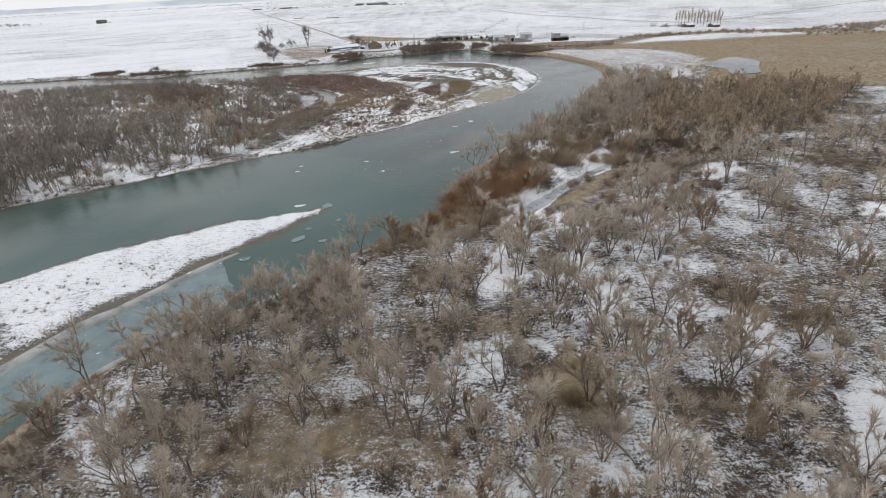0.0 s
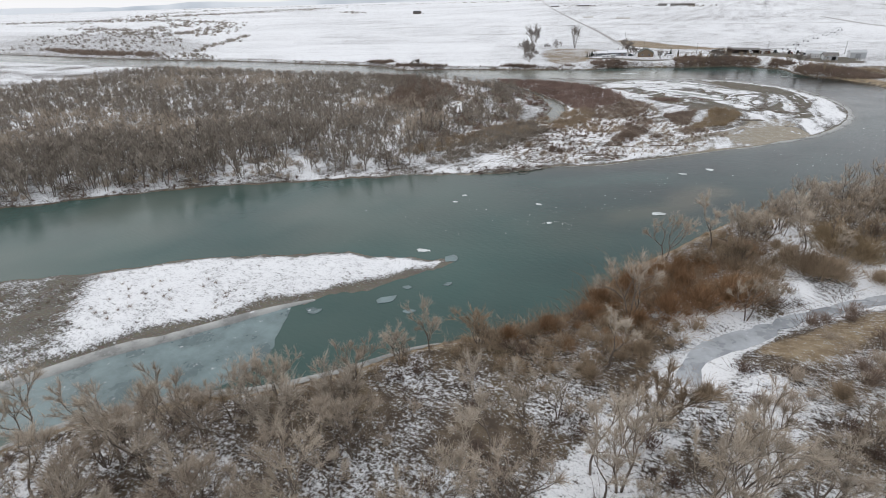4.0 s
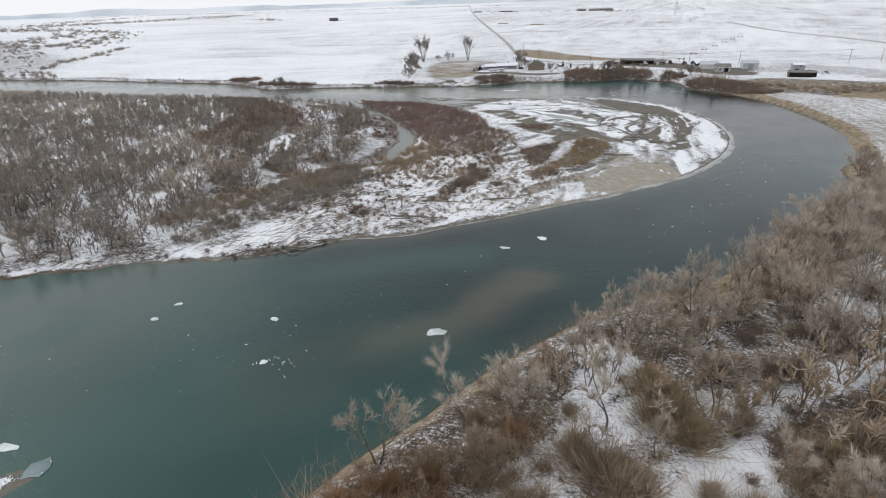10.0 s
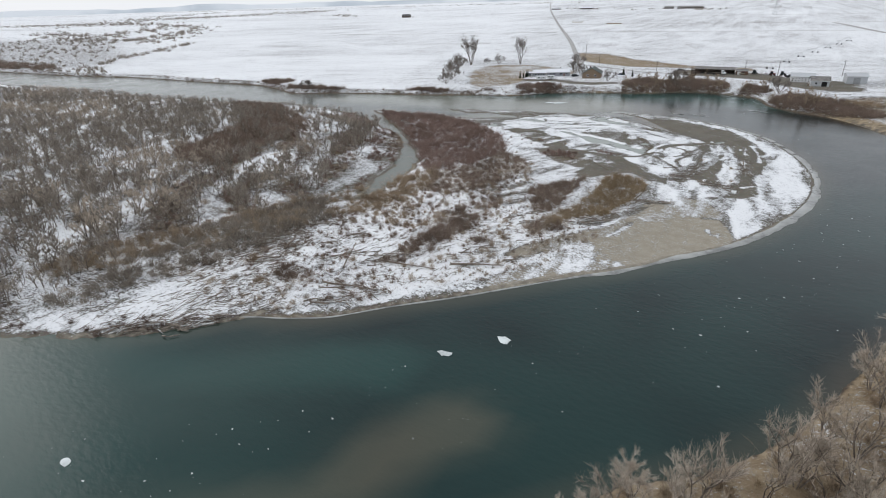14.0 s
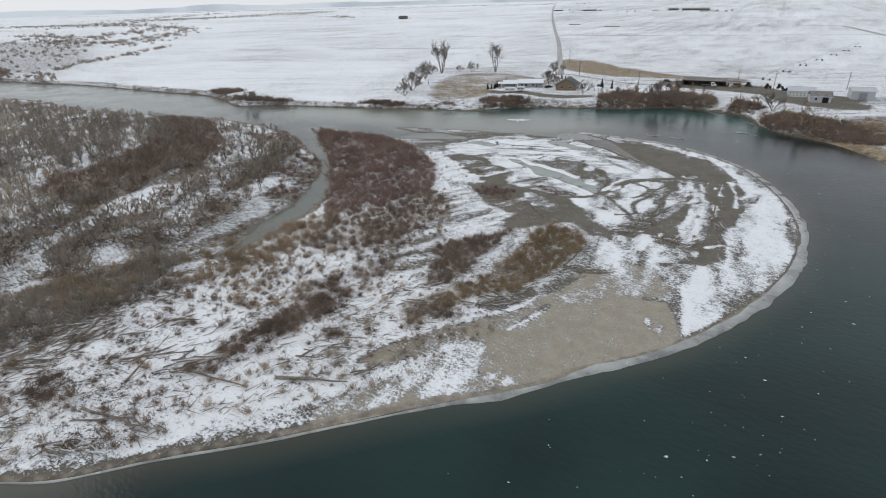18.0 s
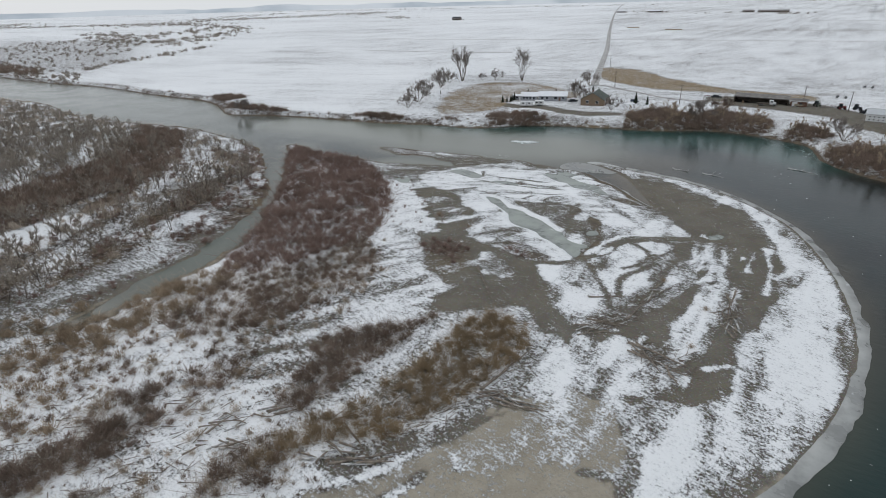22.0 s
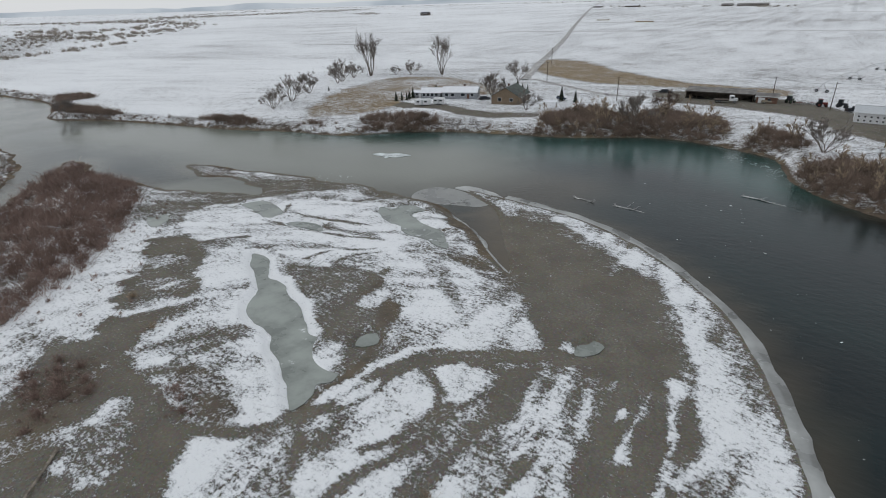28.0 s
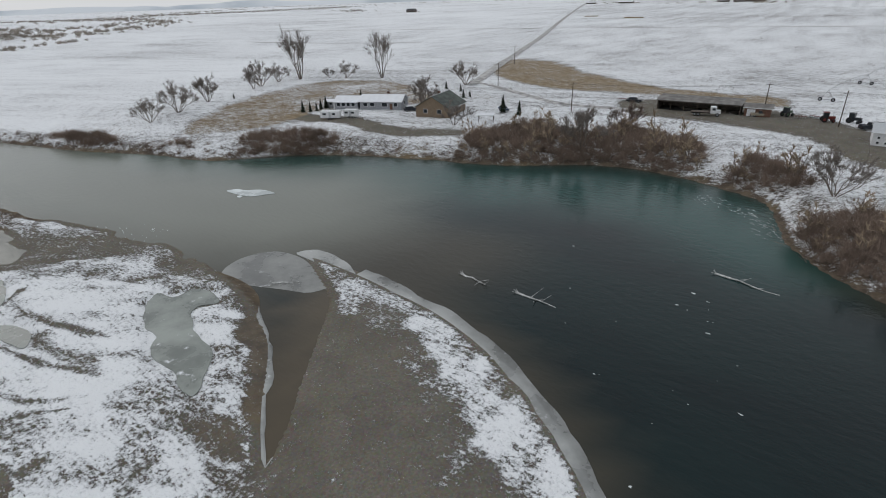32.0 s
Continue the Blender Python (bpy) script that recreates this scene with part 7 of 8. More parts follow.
def trailer(label, length=6.5):
    root = tagged(new("camping_trailer"), label, "trailer")
    body = part("body", box(0, 0, 0.55, length, 2.3, 2.2, 0.18), WHITE_PAINT, root)
    for x in (-length * 0.28, length * 0.2):
        part("window", box(x, -1.16, 1.55, 1.1, 0.05, 0.6), GLASS, body)
    part("door", box(0, -1.16, 0.65, 0.7, 0.05, 1.8), METAL_PALE, body)
    for x in (-0.5, 0.5):
        for y in (-1.0, 1.0):
            w = part("wheel", rod((x, y - 0.12, 0.36), (x, y + 0.12, 0.36), 0.36, sides=16), RUBBER, root)
            part("rim", rod((x, y - 0.13, 0.36), (x, y + 0.13, 0.36), 0.19, sides=12), STEEL, w)
    part("hitch", rod((length / 2, 0, 0.5), (length / 2 + 1.1, 0, 0.45), 0.06), STEEL, root)
    return root


set_down(trailer("white camping trailer parked beside the conifers"), -82, 519, 30)
set_down(trailer("short white camping trailer parked by the house", 4.6), -77, 523.5, 24)


def car(name, label, paint, length=4.8, width=1.9, tall=1.7, bed=0.0):
    """A parked car; bed > 0 makes the rear an open load bed."""
    root = tagged(new(name), label, "truck" if bed else "car")
    body = part("body", box(0, 0, 0.38, length, width, tall * 0.36, 0.12), paint, root)
    c0, c1 = (-length * 0.38, length * 0.18) if not bed else (-length / 2 + bed, length * 0.18)
    bm = bmesh.new()
    z0, z1 = 0.38 + tall * 0.34, tall
    low = [bm.verts.new((x, y, z0)) for x, y in ((c0, -width * 0.46), (c1 + 0.35, -width * 0.46), (c1 + 0.35, width * 0.46), (c0, width * 0.46))]
    top = [bm.verts.new((x, y, z1)) for x, y in ((c0 + 0.2, -width * 0.38), (c1 - 0.25, -width * 0.38), (c1 - 0.25, width * 0.38), (c0 + 0.2, width * 0.38))]
    for i in range(4):
        bm.faces.new((low[i], low[(i + 1) % 4], top[(i + 1) % 4], top[i]))
    bm.faces.new(top)
    bmesh.ops.recalc_face_normals(bm, faces=bm.faces)
    cabin_part = part("cabin", bm, GLASS, root, "dark glazed cabin")
    part("roof", box((c0 + c1 - 0.05) / 2, 0, z1 - 0.02, c1 - c0 - 0.4, width * 0.78, 0.07, 0.02), ROOF_SNOW if bed == 0 else paint, cabin_part)
    if bed:
        for y in (-width * 0.46, width * 0.46):
            part("bed_side", box(-length / 2 + bed / 2, y, 0.85, bed, 0.08, 0.45, 0.02), paint, root)
        part("tailgate", box(-length / 2 + 0.04, 0, 0.85, 0.08, width * 0.9, 0.45, 0.02), paint, root)
    for x in (-length * 0.31, length * 0.31):
        for y in (-width * 0.44, width * 0.44):
            w = part("wheel", rod((x, y - 0.11, 0.35), (x, y + 0.11, 0.35), 0.35, sides=16), RUBBER, root)
            part("rim", rod((x, y - 0.12, 0.35), (x, y + 0.12, 0.35), 0.2, sides=12), STEEL, w)
    for y in (-width * 0.35, width * 0.35):
        part("headlight", box(length / 2, y, 0.72, 0.06, 0.3, 0.16, 0.02), LAMP, root)
        part("tail_light", box(-length / 2, y, 0.72, 0.06, 0.2, 0.2, 0.02), PAINT["red"], root)
    for x, key in ((length / 2 + 0.03, "front_bumper"), (-length / 2 - 0.03, "rear_bumper")):
        part(key, box(x, 0, 0.36, 0.12, width * 0.92, 0.2, 0.04), RUBBER, root)
    return root


set_down(car("parked_car", "dark station wagon parked beside the low barn", PAINT["dark"], 5.0, 2.0, 1.8), -5, 588.5, 10)
set_down(car("parked_car", "snow-roofed car parked beside the farmhouse", PAINT["dark"], 4.7), -66, 541, 50)
set_down(car("parked_car", "blue car parked by the snowy drive", PAINT["blue"], 4.6, 1.8, 1.5), -38, 556, -30)
set_down(car("pickup_truck", "pale pickup truck parked at the end of the barn", PAINT["tan"], 5.4, 2.0, 1.8, 1.9), 34.5, 582, 20)
set_down(car("pickup_truck", "dark pickup truck parked among machinery", PAINT["dark"], 5.4, 2.0, 1.9, 1.9), 61, 577, 30)
set_down(car("pickup_truck", "white pickup truck near the far sheds", PAINT["white"], 5.4, 2.0, 1.9, 1.9), 135, 541, 10)


def flatbed():
    root = tagged(new("flatbed_truck"), "white-cabbed flatbed truck parked before the open barn", "truck")
    part("chassis", box(0, 0, 0.7, 8.0, 0.9, 0.3), RUBBER, root)
    deck = part("flatbed", box(-1.4, 0, 1.05, 5.2, 2.4, 0.22, 0.03), WOOD_OLD, root)
    part("headboard", box(1.15, 0, 1.25, 0.1, 2.3, 1.0), WOOD_OLD, deck)
    cab = part("cab", box(2.1, 0, 0.8, 1.7, 2.3, 2.0, 0.2), PAINT["white"], root)
    part("windscreen", box(2.97, 0, 1.8, 0.05, 1.9, 0.75, 0.02), GLASS, cab)
    for y in (-1.16, 1.16):
        part("side_window", box(2.2, y, 1.8, 0.9, 0.05, 0.65, 0.02), GLASS, cab)
    part("bonnet", box(3.5, 0, 0.8, 1.3, 1.9, 0.95, 0.15), PAINT["white"], root)
    for y in (-0.7, 0.7):
        part("headlight", box(4.16, y, 1.2, 0.06, 0.28, 0.22), LAMP, root)
    for x in (-2.9, -1.9, 3.3):
        for y in (-1.0, 1.0):
            w = part("wheel", rod((x, y - 0.15, 0.5), (x, y + 0.15, 0.5), 0.5, sides=18), RUBBER, root)
            part("rim", rod((x, y - 0.16, 0.5), (x, y + 0.16, 0.5), 0.27, sides=12), STEEL, w)
    return root


set_down(flatbed(), 20.5, 576, 12)


def open_barn(label, length, depth, bays):
    """A long low shed, open to the front between posts."""
    root = tagged(new("machine_shed"), label, "shed")
    part("back_wall", box(0, depth / 2, -0.3, length, 0.15, 3.2), WOOD_OLD, root)
    for x in (-length / 2, length / 2):
        part("side_wall", box(x, 0, -0.3, 0.15, depth, 3.3), WOOD_OLD, root)
    part("lintel", box(0, -depth / 2, 2.45, length, 0.2, 0.35), WOOD_OLD, root)
    part("roof", prism([(-depth / 2 - 0.6, 2.85), (depth / 2 + 0.4, 3.6), (depth / 2 + 0.4, 3.75), (-depth / 2 - 0.6, 3.0)], -length / 2 - 0.4, length / 2 + 0.4), ROOF_GREY, root, "weathered sloping roof with little snow")
    for i in range(bays + 1):
        part("post", box(-length / 2 + 0.1 + (length - 0.2) * i / bays, -depth / 2, -0.3, 0.18, 0.18, 2.8), POLE_WOOD, root)
    # the floor's near-black colour paints in the shade of the open bays
    part("earth_floor", box(0, 0, -0.05, length - 0.3, depth - 0.3, 0.08), SHADE_IN, root)
    return root


set_down(open_barn("long open-fronted weathered machine shed with dark bays", 24, 7, 6), 17, 584, 2)
annex = gable_house("tool_shed", "low shed with white and brown doors at the barn's end", 7, 5.5, 2.5, 3.2, WOOD_RED, ROOF_GREY, [], [(-1.7, -2.75, 2.2, 2.1, "-y", WHITE_PAINT), (1.5, -2.75, 2.4, 2.1, "-y", WOOD_RED)], category="shed")
set_down(annex, 33.5, 584, 4)
barn = gable_house("white_barn", "white barn with rows of dark square windows", 12, 9, 3.2, 4.6, WHITE_PAINT, METAL_PALE,
                   [(-4.8 + 1.6 * i, -4.5, 0.5 + 1.2 * j, 0.5, 0.45, "-y") for i in range(7) for j in (0, 1)], [(4.7, -4.5, 1.6, 2.2, "-y", METAL_PALE)], category="barn")
set_down(barn, 67, 563, 0)
shed = gable_house("hip_shed", "grey shed with two gables near the white barn", 9, 8, 3.0, 4.8, METAL_PALE, ROOF_GREY, [(-2, -4, 1.0, 1, 1, "-y")], [(2, -4, 2.6, 2.6, "-y", SHADE_IN)], category="shed")
set_down(shed, 75, 548, 5)
tall_shed = gable_house("tall_shed", "tall pale metal shed on the snowy yard", 10, 8, 4.2, 5.4, METAL_PALE, METAL_PALE, [], [(0, -4, 3.4, 3.4, "-y", STEEL)], category="shed")
set_down(tall_shed, 93, 563, 8)
lookout = gable_house("raised_cabin", "two-storey cabin with a snowy roof and dark doorway", 7, 6, 4.6, 5.6, SIDING_GREY, ROOF_SNOW, [(1, -3, 3.0, 1.2, 1.0, "-y")], [(-1, -3, 2.0, 2.1, "-y", SHADE_IN)], category="cabin")
set_down(lookout, 121, 554, 6)
long_shed = open_barn("low open shed with a snowy roof beside the brush", 15, 5, 4)
set_down(long_shed, 119, 526, 4)


def tractor(label, paint):
    root = tagged(new("tractor"), label, "tractor")
    part("bonnet", box(0.9, 0, 0.8, 1.9, 0.8, 0.8, 0.1), paint, root)
    cab = part("cab", box(-0.5, 0, 1.0, 1.3, 1.3, 1.6, 0.08), GLASS, root, "dark glazed cab")
    part("roof", box(-0.5, 0, 2.6, 1.5, 1.5, 0.14, 0.04), paint, cab)
    for x, r in ((-0.8, 0.75), (1.4, 0.45)):
        for y in (-0.8, 0.8):
            w = part("wheel", rod((x, y - 0.18, r), (x, y + 0.18, r), r, sides=20), RUBBER, root)
            part("rim", rod((x, y - 0.19, r), (x, y + 0.19, r), r * 0.5, sides=14), paint, w)
    part("exhaust", rod((1.3, 0.2, 1.6), (1.3, 0.2, 2.4), 0.05), STEEL, root)
    return root


set_down(tractor("dark green tractor parked in the farmyard", PAINT["green"]), 41, 584, 60)
set_down(tractor("dark red tractor parked beside the pole", PAINT["red"]), 51, 581, 15)
set_down(tractor("old dark tractor beside the white barn", PAINT["dark"]), 57, 583, -20)


def implement(label, n=5):
    root = tagged(new("farm_implement"), label, "implement")
    part("frame", box(0, 0, 0.6, 3.2, 0.2, 0.15), PAINT["red"], root)
    part("drawbar", rod((0, 0, 0.6), (0, 2.0, 0.45), 0.06), STEEL, root)
    for i in range(n):
        x = -1.4 + 2.8 * i / (n - 1)
        part("disc", rod((x - 0.03, -0.2, 0.32), (x + 0.03, -0.2, 0.32), 0.36, sides=14), STEEL, root)
    return root


set_down(implement("rusty disc harrow standing in the farmyard"), 44.5, 583, 10)
set_down(implement("rusty disc harrow behind the station wagon"), -10, 590, 5)
set_down(implement("low rusty implement on the yard's edge"), 48, 585, -30)


def bale_row(x, y, turn, n, label):
    for i in range(n):
        a = radians(turn)
        bx, by = x + math.cos(a) * i * 2.6, y + math.sin(a) * i * 2.6
        ob = tagged(new("hay_bale", bpy.data.meshes.get("hay_bale")), label, "hay bale", "hay bales")
        if ob.data is None:
            scene.collection.objects.unlink(ob)
            bpy.data.objects.remove(ob)
            me = bpy.data.meshes.new("hay_bale")
            bm = box(0, 0, 0, 2.4, 1.2, 1.2, 0.1)
            bm.to_mesh(me)
            bm.free()
            me.materials.append(HAY)
            ob = tagged(new("hay_bale", me), label, "hay bale", "hay bales")
        set_down(ob, bx, by, turn)


bale_row(-290, 1238, 0, 8, "snow-dusted hay bale in a long stack on the plain")
bale_row(-212, 1187, 0, 10, "snow-dusted hay bale in a long stack on the plain")


# ---------------------------------------------------------------- poles, wires, irrigation
def utility_pole(tall=9.5):
    root = tagged(new("utility_pole"), "dark wooden utility pole with a crossarm", "pole", "utility poles")
    part("post", rod((0, 0, -0.8), (0, 0, tall), 0.16, 0.10, 10), POLE_WOOD, root)
    arm = part("crossarm", box(0, 0, tall - 0.7, 2.2, 0.1, 0.12), POLE_WOOD, root)
    for x in (-0.95, 0.0, 0.95):
        part("insulator", rod((x, 0, tall - 0.58), (x, 0, tall - 0.38), 0.05), LAMP, arm)
    return root


POLES = ((-65, 598, 20), (-17, 563, 40), (35, 584, 40), (54, 576, 35), (89, 592, 20), (163, 611, 10), (184, 617, 10), (-96, 668, 70))
first = None
for x, y, a in POLES:
    if first is None:
        first = utility_pole()
        ob = first
    else:
        ob = copy_thing(first, Matrix())
    set_down(ob, x, y, a)
wires = tagged(new("power_line"), "thin dark wires strung between the utility poles", "wire")
for a, b in zip((0, 1, 2, 3, 4, 5), (1, 2, 3, 4, 5, 6)):
    p, q = (Vector((POLES[k][0], POLES[k][1], height(*POLES[k][:2]) + 9.1)) for k in (a, b))
    bm = bmesh.new()
    last = p
    for i in range(1, 9):
        u = i / 8
        nxt = p.lerp(q, u) - Vector((0, 0, 4 * 0.9 * u * (1 - u)))
        rod(last, nxt, 0.02, sides=4, bm=bm)
        last = nxt
    part("wire", bm, RUBBER, wires)


def pivot_tower():
    root = tagged(new("irrigation_tower"), "steel irrigation tower on two dark wheels in the snowfield", "irrigation tower", "irrigation towers")
    part("base_beam", rod((-2, 0, 0.6), (2, 0, 0.6), 0.09), STEEL, root)
    for x in (-1.9, 1.9):
        part("leg", rod((x, 0, 0.6), (0, 0, 3.6), 0.06), STEEL, root)
        w = part("wheel", rod((x, -0.18, 0.6), (x, 0.18, 0.6), 0.62, sides=18), RUBBER, root)
        part("rim", rod((x, -0.19, 0.6), (x, 0.19, 0.6), 0.34, sides=12), STEEL, w)
    return root


TOWERS = ((49, 616), (59, 660), (69, 702), (80, 744), (91, 784), (102, 826), (113, 868))
first = None
for x, y in TOWERS:
    if first is None:
        first = pivot_tower()
        ob = first
    else:
        ob = copy_thing(first, Matrix())
    set_down(ob, x, y, 75 - 90)
boom = tagged(new("irrigation_boom"), "long arched steel irrigation pipe over the snowfield", "irrigation pipe")
for (x0, y0), (x1, y1) in zip(TOWERS[:-1], TOWERS[1:]):
    p, q = Vector((x0, y0, height(x0, y0) + 3.6)), Vector((x1, y1, height(x1, y1) + 3.6))
    bm, truss, last = bmesh.new(), bmesh.new(), p
    for i in range(1, 9):
        u = i / 8
        nxt = p.lerp(q, u) + Vector((0, 0, 4 * 0.9 * u * (1 - u)))
        rod(last, nxt, 0.09, sides=6, bm=bm)
        if i < 8:
            rod(nxt, p.lerp(q, u) + Vector((0, 0, -0.1)), 0.03, sides=4, bm=truss)
        last = nxt
    rod(p.lerp(q, 0.04), p.lerp(q, 0.96) - Vector((0, 0, 0.1)), 0.03, sides=4, bm=truss)
    span = part("pipe", bm, STEEL, boom)
    part("truss", truss, STEEL, span)

# distant farm buildings
for x, y, turn, l, w, h, roof, label in ((-605, 2046, 10, 26, 14, 6, ROOF_SNOW, "distant grey farm building with a snowy roof"), (-500, 2040, 0, 40, 14, 7, ROOF_SNOW, "distant long farm building with a snowy roof"),
                                         (-180, 1980, 5, 70, 16, 6, ROOF_GREY, "distant long dark barn on the plain"), (-240, 1990, 0, 26, 14, 6, ROOF_GREY, "distant dark barn on the plain"),
                                         (-851, 1513, 20, 22, 14, 8, ROOF_DARK, "lone dark barn far across the snowfields"), (270, 600, 30, 12, 8, 4, ROOF_SNOW, "low snowy shed behind the poplars"), (290, 585, 20, 9, 7, 4, ROOF_SNOW, "low snowy shed behind the poplars")):
    set_down(gable_house("barn", label, l, w, h * 0.6, h, WOOD_OLD, roof, [(-l * 0.25, -w / 2, 1, 1.2, 1.0, "-y"), (l * 0.25, -w / 2, 1, 1.2, 1.0, "-y")], [(0, -w / 2, 3, 2.6, "-y", SHADE_IN)], category="barn"), x, y, turn)
mast = tagged(new("lattice_mast"), "pale distant lattice power mast on the plain", "mast")
for sx in (-1, 1):
    for sy in (-1, 1):
        part("leg", rod((sx * 3, sy * 3, -1), (sx * 0.5, sy * 0.5, 26), 0.22, 0.12, 6), STEEL, mast)
for z, w in ((18, 6), (22, 5), (26, 3.5)):
    part("crossarm", box(0, 0, z, 2 * w, 0.4, 0.4), STEEL, mast)
for i in range(5):
    r = 3 - 0.5 * i
    part("brace", box(0, 0, 5 * i + 1, 2 * r, 0.2, 0.2, turn=Matrix.Rotation(0.6 * (-1) ** i, 4, "Y")), STEEL, mast)
set_down(mast, 37, 1505, 30)

# ---------------------------------------------------------------- roads as gravel strips
ROAD = plain("gravel_road", (0.46, 0.45, 0.44), 0.95, 0, 0.45, 0.5)


def road(name, pts, width, label, lift=0.10):
    p = spline(pts, 6.0, False)
    t = np.gradient(p, axis=0)
    n = np.stack([-t[:, 1], t[:, 0]], 1) / np.linalg.norm(t, axis=1, keepdims=True)
    cols = [p + n * (width * k + 0.4 * (lumps(p[:, 0], p[:, 1], 5, 60 + i) - 0.5))[:, None] for i, k in enumerate((-0.5, -0.2, 0.2, 0.5))]
    z = at(GZ, p[:, 0], p[:, 1])
    v = np.concatenate([np.column_stack([c, z + lift + h]) for c, h in zip(cols, (-0.15, 0.05, 0.05, -0.15))])
    m, i = len(p), np.arange(len(p) - 1)
    f = np.concatenate([np.stack([i + k * m, i + (k + 1) * m, i + (k + 1) * m + 1, i + k * m + 1], 1) for k in range(3)])
    return tagged(new(name, sheet(name, v, f[:, ::-1], ROAD)), label, "road", kind="structure")


road("road", [(-1180, 3600), (-549, 1844), (-262, 1085), (-158, 816), (-104, 668), (-84, 614), (-78, 598)], 4.6, "straight gravel farm road between snowfields", 0.35)
road("drive", [(-82, 606), (-48, 587), (-23, 574), (2, 577)], 4.0, "gravel drive from the road to the yard")
road("far_road", [(252, 615), (340, 668), (469, 752), (671, 885), (1400, 1350)], 5.0, "dark straight road across the snowy plain", 0.35)
road("field_track", [(120, 1216), (176, 932), (213, 840), (251, 719), (300, 640)], 7.0, "brown ditch line across the snowfield", 0.3)

for pts in ([(-560, 880), (-491, 893), (-229, 965)], [(-214, 969), (72, 1025), (400, 1090)], [(-420, 730), (-328, 746), (-240, 770)], [(-900, 1500), (-447, 1593), (-300, 1620)], [(-290, 1160), (74, 1223), (500, 1300)], [(-130, 1480), (300, 1560)], [(-2000, 1250), (-1000, 1420)], [(-1500, 2150), (-560, 2330)], [(-430, 2240), (600, 2400)]):
    road("field_boundary", pts, 2.2, "weedy brown boundary between snowfields", 0.25)

# ---------------------------------------------------------------- driftwood
rng = np.random.RandomState(77)


def driftlog(x, y, length, turn, thick=0.22, z=None, branches=3, label="grey weathered driftwood log lying on the bar", wood=None):
    wood = wood or LOG_WOOD
    root = tagged(new("driftwood_log"), label, "log", "driftwood logs")
    bm, last = bmesh.new(), Vector((0, 0, thick * 0.7))
    for i in range(1, 6):
        nxt = Vector((length * i / 5, rng.normal() * 0.12, thick * 0.7 + rng.normal() * 0.05))
        rod(last, nxt, thick * (1 - 0.13 * (i - 1)), thick * (1 - 0.13 * i), 8, bm)
        last = nxt
    part("trunk", bm, wood, root)
    for _ in range(branches):
        u = rng.uniform(0.3, 0.95)
        part("branch", rod((length * u, 0, thick * 0.7), (length * u + rng.uniform(0.3, 1.4), rng.normal() * 0.9, rng.uniform(0.2, 1.1)), thick * 0.35, thick * 0.1, 5), wood, root)
    bm = bmesh.new()
    for i in range(7):
        a = i * 0.9
        rod((0.1, 0, thick * 0.7), (-rng.uniform(0.25, 0.6), math.cos(a) * 0.55, thick * 0.7 + math.sin(a) * 0.5), thick * 0.35, 0.03, 5, bm)
    part("root_plate", bm, wood, root)
    return set_down(root, x, y, turn, z)


for x0, y0, x1, y1, th in ((-1, 353, 9, 343, 0.17), (27, 348, 33, 350, 0.22), (33, 352, 34, 362, 0.2), (36, 345, 46, 344, 0.25), (37, 346, 43, 340, 0.18), (47, 375, 48, 361, 0.2), (46, 372, 49, 363, 0.16), (22, 320, 23, 333, 0.22),
                           (-6, 260, 5, 265, 0.3), (-27, 240, -16, 242, 0.25), (-26, 238, -18, 243, 0.18), (-27, 247, -36, 265, 0.2), (-46, 248, -51, 258, 0.35), (-20, 254, -8, 256, 0.2), (-33, 250, -24, 258, 0.2), (11, 302, 17, 300, 0.18), (14, 296, 20, 303, 0.18),
                           (24, 356, 30, 360, 0.2), (12, 61, 9, 68, 0.2), (20, 52, 23, 44, 0.2), (-13, 58, -7, 61, 0.2), (64, 176, 72, 168, 0.2), (68, 166, 76, 164, 0.18), (103, 300, 96, 306, 0.3), (56, 160, 58, 148, 0.25)):
    driftlog(x0, y0, math.hypot(x1 - x0, y1 - y0), math.degrees(math.atan2(y1 - y0, x1 - x0)), th)
def drift_heap(x, y, turn, length, width, n, label):
    """Logs and poles that a flood left lying crosswise."""
    root = tagged(new("driftwood_heap"), label, "driftwood", "driftwood heaps")
    for i in range(n):
        px, py, l, a = rng.uniform(-0.5, 0.5) * length, rng.normal() * width * 0.3, rng.uniform(1.4, 5.0), rng.normal() * 0.38
        d, r, z = Vector((math.cos(a), math.sin(a), rng.normal() * 0.06)) * l / 2, rng.uniform(0.05, 0.13) + 0.014 * l, 0.1 + 0.45 * rng.rand() * max(0, 1 - abs(py) / width)
        c = Vector((px, py, z))
        bend = c + Vector((rng.normal() * 0.1, rng.normal() * 0.12, 0.04))
        bm = rod(c - d, bend, r, r * 0.8, 6)
        part("log", rod(bend, c + d, r * 0.8, r * 0.4, 6, bm), LOG_SNOW if i % 4 == 0 else LOG_WOOD, root)
    return set_down(root, x, y, turn)


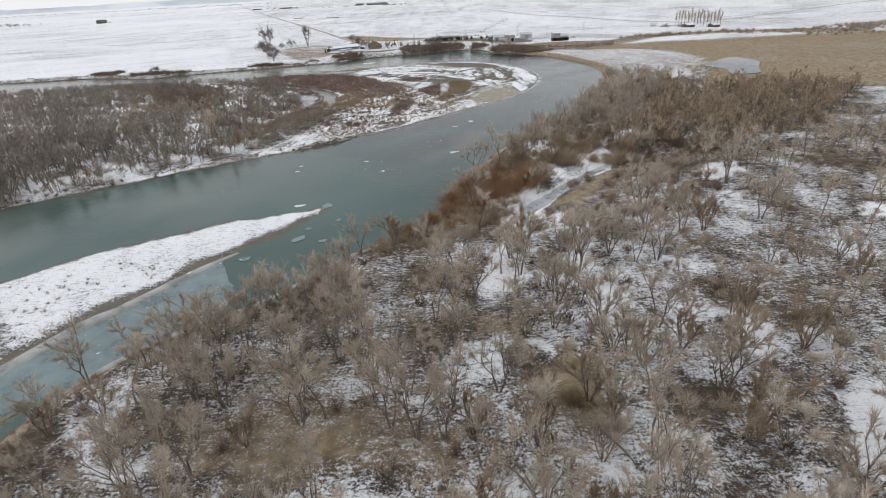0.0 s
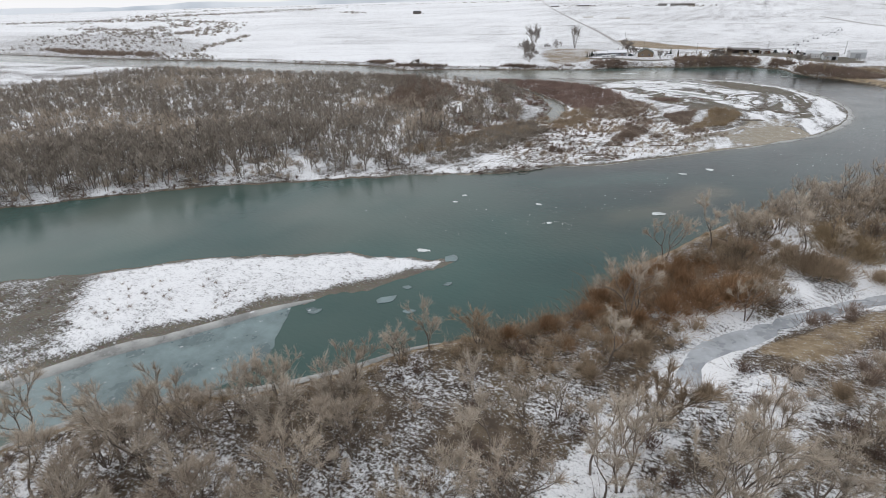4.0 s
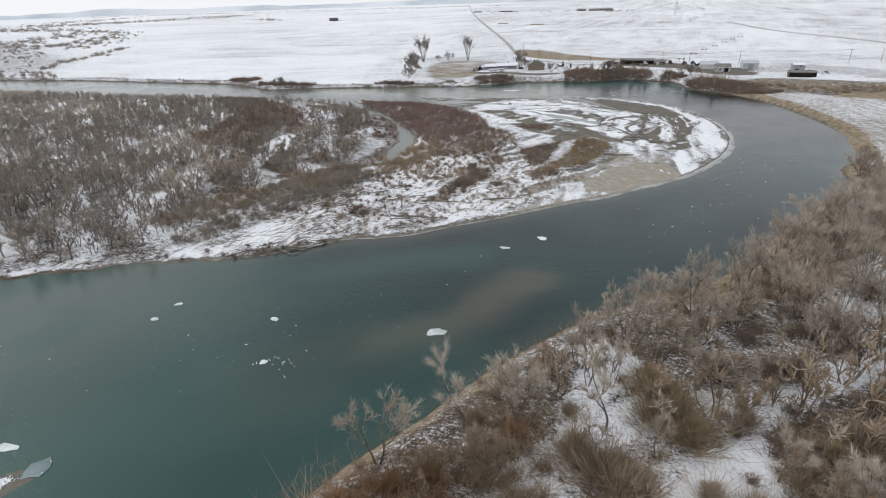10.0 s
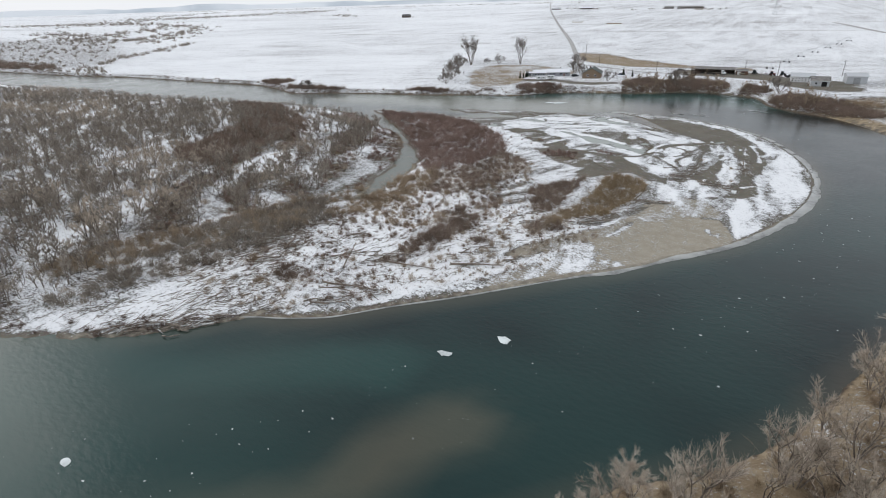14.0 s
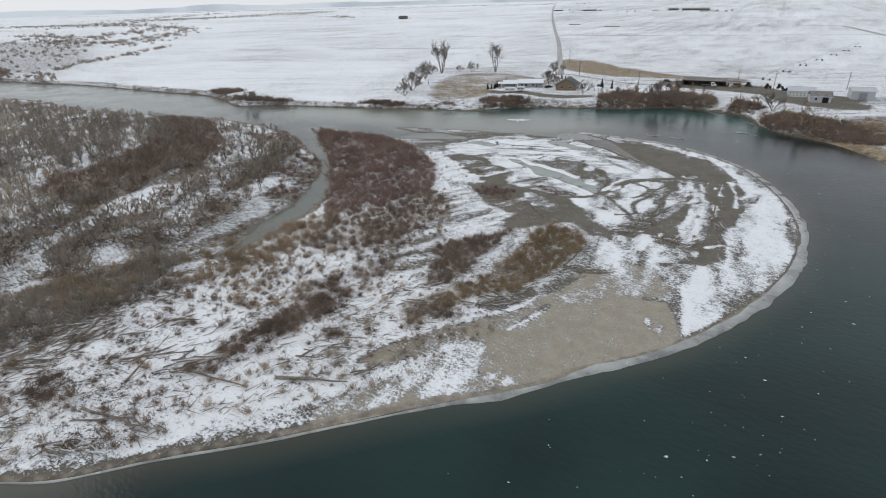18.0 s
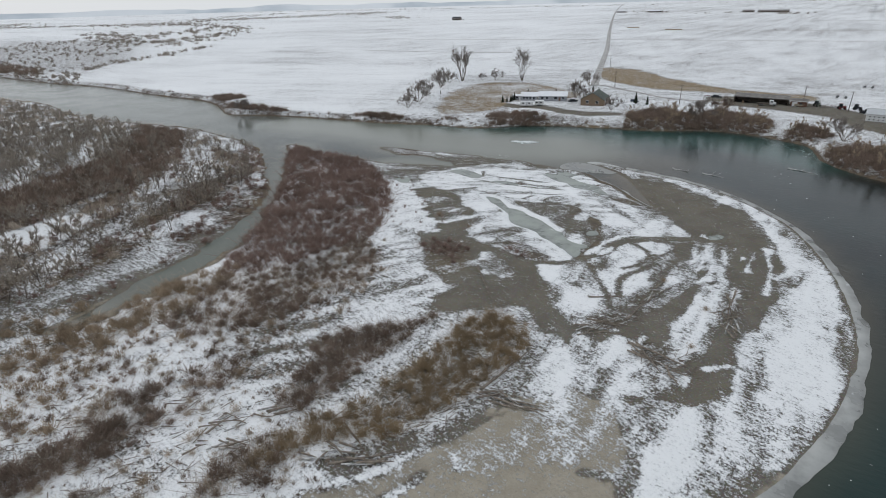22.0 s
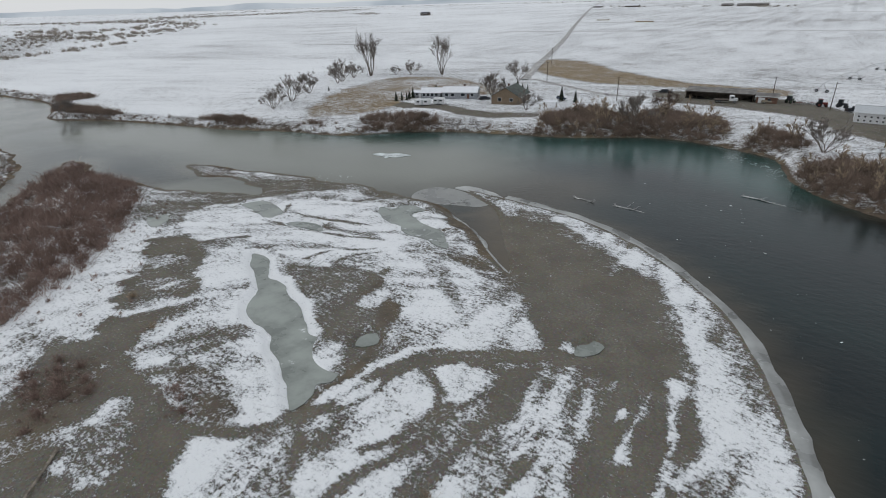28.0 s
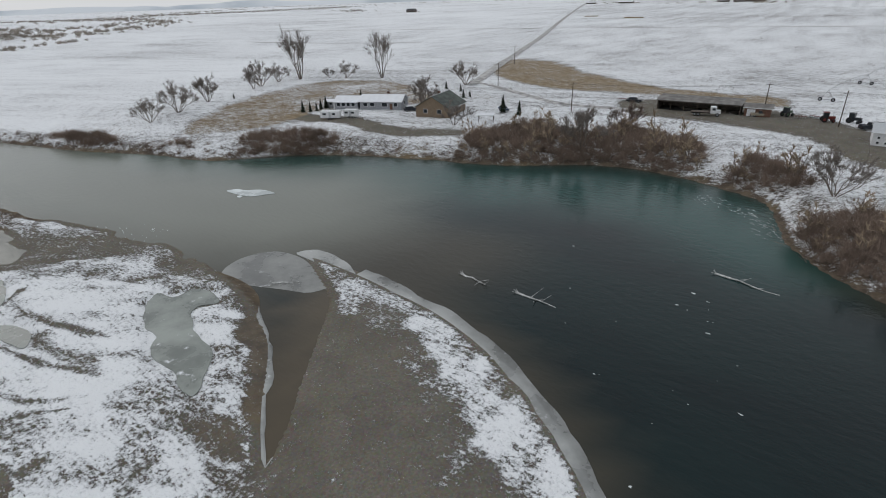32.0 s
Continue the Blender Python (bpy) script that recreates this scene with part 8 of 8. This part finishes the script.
for x, y, turn, length, width, n in ((-50, 246, 68, 13, 5, 30), (-46, 241, 40, 8, 4, 14), (-17, 241, 18, 11, 3, 18), (-22, 234, 22, 7, 2.5, 9), (48, 364, 105, 12, 3, 14), (30, 347, 55, 9, 3.5, 18),
                                     (42, 342, -18, 10, 2.5, 16), (34, 364, 80, 9, 2, 9), (26, 320, 12, 11, 2.5, 18), (14, 298, 25, 12, 2.5, 14), (-1, 289, 40, 8, 2.5, 10), (-20, 256, 50, 12, 3, 14), (-37, 260, 62, 12, 2.5, 12), (-6, 268, 48, 10, 3, 10),
                                     (-52, 252, 62, 14, 6, 32), (-45, 252, 75, 12, 5, 24), (-48, 266, 42, 14, 3, 22), (-2, 295, 50, 11, 3, 18), (-22, 258, 58, 12, 2.5, 14), (-30, 252, 60, 9, 2.5, 10), (-19, 236, 30, 7, 3, 14), (5, 268, 62, 7, 1.5, 7), (-49, 209, 55, 9, 4, 22), (-43, 213, 20, 9, 4, 22), (-38, 218, 40, 8, 3, 14)):
    drift_heap(x, y, turn, length, width, n, "heap of grey driftwood logs and poles lying on the snowy bar")
for x, y, l, a in ((11, 458.5, 5, -12), (21, 458, 6.5, -6), (43.5, 479.5, 9, -14), (-12, 440, 4, 40)):
    driftlog(x, y, l, a, 0.17, -0.05, 4, "half-sunk snow-dusted driftwood snag in the river", LOG_SNOW)

sticks = []
for pts, n in (([(-50, 240), (-60, 252), (-50, 260), (-44, 252), (-40, 238)], 420), ([(-66, 224), (-40, 222), (-26, 226), (-34, 236), (-56, 240)], 420), ([(-40, 236), (-6, 250), (10, 284), (-4, 300), (-30, 280)], 420),
               ([(25, 344), (34, 346), (36, 364), (31, 362)], 90), ([(36, 340), (48, 342), (46, 348), (37, 347)], 70), ([(6, 300), (22, 306), (26, 330), (20, 322)], 240), ([(45, 360), (49, 360), (49, 376), (46, 376)], 45), ([(-70, 205), (-50, 200), (-36, 214), (-48, 226)], 260),
               ([(-50, 206), (-38, 207), (-33, 222), (-37, 230), (-48, 220)], 260), ([(-90, 182), (-76, 190), (-70, 199), (-84, 196)], 160), ([(-130, 150), (-112, 166), (-116, 172), (-134, 156)], 120), ([(0, 60), (90, 60), (90, 150), (20, 110)], 300), ([(-104, 180), (-78, 186), (-60, 200), (-80, 206)], 160), ([(-130, 98), (-96, 60), (-84, 82), (-100, 100)], 60)):
    poly = np.array(pts, float)
    lo, hi = poly.min(0), poly.max(0)
    q = rng.uniform(lo, hi, (n * 3, 2))
    q = q[inside(poly, q[:, 0], q[:, 1])][:n]
    for x, y in q:
        if at(shore, np.array([x]), np.array([y]))[0] < 0.3:
            continue
        a, l, z = rng.normal() * 0.5 + 1.0, rng.uniform(0.6, 3.2), height(x, y) + 0.08
        sticks.append(limb((x, y, z), (x + math.cos(a) * l, y + math.sin(a) * l, z + rng.uniform(0, 0.35)), 0.02 + 0.02 * l, 0.02, 3))
tagged(new("drift_sticks", tri_mesh("drift_sticks", [np.concatenate(sticks)], [LOG_WOOD])), "grey sticks and broken branches strewn over the snow", "driftwood", kind="stuff")

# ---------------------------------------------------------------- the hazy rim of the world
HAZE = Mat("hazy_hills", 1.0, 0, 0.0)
# distance haze is put into the base colour as pale blue-grey
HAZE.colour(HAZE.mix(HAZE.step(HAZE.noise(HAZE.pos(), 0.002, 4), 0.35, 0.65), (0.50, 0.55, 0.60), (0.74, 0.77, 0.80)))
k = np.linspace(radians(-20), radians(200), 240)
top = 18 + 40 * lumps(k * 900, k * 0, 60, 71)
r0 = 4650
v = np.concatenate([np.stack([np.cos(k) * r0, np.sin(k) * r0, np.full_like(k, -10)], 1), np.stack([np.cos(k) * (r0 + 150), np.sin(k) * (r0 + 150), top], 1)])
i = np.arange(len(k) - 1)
tagged(new("backdrop", sheet("backdrop", v, np.stack([i, i + 1, i + 1 + len(k), i + len(k)], 1), HAZE.m)), "low hills with haze painted into their pale colour", "hills", kind="structure")
